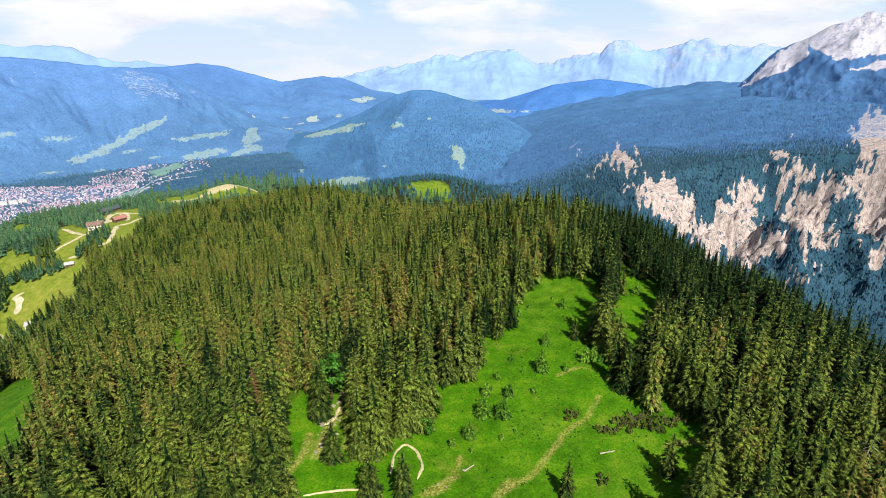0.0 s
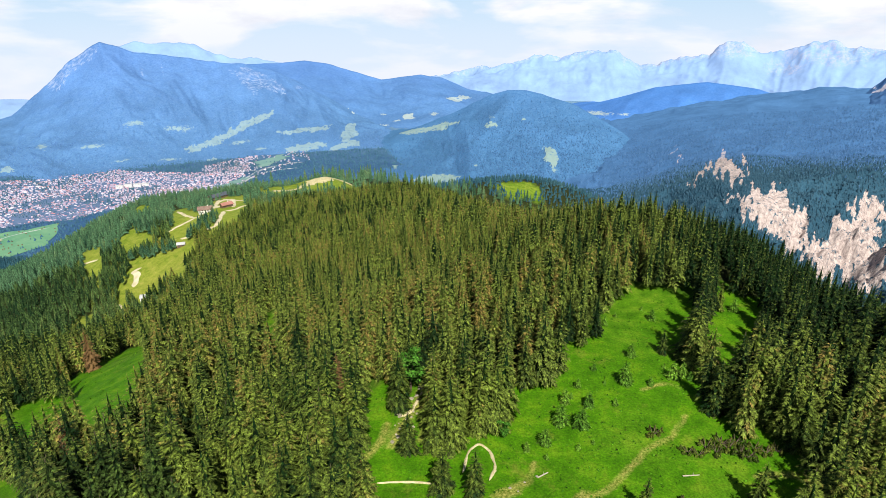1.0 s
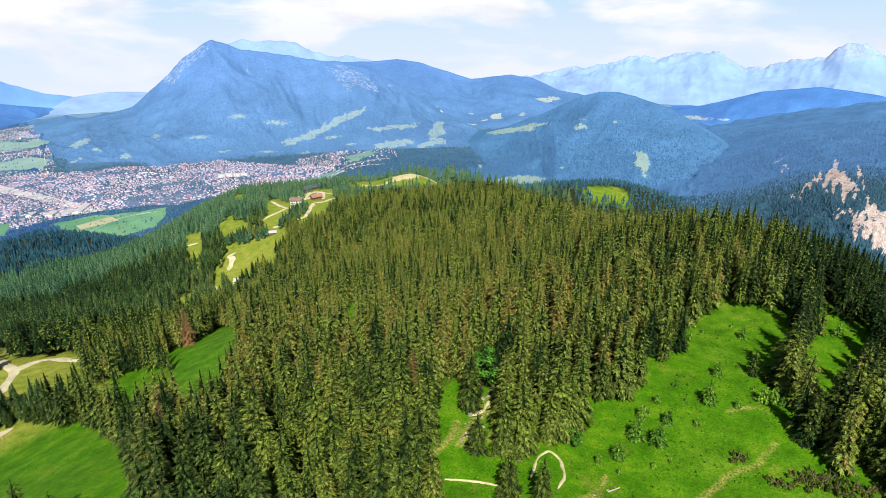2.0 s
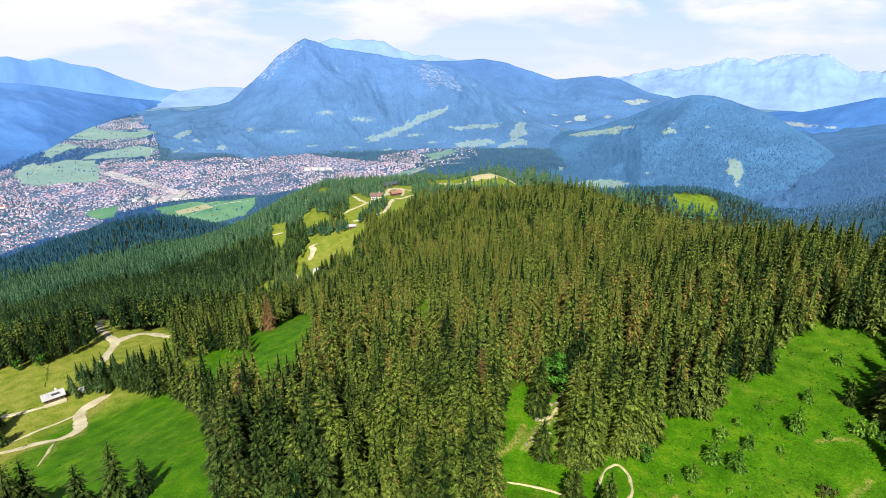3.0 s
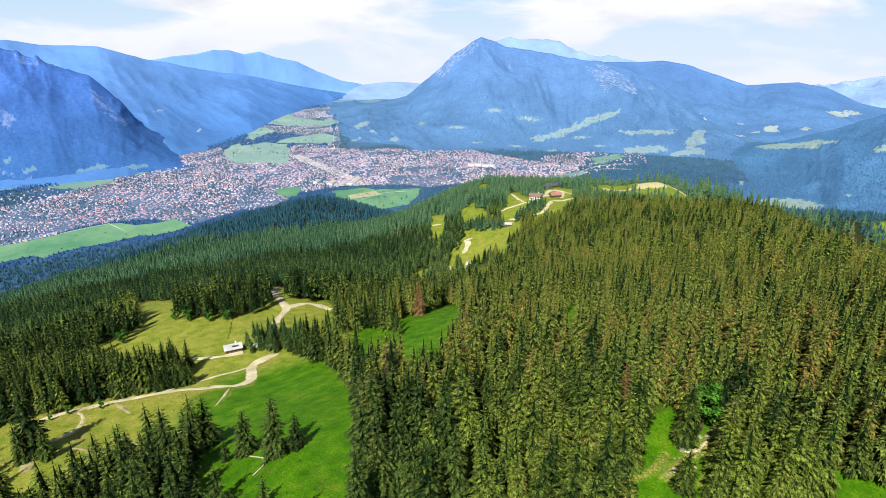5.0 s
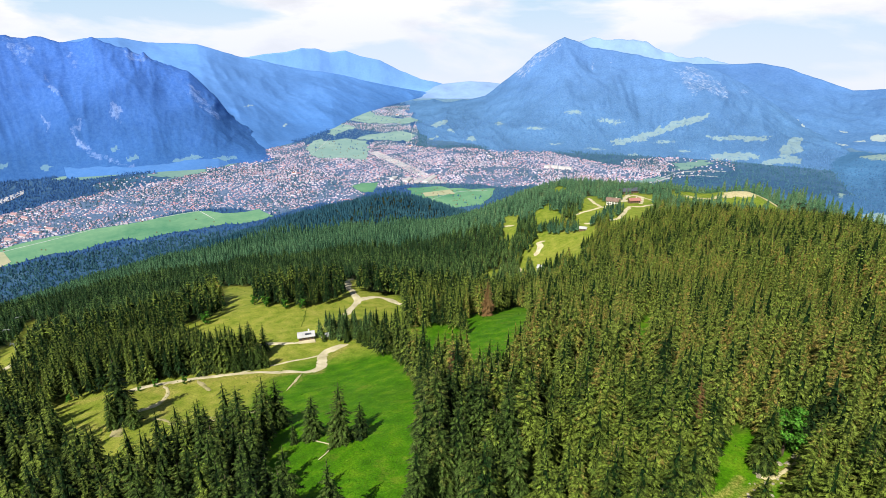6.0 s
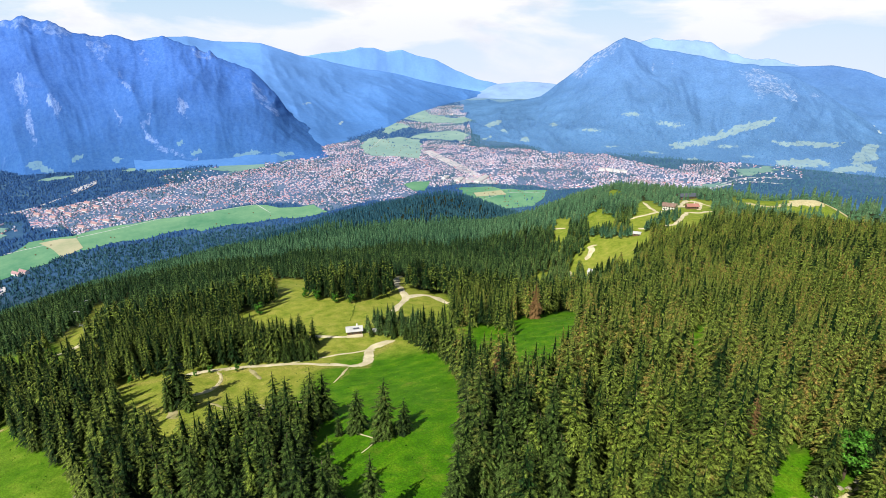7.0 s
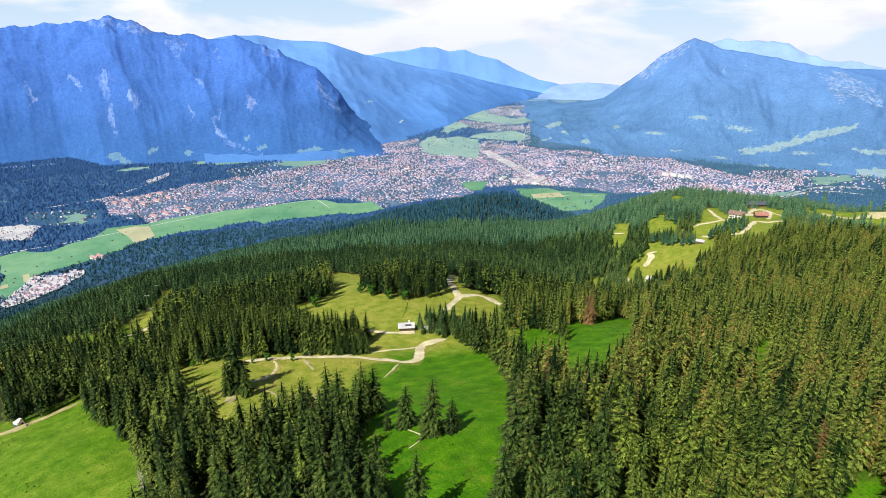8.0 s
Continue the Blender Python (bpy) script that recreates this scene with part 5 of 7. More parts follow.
def scatter(r0, r1, a0, a1, gap, seed, tall):
    """Plan points on a shaken grid, between two distances and two bearings, outside the clearings."""
    rng = np.random.RandomState(seed)
    g = np.arange(-r1, r1, gap)
    X, Y = np.meshgrid(g, g)
    X, Y = X.ravel() + rng.uniform(-0.42, 0.42, X.size) * gap, Y.ravel() + rng.uniform(-0.42, 0.42, X.size) * gap
    r, a = np.hypot(X, Y), np.degrees(np.arctan2(X, Y))
    k = (r > r0) & (r <= r1) & (a > a0) & (a < a1)
    X, Y = X[k], Y[k]
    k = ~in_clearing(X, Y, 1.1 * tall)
    return X[k], Y[k]


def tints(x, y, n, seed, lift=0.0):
    """A tint for each tree: shade painted into the western and far right-hand trees, more cone-laden brown crowns on
    the hill.
    """
    # western trees and those past bearing 12 are darkened in place of shade
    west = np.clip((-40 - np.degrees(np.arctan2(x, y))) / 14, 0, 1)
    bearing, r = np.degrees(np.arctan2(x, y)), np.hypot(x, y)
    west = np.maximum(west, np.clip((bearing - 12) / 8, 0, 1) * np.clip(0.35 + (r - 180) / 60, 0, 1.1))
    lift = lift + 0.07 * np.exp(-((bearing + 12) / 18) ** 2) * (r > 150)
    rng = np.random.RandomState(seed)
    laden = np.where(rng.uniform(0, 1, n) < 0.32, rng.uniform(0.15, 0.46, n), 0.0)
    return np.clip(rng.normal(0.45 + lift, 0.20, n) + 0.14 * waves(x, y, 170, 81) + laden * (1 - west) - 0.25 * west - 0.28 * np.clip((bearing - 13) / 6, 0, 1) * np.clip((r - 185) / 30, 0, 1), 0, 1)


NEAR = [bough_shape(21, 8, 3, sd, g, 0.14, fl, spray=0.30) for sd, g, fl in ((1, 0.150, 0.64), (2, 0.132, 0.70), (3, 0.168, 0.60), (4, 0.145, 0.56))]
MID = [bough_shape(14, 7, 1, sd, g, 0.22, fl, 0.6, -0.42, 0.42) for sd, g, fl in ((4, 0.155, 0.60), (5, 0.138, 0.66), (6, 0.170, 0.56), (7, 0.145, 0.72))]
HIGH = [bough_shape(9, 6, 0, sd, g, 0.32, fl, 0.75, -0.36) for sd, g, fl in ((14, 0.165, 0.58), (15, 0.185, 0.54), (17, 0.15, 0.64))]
FARS = [far_shape(4, 5, s) for s in (7, 8)]
TINY = [far_shape(2, 2, s) for s in (9, 10)]
MICRO = [far_shape(1, 2, s) for s in (21, 22)]


def wooded(r0, r1, a0, a1, gap, tall, seed):
    """Places and sizes of the trees of a stand."""
    x, y = scatter(r0, r1, a0, a1, gap, seed, tall)
    z = height(x, y)
    rng = np.random.RandomState(seed)
    keep = np.ones(len(x), bool)
    if r1 > 1000:
        keep &= z > VALLEY + 2
        for poly in FIELDS + [TOWN_AREA]:
            keep &= ~inside(poly, x, y)
    h = tall * np.clip(rng.normal(1.0, 0.13, len(x)), 0.55, 1.3) * (1 + 0.08 * waves(x, y, 70, 83))
    return [v[keep] for v in (x, y, z, h, rng.uniform(0.85, 1.2, len(x)))]


# the nearest stand: its closest trees are things of their own, set further down
near_x, near_y, near_z, near_h, near_f = wooded(96, 235, -108, 48, 6.2, 21.5, 11)
_bearing = np.degrees(np.arctan2(near_x, near_y))
_order = np.argsort(np.hypot(near_x, near_y) + np.where((_bearing < -102) | (_bearing > 42), 1000, 0))
single, massed = _order[:230], _order[230:]
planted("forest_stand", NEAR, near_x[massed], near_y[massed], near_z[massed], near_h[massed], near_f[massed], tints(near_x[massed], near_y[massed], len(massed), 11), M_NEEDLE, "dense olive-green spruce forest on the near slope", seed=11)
for name, r0, r1, a0, a1, gap, shapes, hh, mat, lab, seed in [
    ("forest_hill", 235, 345, -103, 43, 6.0, MID, 18.5, M_NEEDLE, "dense olive-green spruce forest over the hill", 12),
    ("forest_hill", 345, 400, -103, 14, 6.0, HIGH, 18.0, M_NEEDLE, "dense olive-green spruce forest over the hill", 18),
    ("forest_ridge", 400, 565, -38, 12, 5.4, HIGH, 14.5, M_NEEDLE, "dense spruce forest along the hill crest", 16),
    ("forest_ridge", 400, 640, -103, -38, 5.4, HIGH, 12.5, M_NEEDLE_MID, "dark green spruce forest below the pasture", 19),
    ("forest_slope", 565, 660, -38, -22, 5.6, FARS, 9.5, M_NEEDLE_MID, "green spruce forest behind the hill crest", 20),
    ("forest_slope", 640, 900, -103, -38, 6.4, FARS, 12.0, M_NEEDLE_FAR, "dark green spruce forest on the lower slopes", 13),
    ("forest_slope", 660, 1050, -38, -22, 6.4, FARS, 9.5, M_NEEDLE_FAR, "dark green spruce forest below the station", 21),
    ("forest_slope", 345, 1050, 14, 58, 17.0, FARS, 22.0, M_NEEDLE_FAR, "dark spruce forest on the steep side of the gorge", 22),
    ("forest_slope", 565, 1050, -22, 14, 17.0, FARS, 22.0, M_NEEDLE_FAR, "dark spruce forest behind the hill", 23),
    ("forest_far", 900, 1060, -108, -38, 7.5, TINY, 11.5, M_NEEDLE_VALE, "haze-blue forest on the lower slopes", 24),
    ("forest_far", 1050, 1800, -106, 14, 9.5, TINY, 11.5, M_NEEDLE_VALE, "far haze-blue forest falling to the valley", 14),
]:
    # stands run into one another along uneven edges
    fuzzy = r0 >= 400
    fx, fy, fz, fh, ff = wooded(r0 * (0.9 if fuzzy else 1.0), r1 * (1.1 if fuzzy else 1.0), a0 - 9 * fuzzy, a1 + 9 * fuzzy, gap, hh, seed)
    rng = np.random.RandomState(seed + 900)
    rr = np.hypot(fx, fy)
    aa = np.degrees(np.arctan2(fx, fy))
    if fuzzy:
        rr = rr * (1 + 0.02 * rng.normal(0, 1, len(fx)) + 0.03 * waves(fx, fy, 120, 85))
        aa = aa + np.where(aa < -20, 3.0, 0.3) * rng.normal(0, 1, len(fx)) + np.where(aa < -20, 3.0, 0.0) * waves(fx, fy, 160, 86)
        rr = np.where((np.hypot(fx, fy) < 400), 0, rr) if r0 == 400 else rr
        rr = np.where((np.hypot(fx, fy) >= 400) & (rr < 400.5), 400.5, rr) if r0 == 400 else rr
    k = (rr > r0) & (rr <= r1) & (aa > a0) & (aa < a1)
    fx, fy, fz, fh, ff = fx[k], fy[k], fz[k], fh[k], ff[k]
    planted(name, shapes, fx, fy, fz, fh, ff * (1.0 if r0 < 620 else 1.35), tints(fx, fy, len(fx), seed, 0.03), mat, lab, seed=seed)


def gorge_forest():
    """Trees on the plateau and the ledges of the gorge wall."""
    rng = np.random.RandomState(57)
    n = 80000
    r, a = np.sqrt(rng.uniform(1180 ** 2, 2900 ** 2, n)), rng.uniform(3, 46, n)
    r[:32000] = rng.uniform(1120, 1760, 32000)
    z = gorge_height(a, r)
    keep = (gorge_rock(a, r, z) + 0.15 * rng.normal(0, 1, n) < 0.3) & (z > VALLEY - 8)
    keep &= rng.uniform(0, 1, n) < np.clip((a - 4) / 6, 0.0, 1) * np.clip((2900 - r) / 900, 0, 1)
    x, y = polar(a[keep], r[keep])
    z = z[keep] - 1.0
    n = len(x)
    h, fat, tint = rng.uniform(4.5, 8, n), rng.uniform(1.3, 2.0, n), rng.uniform(0.1, 0.9, n)
    far = np.hypot(x, y) + 60 * rng.normal(0, 1, n) > 1640
    planted("gorge_forest", MICRO, x[~far], y[~far], z[~far], h[~far], fat[~far], tint[~far], M_NEEDLE_GORGE, "dark haze-blue forest on the gorge ledges", seed=58)
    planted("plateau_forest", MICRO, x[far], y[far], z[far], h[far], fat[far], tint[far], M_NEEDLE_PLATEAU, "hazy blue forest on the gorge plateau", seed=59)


gorge_forest()


def slope_forest(name, on, n, low, high, mat, label, seed):
    """Small trees over the face of a mountain, away from its rock and clearings."""
    X, Y, Z, attrs = SLOPES[on]
    rng = np.random.RandomState(seed)
    nu, nv = X.shape
    i, j = rng.randint(0, nu - 1, n), ((low + (high - low) * rng.beta(1.2, 2.0, n)) * (nv - 12)).astype(int)
    u, v = rng.uniform(0, 1, n), rng.uniform(0, 1, n)
    bare = np.maximum(attrs["rock"].reshape(nu, nv), attrs["meadow"].reshape(nu, nv))[i, j]

    def at(G):
        return (G[i, j] * (1 - u) + G[i + 1, j] * u) * (1 - v) + (G[i, j + 1] * (1 - u) + G[i + 1, j + 1] * u) * v

    k = bare + rng.normal(0, 0.08, n) < 0.3
    x, y, z = at(X)[k], at(Y)[k], at(Z)[k] - 1.0
    n = len(x)
    return planted(name, MICRO, x, y, z, rng.uniform(3.5, 7.5, n), rng.uniform(1.4, 2.2, n), rng.uniform(0.1, 0.9, n), mat, label, seed=seed + 1)


# needle colours on these slopes have the haze painted in
slope_forest("foothill_forest", "foothill", 20000, 0.0, 0.98, needle_material("haze-blue foothill needles", (0.040, 0.116, 0.255), (0.064, 0.156, 0.31), (0.080, 0.178, 0.33), False, 0.3, 0.35), "haze-blue forest over the foothill", 71)
slope_forest("peak_forest", "peak_east", 14000, 0.0, 0.75, M_NEEDLE_PLATEAU, "haze-blue forest below the bare peak", 75)
slope_forest("mountain_forest", "mountain_north", 14000, 0.0, 0.70, needle_material("haze-blue mountain forest needles", (0.068, 0.168, 0.36), (0.098, 0.214, 0.42), (0.12, 0.24, 0.43), False, 0.3, 0.35), "hazy blue forest on the lower mountain slopes", 73)


# ---- town ----
TOWN = [
    TOWN_AREA,
    [(-1238, 1951), (-1301, 2094), (-1253, 2225), (-1180, 2308), (-1122, 2213), (-1149, 2091), (-1164, 1960)],
    [(-1260, 1694), (-1232, 1841), (-1135, 1892), (-1101, 2030), (-1036, 1944), (-1017, 1796), (-1106, 1654), (-1186, 1595)],
    [(-3164, 2119), (-3159, 2258), (-3133, 2418), (-2908, 2256), (-2709, 2076), (-2964, 1977)],
    [(-2928, 1708), (-2711, 1792), (-2574, 1967), (-2389, 1840), (-2423, 1704), (-2609, 1661), (-2781, 1659)],
    [(-2561, 1992), (-2481, 1950), (-2109, 1650), (-2161, 1623)],
    [(-2296, 1512), (-2278, 1596), (-2072, 1634), (-2010, 1330), (-2165, 1425)],
    [(-1229, 1982), (-1173, 2202), (-1084, 2051), (-1142, 1884)],
    [(-1385, -270), (-1465, -278), (-1533, -221), (-1518, -118), (-1474, -118), (-1419, -172)],
    [(-1837, -315), (-1972, -329), (-1940, -246), (-1817, -238)],
    [(-2338, 357), (-2379, 542), (-2305, 908), (-2375, 1100), (-2132, 960), (-2150, 657), (-2145, 360)],
    [(-2104, -285), (-2032, -73), (-1864, -76), (-1948, -260)],
    [(-1280, 1894), (-1208, 2275), (-1061, 2559), (-921, 2260), (-1021, 1957), (-1167, 1799)],
    [(-1960, -20), (-1945, 40), (-1870, 28), (-1885, -30)],
]


def town_houses():
    """Small gabled houses: walls and roof in one part each, far below in the valley."""
    rng = np.random.RandomState(31)
    wall_v, roof_v, tint = [], [], []
    for q, poly in enumerate(TOWN):
        p = np.array(poly)
        x0, y0, x1, y1 = *p.min(0), *p.max(0)
        gap, size = (21.0, 0.72) if 9 < q < 13 else (9.0, 0.70) if q in (0, 2) or q > 6 else (9.5, 0.55)
        gx_, gy_ = np.meshgrid(np.arange(x0, x1, gap), np.arange(y0, y1, gap))
        gx_, gy_ = gx_.ravel() + rng.uniform(-6, 6, gx_.size), gy_.ravel() + rng.uniform(-6, 6, gx_.size)
        k = inside(poly, gx_, gy_) & (rng.uniform(0, 1, gx_.size) < 0.58 + 0.45 * waves(gx_, gy_, 130, 45) + 0.2 * waves(gx_, gy_, 420, 46))
        for f in FIELDS:
            k &= ~inside(f, gx_, gy_)
        for x, y in zip(gx_[k], gy_[k]):
            w, d, h, a = size * rng.uniform(5, 10) * (2.4 if rng.uniform() < 0.07 else 1.0), size * rng.uniform(4, 7), size * rng.uniform(3, 5), rng.uniform(0, 3.14)
            c, s = math.cos(a), math.sin(a)
            z = VALLEY
            pts = [(-w / 2, -d / 2), (w / 2, -d / 2), (w / 2, d / 2), (-w / 2, d / 2)]
            pts = [(x + px * c - py * s, y + px * s + py * c) for px, py in pts]
            rx, ry = w / 2 * c, w / 2 * s
            wall_v.append([(*q, z) for q in pts] + [(*q, z + h) for q in pts])
            roof_v.append([(*q, z + h) for q in pts] + [(x - rx, y - ry, z + h + d * 0.42), (x + rx, y + ry, z + h + d * 0.42)])
    wall_v, roof_v = np.array(wall_v), np.array(roof_v)
    n = len(wall_v)
    wf = np.array([(0, 1, 5, 4), (1, 2, 6, 5), (2, 3, 7, 6), (3, 0, 4, 7)])
    rf = np.array([(0, 1, 5, 4), (2, 3, 4, 5), (1, 2, 5, 5), (3, 0, 4, 4)])
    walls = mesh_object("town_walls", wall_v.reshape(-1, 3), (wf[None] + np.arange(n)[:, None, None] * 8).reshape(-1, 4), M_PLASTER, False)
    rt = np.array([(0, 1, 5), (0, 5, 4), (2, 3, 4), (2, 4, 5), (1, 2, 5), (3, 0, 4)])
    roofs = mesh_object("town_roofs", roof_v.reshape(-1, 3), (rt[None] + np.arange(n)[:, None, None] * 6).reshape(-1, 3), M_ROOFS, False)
    return tagged(walls, "white-walled town houses far below in the valley", "town", kind="stuff"), tagged(roofs, "red and grey roofs of the valley town", "town", kind="stuff")


def island_material(name, stops, rough=0.8):
    m, t, b = material(name, rough)
    g = node(t, "ShaderNodeNewGeometry")
    r = ramp(t, stops, g.outputs["Random Per Island"])
    r.color_ramp.interpolation = "CONSTANT"
    link(t, r.outputs[0], b.inputs["Base Color"])
    return m


# lilac and blue casts on walls and roofs are haze painted in
M_PLASTER = island_material("haze-tinted town plaster", [(0.0, (0.54, 0.52, 0.60)), (0.5, (0.72, 0.69, 0.75)), (0.8, (0.44, 0.40, 0.48))])
M_ROOFS = island_material("haze-tinted town roofs", [(0.0, (0.43, 0.28, 0.35)), (0.28, (0.40, 0.31, 0.41)), (0.46, (0.30, 0.30, 0.42)), (0.58, (0.56, 0.53, 0.62)), (0.70, (0.16, 0.18, 0.28)), (0.80, (0.46, 0.21, 0.22)), (0.95, (0.68, 0.65, 0.68))])
town_houses()


def town_trees():
    """Garden trees between the houses: small ragged crowns."""
    rng = np.random.RandomState(41)
    xs, ys = [], []
    for poly in TOWN:
        p = np.array(poly)
        x0, y0, x1, y1 = *p.min(0), *p.max(0)
        n = int((x1 - x0) * (y1 - y0) / 85)
        x, y = rng.uniform(x0, x1, n), rng.uniform(y0, y1, n)
        k = inside(poly, x, y) & (waves(x, y, 260, 43) > -0.25)
        for f in FIELDS:
            k &= ~inside(f, x, y)
        xs.append(x[k])
        ys.append(y[k])
    x, y = np.concatenate(xs), np.concatenate(ys)
    n = len(x)
    return planted("town_trees", TINY, x, y, np.full(n, VALLEY), rng.uniform(3.5, 8, n), rng.uniform(1.6, 3.0, n), rng.uniform(0, 1, n), M_TOWN_TREE, "haze-blue garden trees among the town houses", "trees", seed=44)


town_trees()


# ---- things ----
def part(name, bm, mat, parent, label=""):
    """Links a bmesh as one mesh object under a thing or a part."""
    me = bpy.data.meshes.new(name)
    bm.to_mesh(me)
    bm.free()
    me.materials.append(mat)
    ob = new(name, me)
    ob.parent = parent
    if label:
        tagged(ob, label)
    return ob


def box(bm, cx, cy, cz, sx, sy, sz, turn=0.0):
    m = Matrix.Translation((cx, cy, cz)) @ Matrix.Rotation(turn, 4, "Z") @ Matrix.Diagonal((sx, sy, sz, 1))
    return bmesh.ops.create_cube(bm, size=1.0, matrix=m)["verts"]


def boxed(cx, cy, cz, sx, sy, sz, bevel=0.0, turn=0.0):
    bm = bmesh.new()
    box(bm, cx, cy, cz, sx, sy, sz, turn)
    if bevel:
        bmesh.ops.bevel(bm, geom=bm.edges[:], offset=bevel, segments=1, affect="EDGES")
    return bm


def rod(bm, a, b, r0, r1, sides=6):
    """A tapered stick from a to b."""
    a, b = Vector(a), Vector(b)
    d = b - a
    m = Matrix.Translation((a + b) / 2) @ d.to_track_quat("Z", "Y").to_matrix().to_4x4()
    bmesh.ops.create_cone(bm, cap_ends=True, segments=sides, radius1=r0, radius2=r1, depth=d.length, matrix=m)


def spot(x, y):
    return float(height(np.array([x]), np.array([y]))[0])


def tint_mesh(name, shape, mat):
    """A mesh from a foliage shape, with its tints."""
    v, f, t = shape
    ob = mesh_object(name, v, f, mat, False, {"tint": t + 0.42})
    return ob


def spruce(kind, seed, girth, full, label, mat=None, bare=0.05, tiers=24, boughs=9, pairs=4):
    """A spruce one metre tall: a tapered trunk and a crown of drooping boughs."""
    root = new(kind)
    tagged(root, label, "spruce")
    bm = bmesh.new()
    rod(bm, (0, 0, -0.04), (0, 0, 0.5), 0.014, 0.009, 7)
    rod(bm, (0, 0, 0.5), (0, 0, 0.97), 0.009, 0.002, 6)
    part("trunk", bm, M_BARK, root)
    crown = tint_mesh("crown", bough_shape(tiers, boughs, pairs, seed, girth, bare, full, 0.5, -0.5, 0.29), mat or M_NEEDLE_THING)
    crown.parent = root
    return root


_rng = random.Random(5)
made = set()


def set_out(proto, m):
    if proto.name in made:
        k = proto.scale
        return copy_thing(proto, m @ Matrix.Diagonal((1 / k.x, 1 / k.y, 1 / k.z, 1)))
    made.add(proto.name)
    proto.matrix_basis = m
    return proto


def plant(proto, x, y, h, fat=1.0, label="", group="", turn=None):
    """Sets a plant at a plan position: the prototype itself first, copies after it."""
    m = pose(x, y, spot(x, y), _rng.gauss(0, 1.2), _rng.gauss(0, 1.2), _rng.uniform(0, 360) if turn is None else turn) @ Matrix.Diagonal((h * fat, h * fat, h, 1))
    ob = set_out(proto, m)
    if label:
        tagged(ob, label)
    if group:
        tagged(ob, group=group)
    return ob


SPRUCES = [spruce("spruce", 61 + k, g, 0.58 + 0.05 * k, lab) for k, (g, lab) in enumerate([
    (0.165, "tall olive-green spruce in the dense near forest"), (0.155, "slim olive-green spruce in the dense near forest"), (0.205, "broad olive-green spruce in the dense near forest")])]
# spruces whose needle colour has the shade painted in
SHADED_SPRUCES = [spruce("spruce", 66 + k, g, 0.58 + 0.06 * k, lab, M_NEEDLE_SHADED) for k, (g, lab) in enumerate([
    (0.18, "tall green spruce above the lower meadow, shade painted in"), (0.155, "slim green spruce above the lower meadow, shade painted in")])]
for n, i in enumerate(single):
    shady = math.degrees(math.atan2(near_x[i], near_y[i])) + 7 * math.sin(n * 2.4) < -40
    plant(SHADED_SPRUCES[n % 2] if shady and n % 6 else SPRUCES[n % 3], near_x[i], near_y[i], near_h[i], near_f[i], "", "near forest spruces")

# a closed dark stand above the farm track
STAND = [(-286.8, 11.4), (-278.4, 29.6), (-266.2, 38.5), (-254.6, 52.5), (-243.1, 66.3), (-239.1, 76.4), (-240.0, 89.2), (-247.1, 95.8), (-253.0, 94.4), (-270.8, 74.9), (-299.6, 45.0), (-335.6, 15.8)]
_rs = np.random.RandomState(88)
_qx, _qy = np.meshgrid(np.arange(-335, -235, 4.6), np.arange(8, 100, 4.6))
_qx, _qy = _qx.ravel() + _rs.uniform(-1.7, 1.7, _qx.size), _qy.ravel() + _rs.uniform(-1.7, 1.7, _qx.size)
_in = inside(STAND, _qx, _qy)
_qx, _qy = _qx[_in], _qy[_in]
planted("forest_stand", NEAR, _qx, _qy, height(_qx, _qy), _rs.uniform(17, 22, len(_qx)), _rs.uniform(0.9, 1.15, len(_qx)), _rs.uniform(0.05, 0.40, len(_qx)), M_NEEDLE, "closed dark spruce stand above the farm track", seed=88)

# spruces that stand free in the meadows
LONE = spruce("spruce", 71, 0.17, 0.60, "lone green spruce standing in the lower meadow, shade painted in", M_NEEDLE_SHADED)
for (x, y), h in zip([(-139.9, 59.6), (-136.7, 64.3), (-124.5, 67.1), (-121.6, 72.3), (-168.3, 49.4), (-164.3, 51.6), (-159.3, 59.3), (-159.7, 63.3), (-164.2, 59.0), (-220.0, 26.3), (-211.0, 28.1), (-176.3, 36.4), (-171.6, 42.9), (-217.3, 22.4), (-242.8, 126.0), (-241.7, 130.0), (-238.4, 132.6), (-233.1, 133.8), (-234.3, 138.4), (-227.5, 138.2), (-220.8, 137.5), (-241.0, 136.3), (-215.1, 137.4), (-238.0, 77.5), (-238.0, 81.2), (-234.9, 83.6), (-234.0, 86.8), (-233.3, 89.5), (-244.2, 81.8), (-240.4, 87.6), (-240.9, 74.7)], (8, 17, 21, 13, 22, 21, 23, 20, 17, 29, 15, 15, 16, 17, 8, 9, 9, 9, 10, 10, 11, 8, 11, 13, 14, 13, 14, 12, 13, 13, 14)):
    plant(LONE, x, y, h, _rng.uniform(0.95, 1.25), "", "lone meadow spruces")
EDGE = spruce("spruce", 72, 0.18, 0.60, "sunlit green spruce at the edge of the upper meadow")
for (x, y), h in zip([(56.3, 182.4), (60.7, 179.8), (47.6, 184.0), (57.4, 117.1), (-9.7, 109.2), (-18.1, 109.2), (29.8, 109.5), (56.3, 151.4), (62.6, 157.5), (65.8, 150.9), (69.9, 147.8), (73.7, 144.4), (69.6, 167.4), (73.9, 138.5), (-14.0, 138.2), (-7.5, 139.7), (-19.7, 130.5), (-29.4, 122.4), (75.3, 220.5), (58.3, 180.6)], (27, 14, 10, 14, 15, 14, 12, 18, 24, 26, 24, 22, 24, 20, 22, 20, 18, 14, 12, 12)):
    plant(EDGE, x, y, h, _rng.uniform(1.0, 1.25), "", "upper meadow spruces")
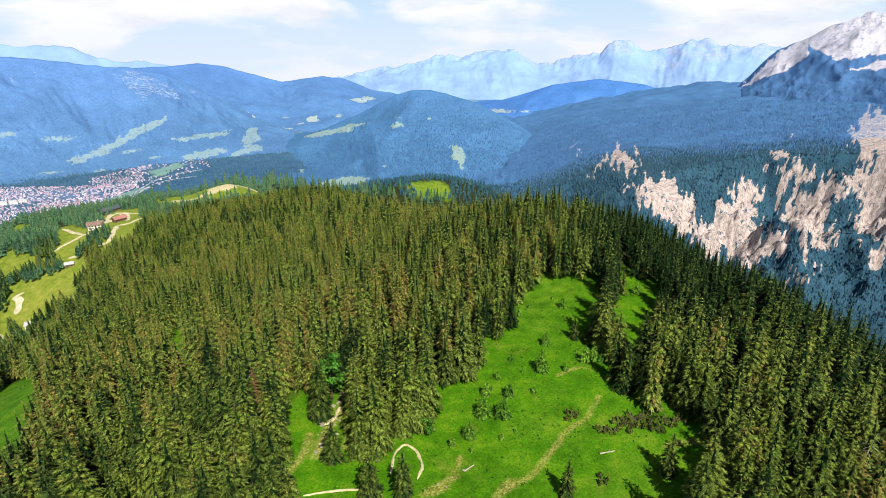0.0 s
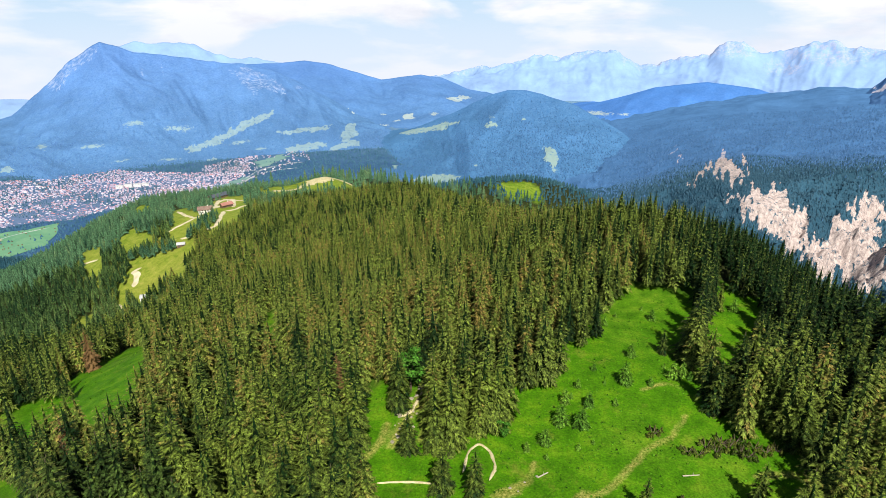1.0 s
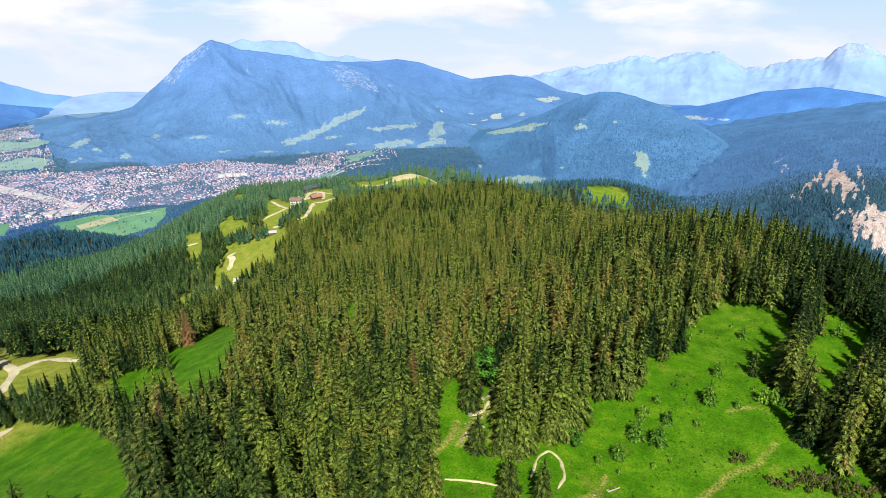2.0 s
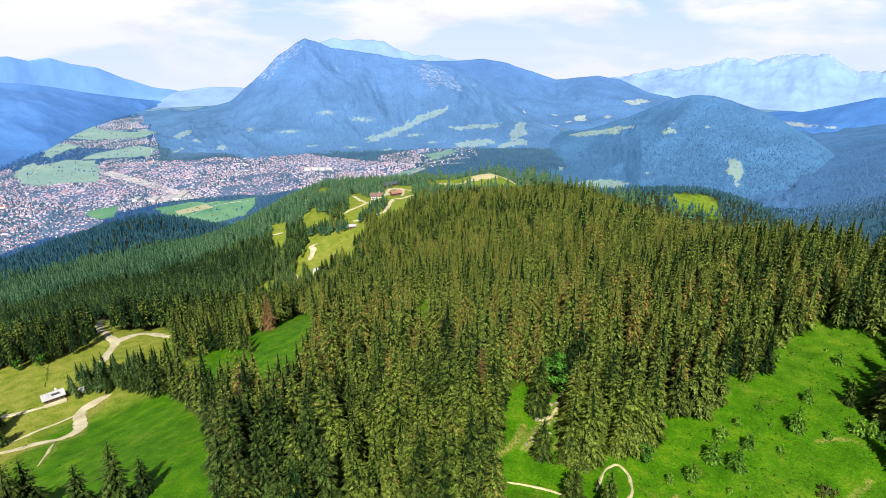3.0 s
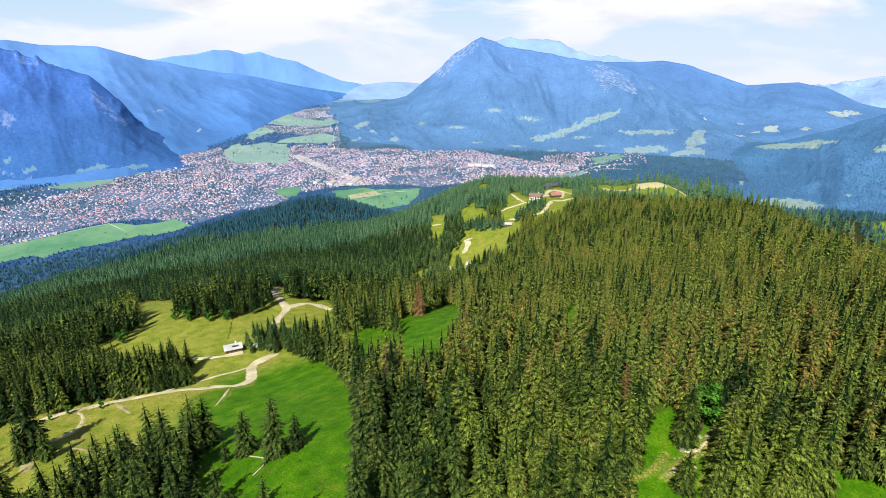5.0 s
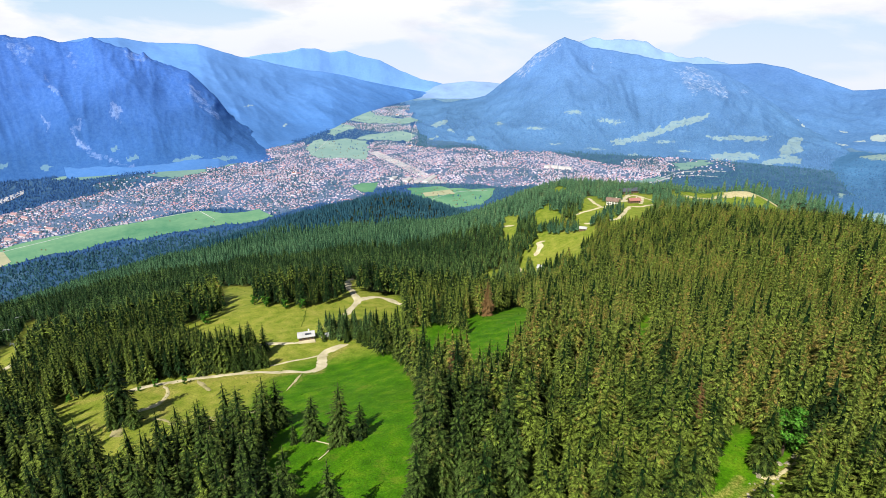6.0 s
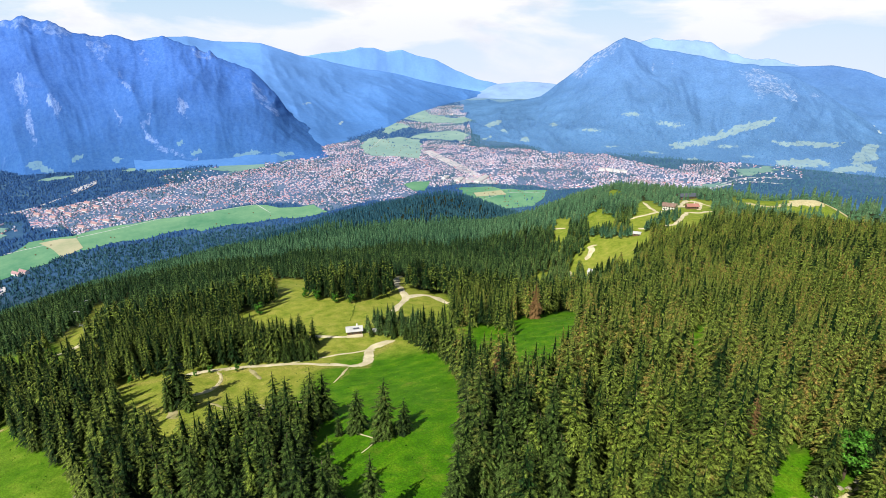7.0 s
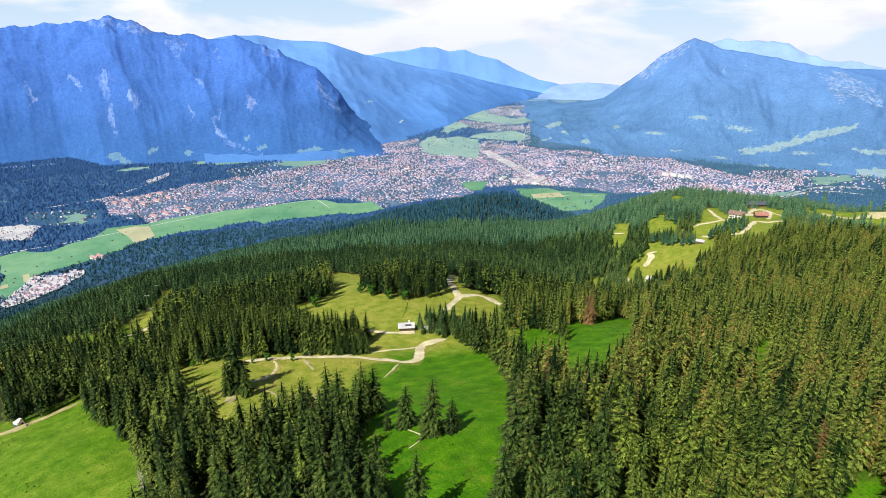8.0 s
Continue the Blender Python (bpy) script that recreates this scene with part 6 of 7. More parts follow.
BROWN = spruce("dead_spruce", 73, 0.15, 0.66, "dying spruce with rusty brown needles", two_scale("dry brown needles", (0.10, 0.055, 0.02), (0.20, 0.12, 0.05), 0.2, 1.5))
for (x, y), h in zip([(-204.5, 208.9), (-120.7, 109.1), (-53.7, 138.5)], (24, 22, 20)):
    plant(BROWN, x, y, h, 1.0, "", "dying spruces")

# young spruces and shrubs on the upper meadow
YOUNG = spruce("young_spruce", 74, 0.34, 0.6, "small young spruce in the bright green meadow", M_YOUNG, 0.0, 15, 10, 4)
for (x, y), h in zip([(48.9, 212.5), (32.2, 162.5), (47.6, 167.4), (57.1, 177.9), (17.5, 159.5), (11.7, 141.4), (17.4, 140.0), (7.1, 131.9), (28.2, 151.4), (39.9, 162.0), (16.2, 130.6), (23.2, 169.7), (34.6, 227.3), (29.8, 202.8), (81.1, 220.0), (26.0, 162.0), (2.3, 128.2), (36.4, 179.8), (13.2, 151.2), (20.2, 150.4), (15.2, 153.8), (35.0, 212.4), (51.0, 169.3), (52.8, 167.4), (46.5, 221.0), (46.1, 173.2), (20.3, 133.2), (7.6, 125.9)],
                      (4.5, 7, 5.5, 4, 3.2, 6, 6.5, 5, 2.6, 3, 2.2, 2.4, 5, 4, 5, 1.6, 3, 5, 5, 4.5, 2, 2.2, 5, 3, 2, 2, 1.6, 1.8)):
    plant(YOUNG, x, y, 1.15 * h, _rng.uniform(0.9, 1.25), "", "young meadow spruces")


def dwarf_pine(seed):
    """A low spreading pine shrub: bent stems with tufts of needles."""
    root = tagged(new("dwarf_pine"), "low brownish-green dwarf pine shrub on the meadow", "shrub")
    rng = np.random.RandomState(seed)
    bm = bmesh.new()
    V, F, T = [], [], []
    for k in range(9):
        a = rng.uniform(0, 6.28)
        tip = Vector((math.cos(a) * rng.uniform(0.2, 0.9), math.sin(a) * rng.uniform(0.2, 0.9), rng.uniform(0.5, 1.0)))
        rod(bm, (0, 0, -0.1), tip, 0.04, 0.015, 5)
        v, f, t = spruce_shape(120, seed * 10 + k, 0.5, 0.42, 0.3, 6)
        v = v * np.array([0.55, 0.55, 0.7]) + np.array([tip.x, tip.y, tip.z - 0.55])
        F.append(f + sum(len(q) for q in V))
        V.append(v)
        T.append(t)
    part("stems", bm, M_BARK, root)
    crown = tint_mesh("crown", (np.concatenate(V), np.concatenate(F), np.concatenate(T)), M_PINE)
    crown.parent = root
    return root


PINE = dwarf_pine(3)
for (x, y), h in zip([(45.2, 133.4), (50.3, 135.8), (52.6, 134.3), (56.2, 136.6), (58.8, 134.7), (62.8, 136.9), (65.4, 135.5), (58.4, 138.5), (60.0, 133.5), (37.1, 139.2), (40.2, 115.1), (68.3, 136.5), (55.0, 138.1), (47.8, 132.6)], (2.2, 2.6, 2.8, 3.0, 2.8, 2.6, 2.4, 2.6, 2.4, 2.6, 2.2, 2.2, 2.6, 2.0)):
    plant(PINE, x, y, h, _rng.uniform(0.9, 1.2), "", "dwarf pines")


def broadleaf(seed, leaves=1500):
    """A leafy tree one metre tall: forked trunk and an uneven crown of leaf clumps."""
    root = tagged(new("broadleaf_tree"), "fresh green broadleaf tree among dark spruces", "tree")
    rng = np.random.RandomState(seed)
    bm = bmesh.new()
    rod(bm, (0, 0, -0.03), (0.01, 0, 0.4), 0.022, 0.014, 7)
    hubs = []
    for k in range(16):
        a, e = rng.uniform(0, 6.28), rng.uniform(0.16, 0.9)
        hub = Vector((math.cos(a) * rng.uniform(0.05, 0.24), math.sin(a) * rng.uniform(0.05, 0.24), e))
        hubs.append(hub)
        rod(bm, (0.005, 0, 0.28 + 0.1 * rng.uniform()), hub, 0.009, 0.003, 5)
    part("trunk", bm, M_BARK, root)
    V, F, T = np.zeros((leaves, 4, 3)), [], np.zeros((leaves, 4))
    for i in range(leaves):
        h = np.array(hubs[rng.randint(len(hubs))])
        d = rng.normal(0, 1, 3)
        d /= np.linalg.norm(d)
        c = h + d * rng.uniform(0.04, 0.13) * np.array([1, 1, 0.8])
        s = rng.normal(0, 1, 3)
        s = np.cross(s, d)
        s /= np.linalg.norm(s)
        q = np.cross(d, s)
        w = rng.uniform(0.014, 0.03)
        V[i] = [c - s * w, c - q * w + d * 0.006, c + s * w, c + q * w - d * 0.01]
        T[i] = rng.normal(0, 0.2)
    i = np.arange(leaves)[:, None] * 4
    crown = tint_mesh("crown", (V.reshape(-1, 3), np.concatenate([i + np.array([0, 1, 2]), i + np.array([0, 2, 3])]), T.ravel()), M_LEAF)
    crown.parent = root
    return root


LEAFY = broadleaf(7)
for (x, y), h in zip([(-34.3, 149.0), (-37.6, 154.1), (-4.1, 133.0)], (16, 11, 6)):
    plant(LEAFY, x, y, h, 1.2, "", "broadleaf trees")
for (x, y), h in zip([(-302.5, 132.6), (-315.2, 126.3), (-329.0, 124.0), (-296.6, 141.6), (-317.9, 89.6), (-250.0, 44.6), (-250.5, 38.1), (-241.7, 54.8), (-267.9, 13.4)], (7, 8, 7, 7, 8, 4, 3, 4, 4)):
    plant(LEAFY, x, y, h, 1.3, "light green broadleaf tree at the forest edge", "broadleaf trees")

M_ROCK = two_scale("pale limestone", (0.20, 0.18, 0.12), (0.42, 0.38, 0.29), 0.5, 3.0, 0.95, 0.6, 0.1)


def boulder(seed):
    """A broken limestone block."""
    rng = np.random.RandomState(seed)
    bm = bmesh.new()
    bmesh.ops.create_icosphere(bm, subdivisions=2, radius=0.5)
    for v in bm.verts:
        n = noise.noise(v.co * 2.6 + Vector((seed * 3.1, 0, 0))) * 0.6 + noise.noise(v.co * 6 + Vector((0, seed, 0))) * 0.1
        v.co = v.co * (1 + n)
        v.co.z *= 0.75
    me = bpy.data.meshes.new("boulder")
    bm.to_mesh(me)
    bm.free()
    me.materials.append(M_ROCK)
    return tagged(new("boulder", me), "pale weathered limestone boulder on the steep grass", "rock")


ROCK = boulder(2)
for (x, y), h in zip([(-34.7, 136.1), (-33.5, 136.9), (-31.9, 139.3), (-33.2, 144.6), (-31.9, 146.8), (-31.6, 150.3), (-30.8, 153.3), (-30.7, 159.0), (-30.8, 164.4), (-31.9, 169.4), (-30.0, 131.9), (-34.4, 125.1), (-33.3, 127.2), (5.1, 119.0), (2.1, 116.4), (-1.5, 113.4), (0.6, 112.7), (-30.0, 137.5)], (1.6, 1.0, 1.0, 1.3, 1.1, 1.5, 1.7, 1.5, 1.8, 1.5, 1.0, 0.9, 1.0, 0.6, 0.5, 0.6, 0.5, 0.8)):
    plant(ROCK, x, y, h, _rng.uniform(0.9, 1.4), "", "limestone boulders")
# rubble in the eroded strip beside the trees
for x, y in [(-34.4, 125.1), (-34.0, 128.0), (-33.6, 130.6), (-34.4, 132.8), (-33.0, 133.2), (-32.5, 135.0), (-32.3, 137.8), (-31.3, 138.3), (-33.0, 139.9), (-31.4, 142.1), (-31.0, 143.8), (-32.4, 146.0), (-30.6, 146.1), (-30.1, 149.0), (-32.0, 151.7), (-30.4, 155.8), (-31.8, 158.1), (-30.1, 159.8), (-31.7, 162.9), (-30.6, 166.0), (-32.7, 168.3), (-32.5, 129.0), (-35.3, 132.0), (-31.4, 135.9)]:
    plant(ROCK, x, y, _rng.uniform(0.25, 0.8), _rng.uniform(0.9, 1.6), "", "limestone boulders")

M_DEADWOOD = two_scale("bleached dead wood", (0.30, 0.26, 0.19), (0.52, 0.46, 0.36), 0.6, 5.0, 0.9, 0.4, 0.03)


def log(x, y, length, turn):
    bm = bmesh.new()
    rod(bm, (-length / 2, 0, 0.12), (length / 2, 0, 0.16), 0.2, 0.13, 9)
    rod(bm, (length * 0.1, 0, 0.3), (length * 0.16, 0.5, 0.6), 0.08, 0.03, 5)
    me = bpy.data.meshes.new("log")
    bm.to_mesh(me)
    bm.free()
    me.materials.append(M_DEADWOOD)
    ob = tagged(new("log", me), "bleached fallen log lying in the grass", "log", "fallen logs")
    ob.matrix_basis = pose(x, y, spot(x, y), 0, 0, turn)
    return ob


for (x, y), L, turn in zip([(44.2, 125.1), (6.6, 119.5), (-34.3, 137.0)], (4.5, 3.5, 3.5), (12, 40, 20)):
    log(x, y, L, turn)


def snag(x, y, h):
    """A bare dead spruce with bleached branches."""
    root = tagged(new("dead_tree"), "bare bleached dead spruce with broken branches", "dead tree")
    bm = bmesh.new()
    rod(bm, (0, 0, -0.5), (0, 0, h * 0.6), 0.28, 0.16, 8)
    rod(bm, (0, 0, h * 0.6), (0.2, 0, h), 0.16, 0.03, 7)
    part("trunk", bm, M_DEADWOOD, root)
    bm = bmesh.new()
    r = random.Random(9)
    for k in range(42):
        z = h * r.uniform(0.3, 0.97)
        a, L = r.uniform(0, 6.28), (h - z) * 0.22 + r.uniform(0.5, 1.6)
        rod(bm, (0, 0, z), (math.cos(a) * L, math.sin(a) * L, z - 0.25 * L + r.uniform(-0.3, 0.5)), 0.06, 0.015, 4)
    part("branches", bm, M_DEADWOOD, root)
    root.matrix_basis = pose(x, y, spot(x, y), 4, 6, 30)
    return root


for (x, y), h in zip([(102.9, 113.8)] + [(-160.5, -11.8)], (17, 11)):
    tagged(snag(x, y, h), group="dead trees")


# ---- buildings ----
M_WOODWALL = two_scale("weathered brown timber", (0.10, 0.065, 0.04), (0.22, 0.15, 0.09), 0.5, 5.0, 0.9, 0.4, 0.03)
M_WHITEWALL = two_scale("white plaster", (0.70, 0.68, 0.64), (0.82, 0.80, 0.77), 0.3, 3.0, 0.9)
M_TINROOF = two_scale("pale sheet-metal roof", (0.38, 0.38, 0.38), (0.52, 0.52, 0.52), 0.3, 2.0, 0.5, spec=0.4)
M_DARKROOF = two_scale("dark slate-grey roof", (0.05, 0.06, 0.08), (0.10, 0.11, 0.14), 0.3, 3.0, 0.6, spec=0.4)
M_BROWNROOF = two_scale("brown shingle roof", (0.16, 0.10, 0.08), (0.28, 0.20, 0.16), 0.4, 4.0, 0.9, 0.4, 0.05)
# red tile dulled by painted haze
M_VALLEYROOF = two_scale("hazy red tile roof", (0.30, 0.19, 0.20), (0.40, 0.26, 0.27), 0.2, 2.0, 0.85)
M_REDROOF = two_scale("red tile roof", (0.30, 0.13, 0.10), (0.42, 0.21, 0.17), 0.2, 2.0, 0.85)
M_PANE, _pt, _pb = material("window glass", 0.08, 0.6)
_pb.inputs["Base Color"].default_value = (0.03, 0.04, 0.05, 1)


def gable_roof(w, d, h, rise, over, thick):
    """Two pitched slabs that meet at the ridge, with eaves."""
    bm = bmesh.new()
    hw, hd = w / 2 + over, d / 2 + over
    drop = rise * over / (d / 2)
    top = [(-hd, h - drop), (0, h + rise), (hd, h - drop)]
    ring = [(y, z + thick) for y, z in top] + [(y, z) for y, z in reversed(top)]
    ends = [[bm.verts.new((x, y, z)) for y, z in ring] for x in (-hw, hw)]
    n = len(ring)
    for i in range(n):
        bm.faces.new((ends[0][i], ends[0][(i + 1) % n], ends[1][(i + 1) % n], ends[1][i]))
    bm.faces.new(ends[0][::-1])
    bm.faces.new(ends[1])
    bmesh.ops.recalc_face_normals(bm, faces=bm.faces[:])
    return bm


def house(name, x, y, turn, w, d, h, rise, wall, roof, label, category="house", over=0.7, windows=4, storeys=1, chimney=True, sink=1.5):
    """A gabled building: wall, roof, door, windows with panes, chimney."""
    root = tagged(new(name), label, category)
    bm = boxed(0, 0, (h - sink) / 2, w, d, h + sink)
    # gable ends
    for s in (-1, 1):
        v = [bm.verts.new((s * w / 2, a, b)) for a, b in ((-d / 2, h), (d / 2, h), (0, h + rise))]
        v2 = [bm.verts.new((s * (w / 2 - 0.3), a, b)) for a, b in ((-d / 2, h), (d / 2, h), (0, h + rise))]
        bm.faces.new(v)
        bm.faces.new(v2[::-1])
        for i in range(3):
            bm.faces.new((v[i], v2[i], v2[(i + 1) % 3], v[(i + 1) % 3]))
    bmesh.ops.recalc_face_normals(bm, faces=bm.faces[:])
    part("wall", bm, wall, root)
    part("roof", gable_roof(w, d, h, rise, over, 0.25), roof, root)
    for side in (-1, 1):
        for st in range(storeys):
            for k in range(windows):
                px = (k + 0.5) / windows * w - w / 2
                pz = h * (st + 0.55) / storeys
                ww = min(1.1, w / windows * 0.45)
                win = part("window", boxed(px, side * (d / 2 + 0.03), pz, ww + 0.25, 0.1, 1.35), M_WOODWALL if wall is M_WHITEWALL else M_BROWNROOF, root)
                part("pane", boxed(px, side * (d / 2 + 0.09), pz, ww, 0.06, 1.1), M_PANE, win, "dark window glass")
    part("door", boxed(w / 2 + 0.04, 0, 1.05, 0.1, 1.1, 2.1), M_BROWNROOF, root, "brown wooden door")
    if chimney:
        part("chimney", boxed(w * 0.2, d * 0.12, h + rise * 0.9 + 0.3, 0.8, 0.8, 1.8, 0.05), M_WHITEWALL, root)
    root.matrix_basis = pose(x, y, spot(x, y), 0, 0, turn)
    return root


((hx, hy), (sx_, sy_), (lx, ly), (rx_, ry_), (bx_, by_), (ax_, ay_), (mx_, my_)) = [(-251.2, 120.0), (-305.0, 380.9), (-390.5, 650.8), (-355.9, 561.8), (-337.7, 575.2), (-521.1, 21.9), (-325.6, 465.4)]
hut = house("mountain_hut", hx, hy, 66, 7.8, 5.0, 2.6, 1.3, M_WOODWALL, M_TINROOF, "timber mountain hut with a pale metal roof on the pasture", "hut", windows=4)
part("terrace", boxed(0, -4.0, 0.0, 8.6, 2.8, 0.8), M_GRAVEL, hut, "pale stone terrace")
part("roof_panel", boxed(1.0, -1.5, 3.56, 3.2, 1.5, 0.16, 0.0), M_DARKROOF, hut, "dark panel on the roof")
house("shed", hx + 6, hy + 8, 66, 4, 3, 1.8, 1.0, M_WOODWALL, M_TINROOF, "small timber shed beside the hut", "shed", 0.4, 1, 1, False)
house("barn", sx_, sy_, 20, 10, 6, 3.0, 1.7, M_WHITEWALL, M_TINROOF, "white barn with a pale metal roof by the ski slope", "barn", 0.5, 4, 1, False)
house("mountain_station", lx, ly, 62, 24, 10, 5, 2.2, M_WOODWALL, M_DARKROOF, "long cable car station with a dark grey roof", "station", 1.0, 8, 2, False)
house("mountain_lodge", rx_, ry_, 30, 14, 9, 4.5, 2.4, M_WHITEWALL, M_BROWNROOF, "white lodge with a brown shingle roof", "lodge", 1.0, 5, 2)
house("mountain_lodge", bx_, by_, 55, 12, 7, 3.5, 2.0, M_WOODWALL, M_REDROOF, "timber lodge with a reddish roof in a gravel yard", "lodge", 0.9, 5, 1)
house("lift_station", ax_, ay_, 80, 4.5, 4, 5, 3.5, M_WHITEWALL, M_TINROOF, "tall white lift station at the forest edge", "station", 0.3, 1, 1, False)
house("shed", mx_, my_, 30, 7, 5, 2.5, 1.4, M_WOODWALL, M_TINROOF, "small shed below the lodge", "shed", 0.4, 2, 1, False)


M_STEEL = two_scale("grey galvanised steel", (0.16, 0.17, 0.18), (0.26, 0.27, 0.28), 0.5, 4.0, 0.5, spec=0.5)


def pylon(x, y, h, turn):
    """A lift pylon: post, cross arm, roller sets."""
    root = tagged(new("lift_pylon"), "grey steel ski lift pylon on the slope", "pylon", "lift pylons")
    bm = bmesh.new()
    rod(bm, (0, 0, -1), (0, 0, h), 0.45, 0.28, 10)
    part("post", bm, M_STEEL, root)
    part("cross_arm", boxed(0, 0, h, 4.0, 0.35, 0.4, 0.05), M_STEEL, root)
    for s in (-1, 1):
        part("roller_set", boxed(s * 1.9, 0, h - 0.4, 0.3, 2.4, 0.4, 0.05), M_DARKROOF, root)
    root.matrix_basis = pose(x, y, spot(x, y), 0, 0, turn)
    return root


for (x, y), h in zip([(-457.2, -0.2), (-493.1, 8.9), (-389.4, 1.2)], (11, 11, 11)):
    pylon(x, y, h, 65)


def excavator(x, y, turn):
    root = tagged(new("excavator"), "white and grey excavator on the earth track", "excavator")
    for s in (-1, 1):
        part("track", boxed(0, s * 1.1, 0.45, 3.6, 0.55, 0.9, 0.2), M_DARKROOF, root, "dark steel crawler track")
    part("body", boxed(-0.4, 0, 1.5, 2.8, 2.4, 1.1, 0.15), M_WHITEWALL, root)
    cab = part("cab", boxed(0.6, 0.6, 2.5, 1.4, 1.1, 1.4, 0.12), M_WHITEWALL, root)
    part("pane", boxed(1.28, 0.6, 2.65, 0.08, 0.9, 0.8), M_PANE, cab, "dark cab window")
    bm = bmesh.new()
    rod(bm, (0.8, -0.3, 1.6), (3.2, -0.3, 4.0), 0.25, 0.2, 6)
    part("boom", bm, M_BROWNROOF, root)
    bm = bmesh.new()
    rod(bm, (3.2, -0.3, 4.0), (5.8, -0.3, 2.2), 0.2, 0.15, 6)
    part("arm", bm, M_BROWNROOF, root)
    part("bucket", boxed(5.9, -0.3, 1.6, 0.9, 1.1, 1.0, 0.2), M_DARKROOF, root)
    root.matrix_basis = pose(x, y, spot(x, y) + 0.3, 0, 0, turn)
    return root


((ex, ey), (dx1, dy1), (dx2, dy2)) = [(-264.6, -57.7), (-179.7, -10.3), (-160.9, -13.0)]
excavator(ex, ey, 40)


def fence(a, b, posts):
    """A rough timber fence: each post and rail its own piece."""
    root = tagged(new("fence"), "pale weathered timber fence beside the trees", "fence")
    pm = None
    pts = [(a[0] + (b[0] - a[0]) * k / (posts - 1), a[1] + (b[1] - a[1]) * k / (posts - 1)) for k in range(posts)]
    for k, (x, y) in enumerate(pts):
        bm = bmesh.new()
        rod(bm, (x, y, spot(x, y) - 0.4), (x + 0.1, y, spot(x, y) + 1.9), 0.11, 0.09, 6)
        part("post", bm, M_DEADWOOD, root)
        if k:
            for z in (0.5, 1.0, 1.5):
                bm = bmesh.new()
                u, v = pts[k - 1], (x, y)
                rod(bm, (u[0], u[1], spot(*u) + z), (v[0], v[1], spot(*v) + z + 0.1), 0.06, 0.06, 5)
                part("rail", bm, M_DEADWOOD, root)
    return root


fence((dx1, dy1), (dx2, dy2), 12)

# larger buildings in the valley
M_VALLEYWALL = two_scale("pale town wall", (0.66, 0.64, 0.64), (0.80, 0.78, 0.76), 0.05, 0.4, 0.9)
for (x, y), turn, w, d, h in zip([(-1419, 1753), (-1398, 1771), (-1373, 1783), (-1354, 1800)], (20, 20, 20, 20), (24, 24, 24, 22), (10, 10, 10, 10), (12, 13, 12, 11)):
    tagged(house("hotel_block", x, y, turn, w, d, h, 2, M_VALLEYWALL, M_TINROOF, "large white hotel block in the valley town", "hotel", 0.3, 5, 3, False, 2), group="hotel blocks")
for (x, y), turn, w, d in zip([(-1592, 1302), (-1634, 1232), (-1685, 1206)], (118, 118, 118), (85, 40, 30), (22, 20, 16)):
    tagged(house("hall", x, y, turn, w, d, 8, 3, M_VALLEYWALL, M_TINROOF, "long pale-roofed hall beside the railway", "hall", 0.5, 8, 1, False, 2), group="railway halls")
for (x, y), turn in zip([(-2063, -33), (-2072, -1), (-2081, 33), (-2090, 67), (-2107, 103), (-2043, 123), (-2021, 87), (-2011, 45), (-2001, 4), (-1858, 64), (-1869, 97), (-1876, 129), (-1882, 162), (-1589, -82), (-1585, -96)], (30,) * 15):
    tagged(house("barracks", x, y, turn, 26, 10, 6, 4, M_VALLEYWALL, M_VALLEYROOF, "long red-roofed block at the edge of town", "building", 0.4, 6, 2, False, 2), group="red-roofed blocks")


def church(x, y):
    root = tagged(new("church"), "white church with a pointed spire in the town", "church")
    part("nave", boxed(0, 0, 5, 22, 10, 12), M_VALLEYWALL, root)
    part("roof", gable_roof(22, 10, 11, 6, 0.4, 0.3), M_REDROOF, root)
    part("tower", boxed(13, 0, 12, 6, 6, 26), M_VALLEYWALL, root)
    bm = bmesh.new()
    bmesh.ops.create_cone(bm, cap_ends=True, segments=8, radius1=3.8, radius2=0.05, depth=16, matrix=Matrix.Translation((13, 0, 33)))
    part("spire", bm, M_DARKROOF, root)
    root.matrix_basis = pose(x, y, spot(x, y), 0, 0, 35) @ Matrix.Diagonal((0.6, 0.6, 0.6, 1))
    return root


for x, y in [(-2084, 1592), (-2838, 2077), (-1997, 970)]:
    tagged(church(x, y), group="churches")


def field_barns():
    """Little hay barns dotted over the valley fields, joined into one."""
    rng = random.Random(12)
    bm = bmesh.new()
    n = 0
    for poly in FIELDS[:4]:
        xs, ys = [p[0] for p in poly], [p[1] for p in poly]
        for _ in range(70):
            x, y = rng.uniform(min(xs), max(xs)), rng.uniform(min(ys), max(ys))
            if not inside(poly, np.array([x]), np.array([y]))[0]:
                continue
            z, a = spot(x, y), rng.uniform(0, 3)
            box(bm, x, y, z + 2.0, 2.6, 2.0, 2.2, a)
            vs = box(bm, x, y, z + 3.5, 3.0, 2.4, 0.8, a)
            for v in sorted(vs, key=lambda q: -q.co.z)[:4]:
                v.co.x, v.co.y = x + (v.co.x - x) * 0.35, y + (v.co.y - y) * 0.35
    me = bpy.data.meshes.new("field_barns")
    bm.to_mesh(me)
    bm.free()
    me.materials.append(M_WOODWALL)
    return tagged(new("field_barns", me), "small brown hay barns dotted over the fields", "barns", kind="stuff")


field_barns()


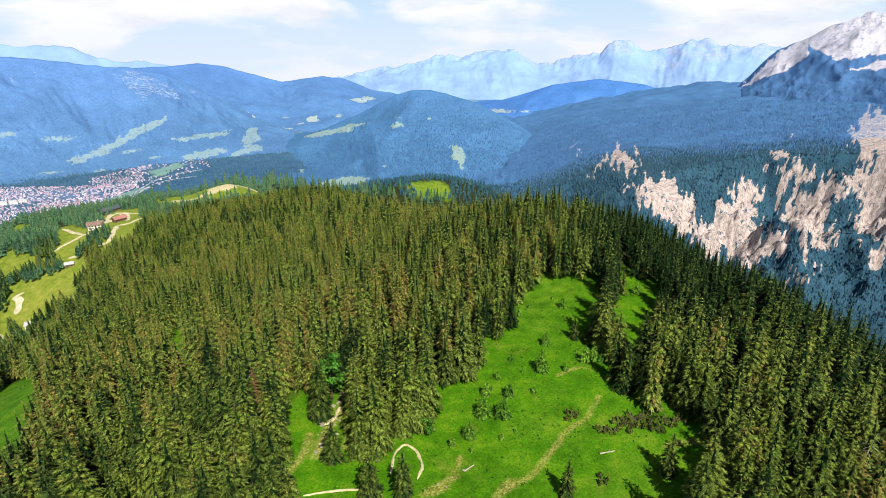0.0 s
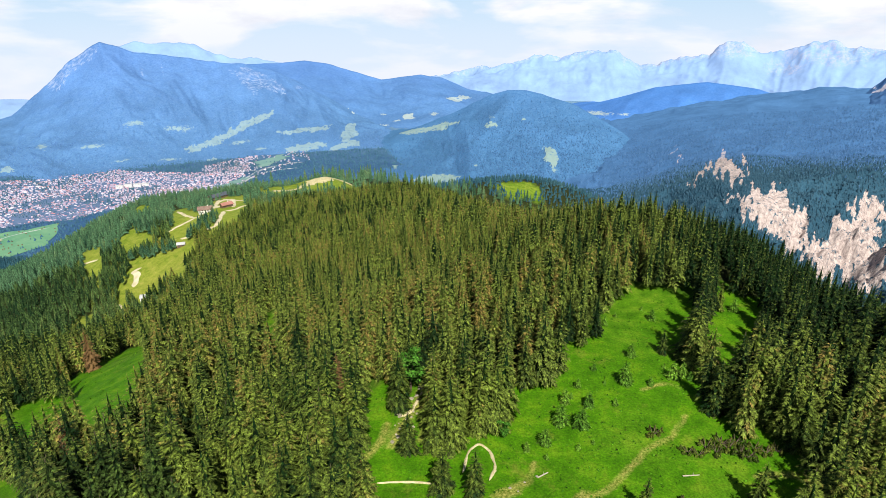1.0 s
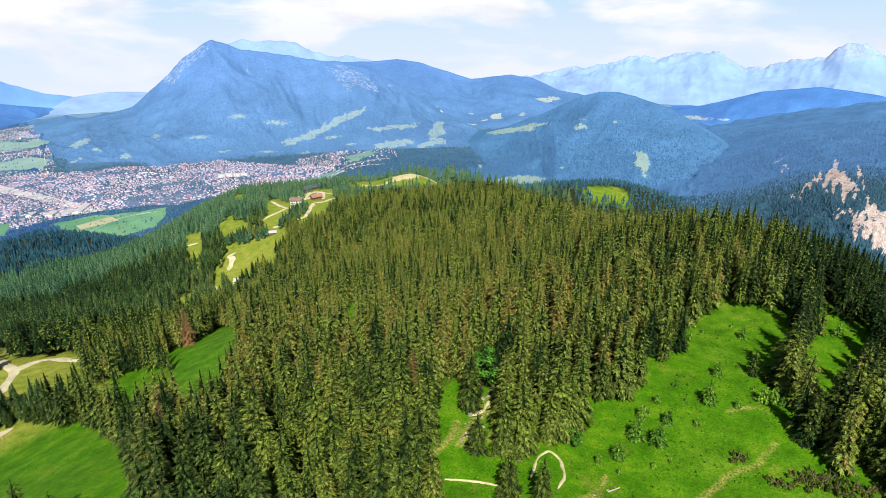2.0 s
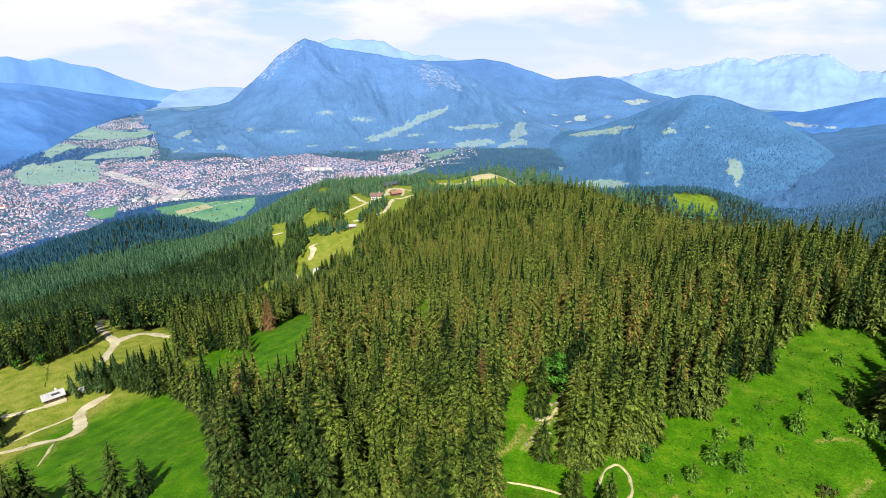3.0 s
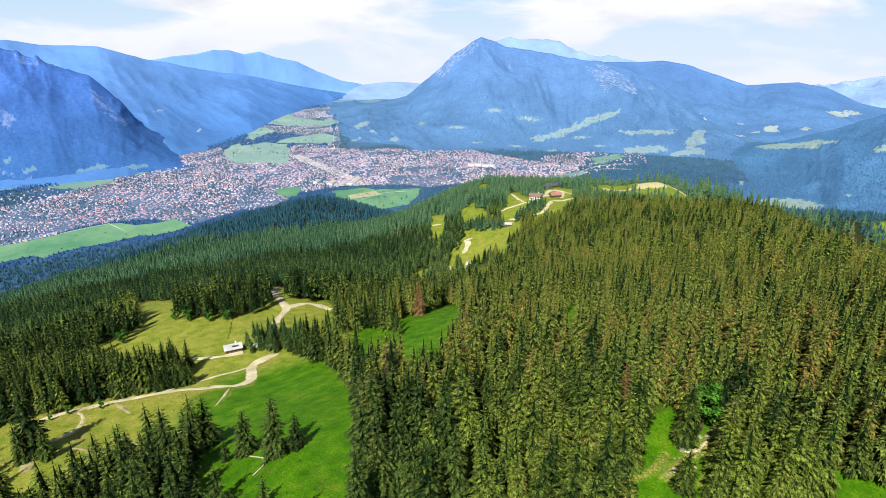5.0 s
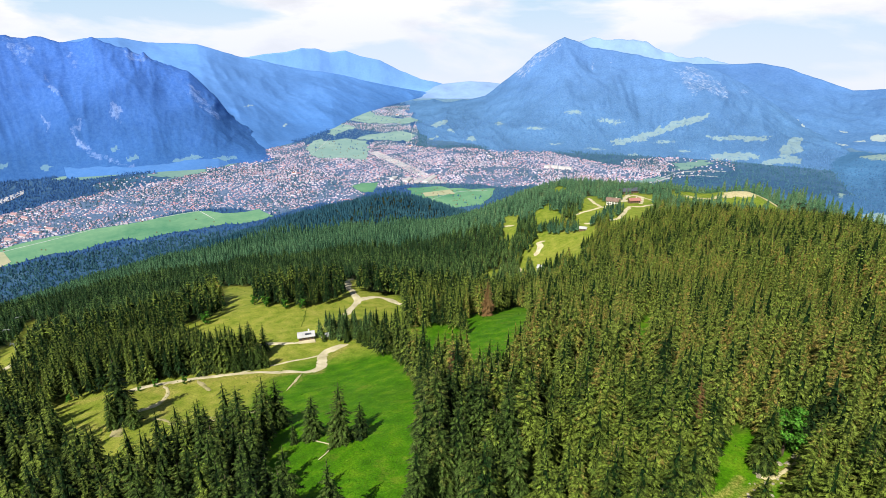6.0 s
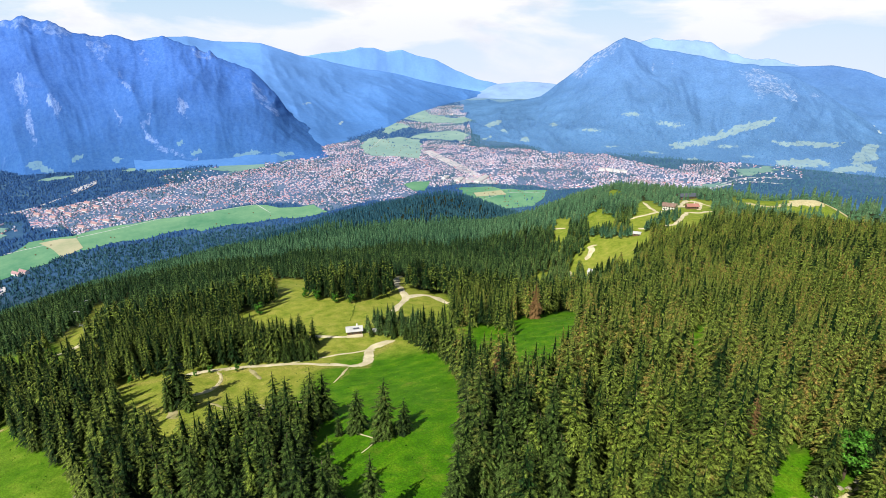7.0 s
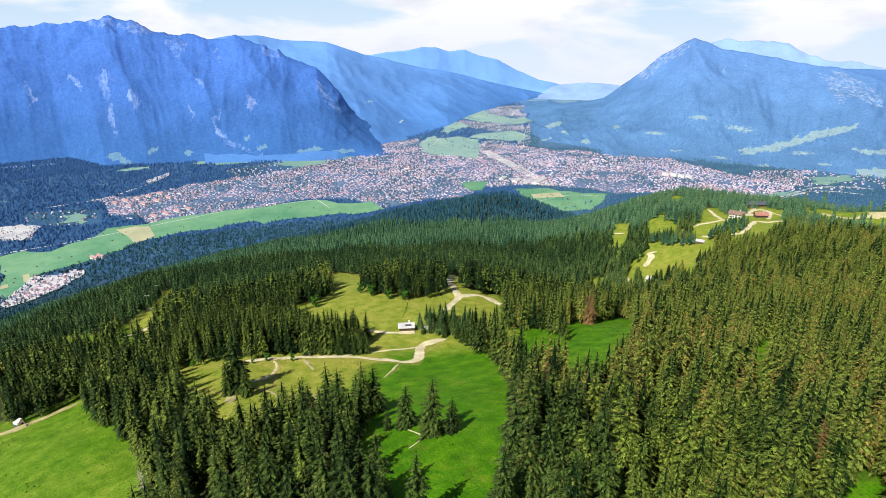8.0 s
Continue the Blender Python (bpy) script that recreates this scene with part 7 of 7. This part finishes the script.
def valley_woods():
    """Loose woodland over the rest of the valley floor and the feet of the mountains."""
    rng = np.random.RandomState(52)
    n = 75000
    r, a = np.sqrt(rng.uniform(1650 ** 2, 2650 ** 2, n)), -104 + 110 * rng.beta(1.0, 1.6, n)
    r[:21000], a[:21000] = rng.uniform(950, 1650, 21000), rng.uniform(-104, -58, 21000)
    x, y = polar(a, r)
    for r0, r1, a0, a1, more in ((2600, 2960, -104, -88, 9000), (2450, 4050, -64, -51, 16000)):
        ex, ey = polar(rng.uniform(a0, a1, more), rng.uniform(r0, r1, more))
        x, y = np.concatenate([x, ex]), np.concatenate([y, ey])
    z = height(x, y)
    keep = z < VALLEY + 8
    for poly in FIELDS + TOWN:
        keep &= ~inside(poly, x, y)
    # hedges and copses in the upper valley
    fx, fy = rng.uniform(-3150, -700, 15000), rng.uniform(1000, 2400, 15000)
    hedge = (np.abs(waves(fx, fy, 190, 55)) < 0.05) & (height(fx, fy) < VALLEY + 8)
    hedge &= np.logical_or.reduce([inside(p, fx, fy) for p in FIELDS])
    x, y, z = np.concatenate([x[keep], fx[hedge]]), np.concatenate([y[keep], fy[hedge]]), np.concatenate([z[keep], height(fx, fy)[hedge]])
    n = len(x)
    h, fat, tint, near = rng.uniform(5, 9, n), rng.uniform(1.5, 2.8, n), rng.uniform(0, 1, n), np.hypot(x, y) < 1650
    planted("valley_woods", TINY, x[near], y[near], z[near], h[near], fat[near], tint[near], M_NEEDLE_VALE, "haze-blue woods at the foot of the slope", "trees", seed=55)
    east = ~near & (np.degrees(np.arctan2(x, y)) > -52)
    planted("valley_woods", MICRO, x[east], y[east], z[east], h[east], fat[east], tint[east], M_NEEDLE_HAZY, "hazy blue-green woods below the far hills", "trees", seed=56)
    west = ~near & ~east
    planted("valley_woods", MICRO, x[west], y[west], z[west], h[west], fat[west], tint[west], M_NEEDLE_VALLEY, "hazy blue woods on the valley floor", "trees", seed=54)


valley_woods()


HUT_COPSE = [(-247.5, 124.3), (-234.0, 134.7), (-225.0, 143.8), (-237.3, 154.1), (-252.2, 151.2), (-255.7, 134.7)]


def copses():
    """Clumps of spruce between the pastures of the mountain station."""
    rng = np.random.RandomState(58)
    xs, ys = [], []
    for poly, n in (([(-378.2, 455.5), (-349.4, 450.3), (-333.5, 453.6), (-324.2, 461.5), (-334.2, 471.6), (-376.2, 464.8)], 45), ([(-325.9, 476.1), (-304.8, 469.8), (-314.6, 510.9), (-329.9, 543.7), (-338.6, 536.0), (-331.3, 496.7)], 45), ([(-402.3, 508.0), (-377.7, 508.0), (-364.1, 517.8), (-394.6, 556.2), (-420.9, 554.3), (-430.7, 532.7)], 60)):
        p = np.array(poly)
        x, y = rng.uniform(p[:, 0].min(), p[:, 0].max(), n * 5), rng.uniform(p[:, 1].min(), p[:, 1].max(), n * 5)
        k = inside(poly, x, y)
        xs.append(x[k][:n])
        ys.append(y[k][:n])
    x, y = np.concatenate(xs), np.concatenate(ys)
    n = len(x)
    hx_, hy_ = np.array(HUT_COPSE).T
    ax, ay = rng.uniform(hx_.min(), hx_.max(), 400), rng.uniform(hy_.min(), hy_.max(), 400)
    k = inside(HUT_COPSE, ax, ay)
    ax, ay = ax[k][:42], ay[k][:42]
    m = len(ax)
    planted("forest_copse", MID, ax, ay, height(ax, ay), rng.uniform(9, 14, m), rng.uniform(1.0, 1.3, m), rng.uniform(0.2, 0.8, m), M_NEEDLE_MID, "dark green spruce clump beside the hut", "trees", seed=60)
    return planted("forest_copse", HIGH, x, y, height(x, y), rng.uniform(8, 13, n), rng.uniform(1.0, 1.3, n), rng.uniform(0.2, 0.8, n), M_NEEDLE_FAR, "dark green spruce clumps between the station pastures", "trees", seed=59)


copses()


def tufts():
    """Tufts of taller herbs that roughen the near meadows."""
    rng = np.random.RandomState(62)
    X, Y = [], []
    for poly, n in ((CLEARINGS[0], 1500), (CLEARINGS[2], 200), (CLEARINGS[6], 900), (CLEARINGS[7], 500), (CLEARINGS[4], 200)):
        p = np.array(poly)
        x, y = rng.uniform(p[:, 0].min(), p[:, 0].max(), n * 2), rng.uniform(p[:, 1].min(), p[:, 1].max(), n * 2)
        k = inside(poly, x, y) & (waves(x, y, 38, 63) > -0.15)
        X.append(x[k][:n])
        Y.append(y[k][:n])
    x, y = np.concatenate(X), np.concatenate(Y)
    n = len(x)
    shape = [spruce_shape(16, s, 0.8, 0.8, 0.35, 3, 0.88, 0.04, 0.2, 0.0) for s in (91, 92)]
    return planted("meadow_herbs", shape, x, y, height(x, y), rng.uniform(0.2, 0.8, n), rng.uniform(0.8, 1.4, n), rng.uniform(0.2, 0.9, n), M_HERB, "tufts of tall green herbs in the meadows", "herbs", seed=64)


M_HERB = needle_material("meadow herbs", (0.03, 0.11, 0.004), (0.06, 0.18, 0.006), (0.14, 0.22, 0.02))
tufts()
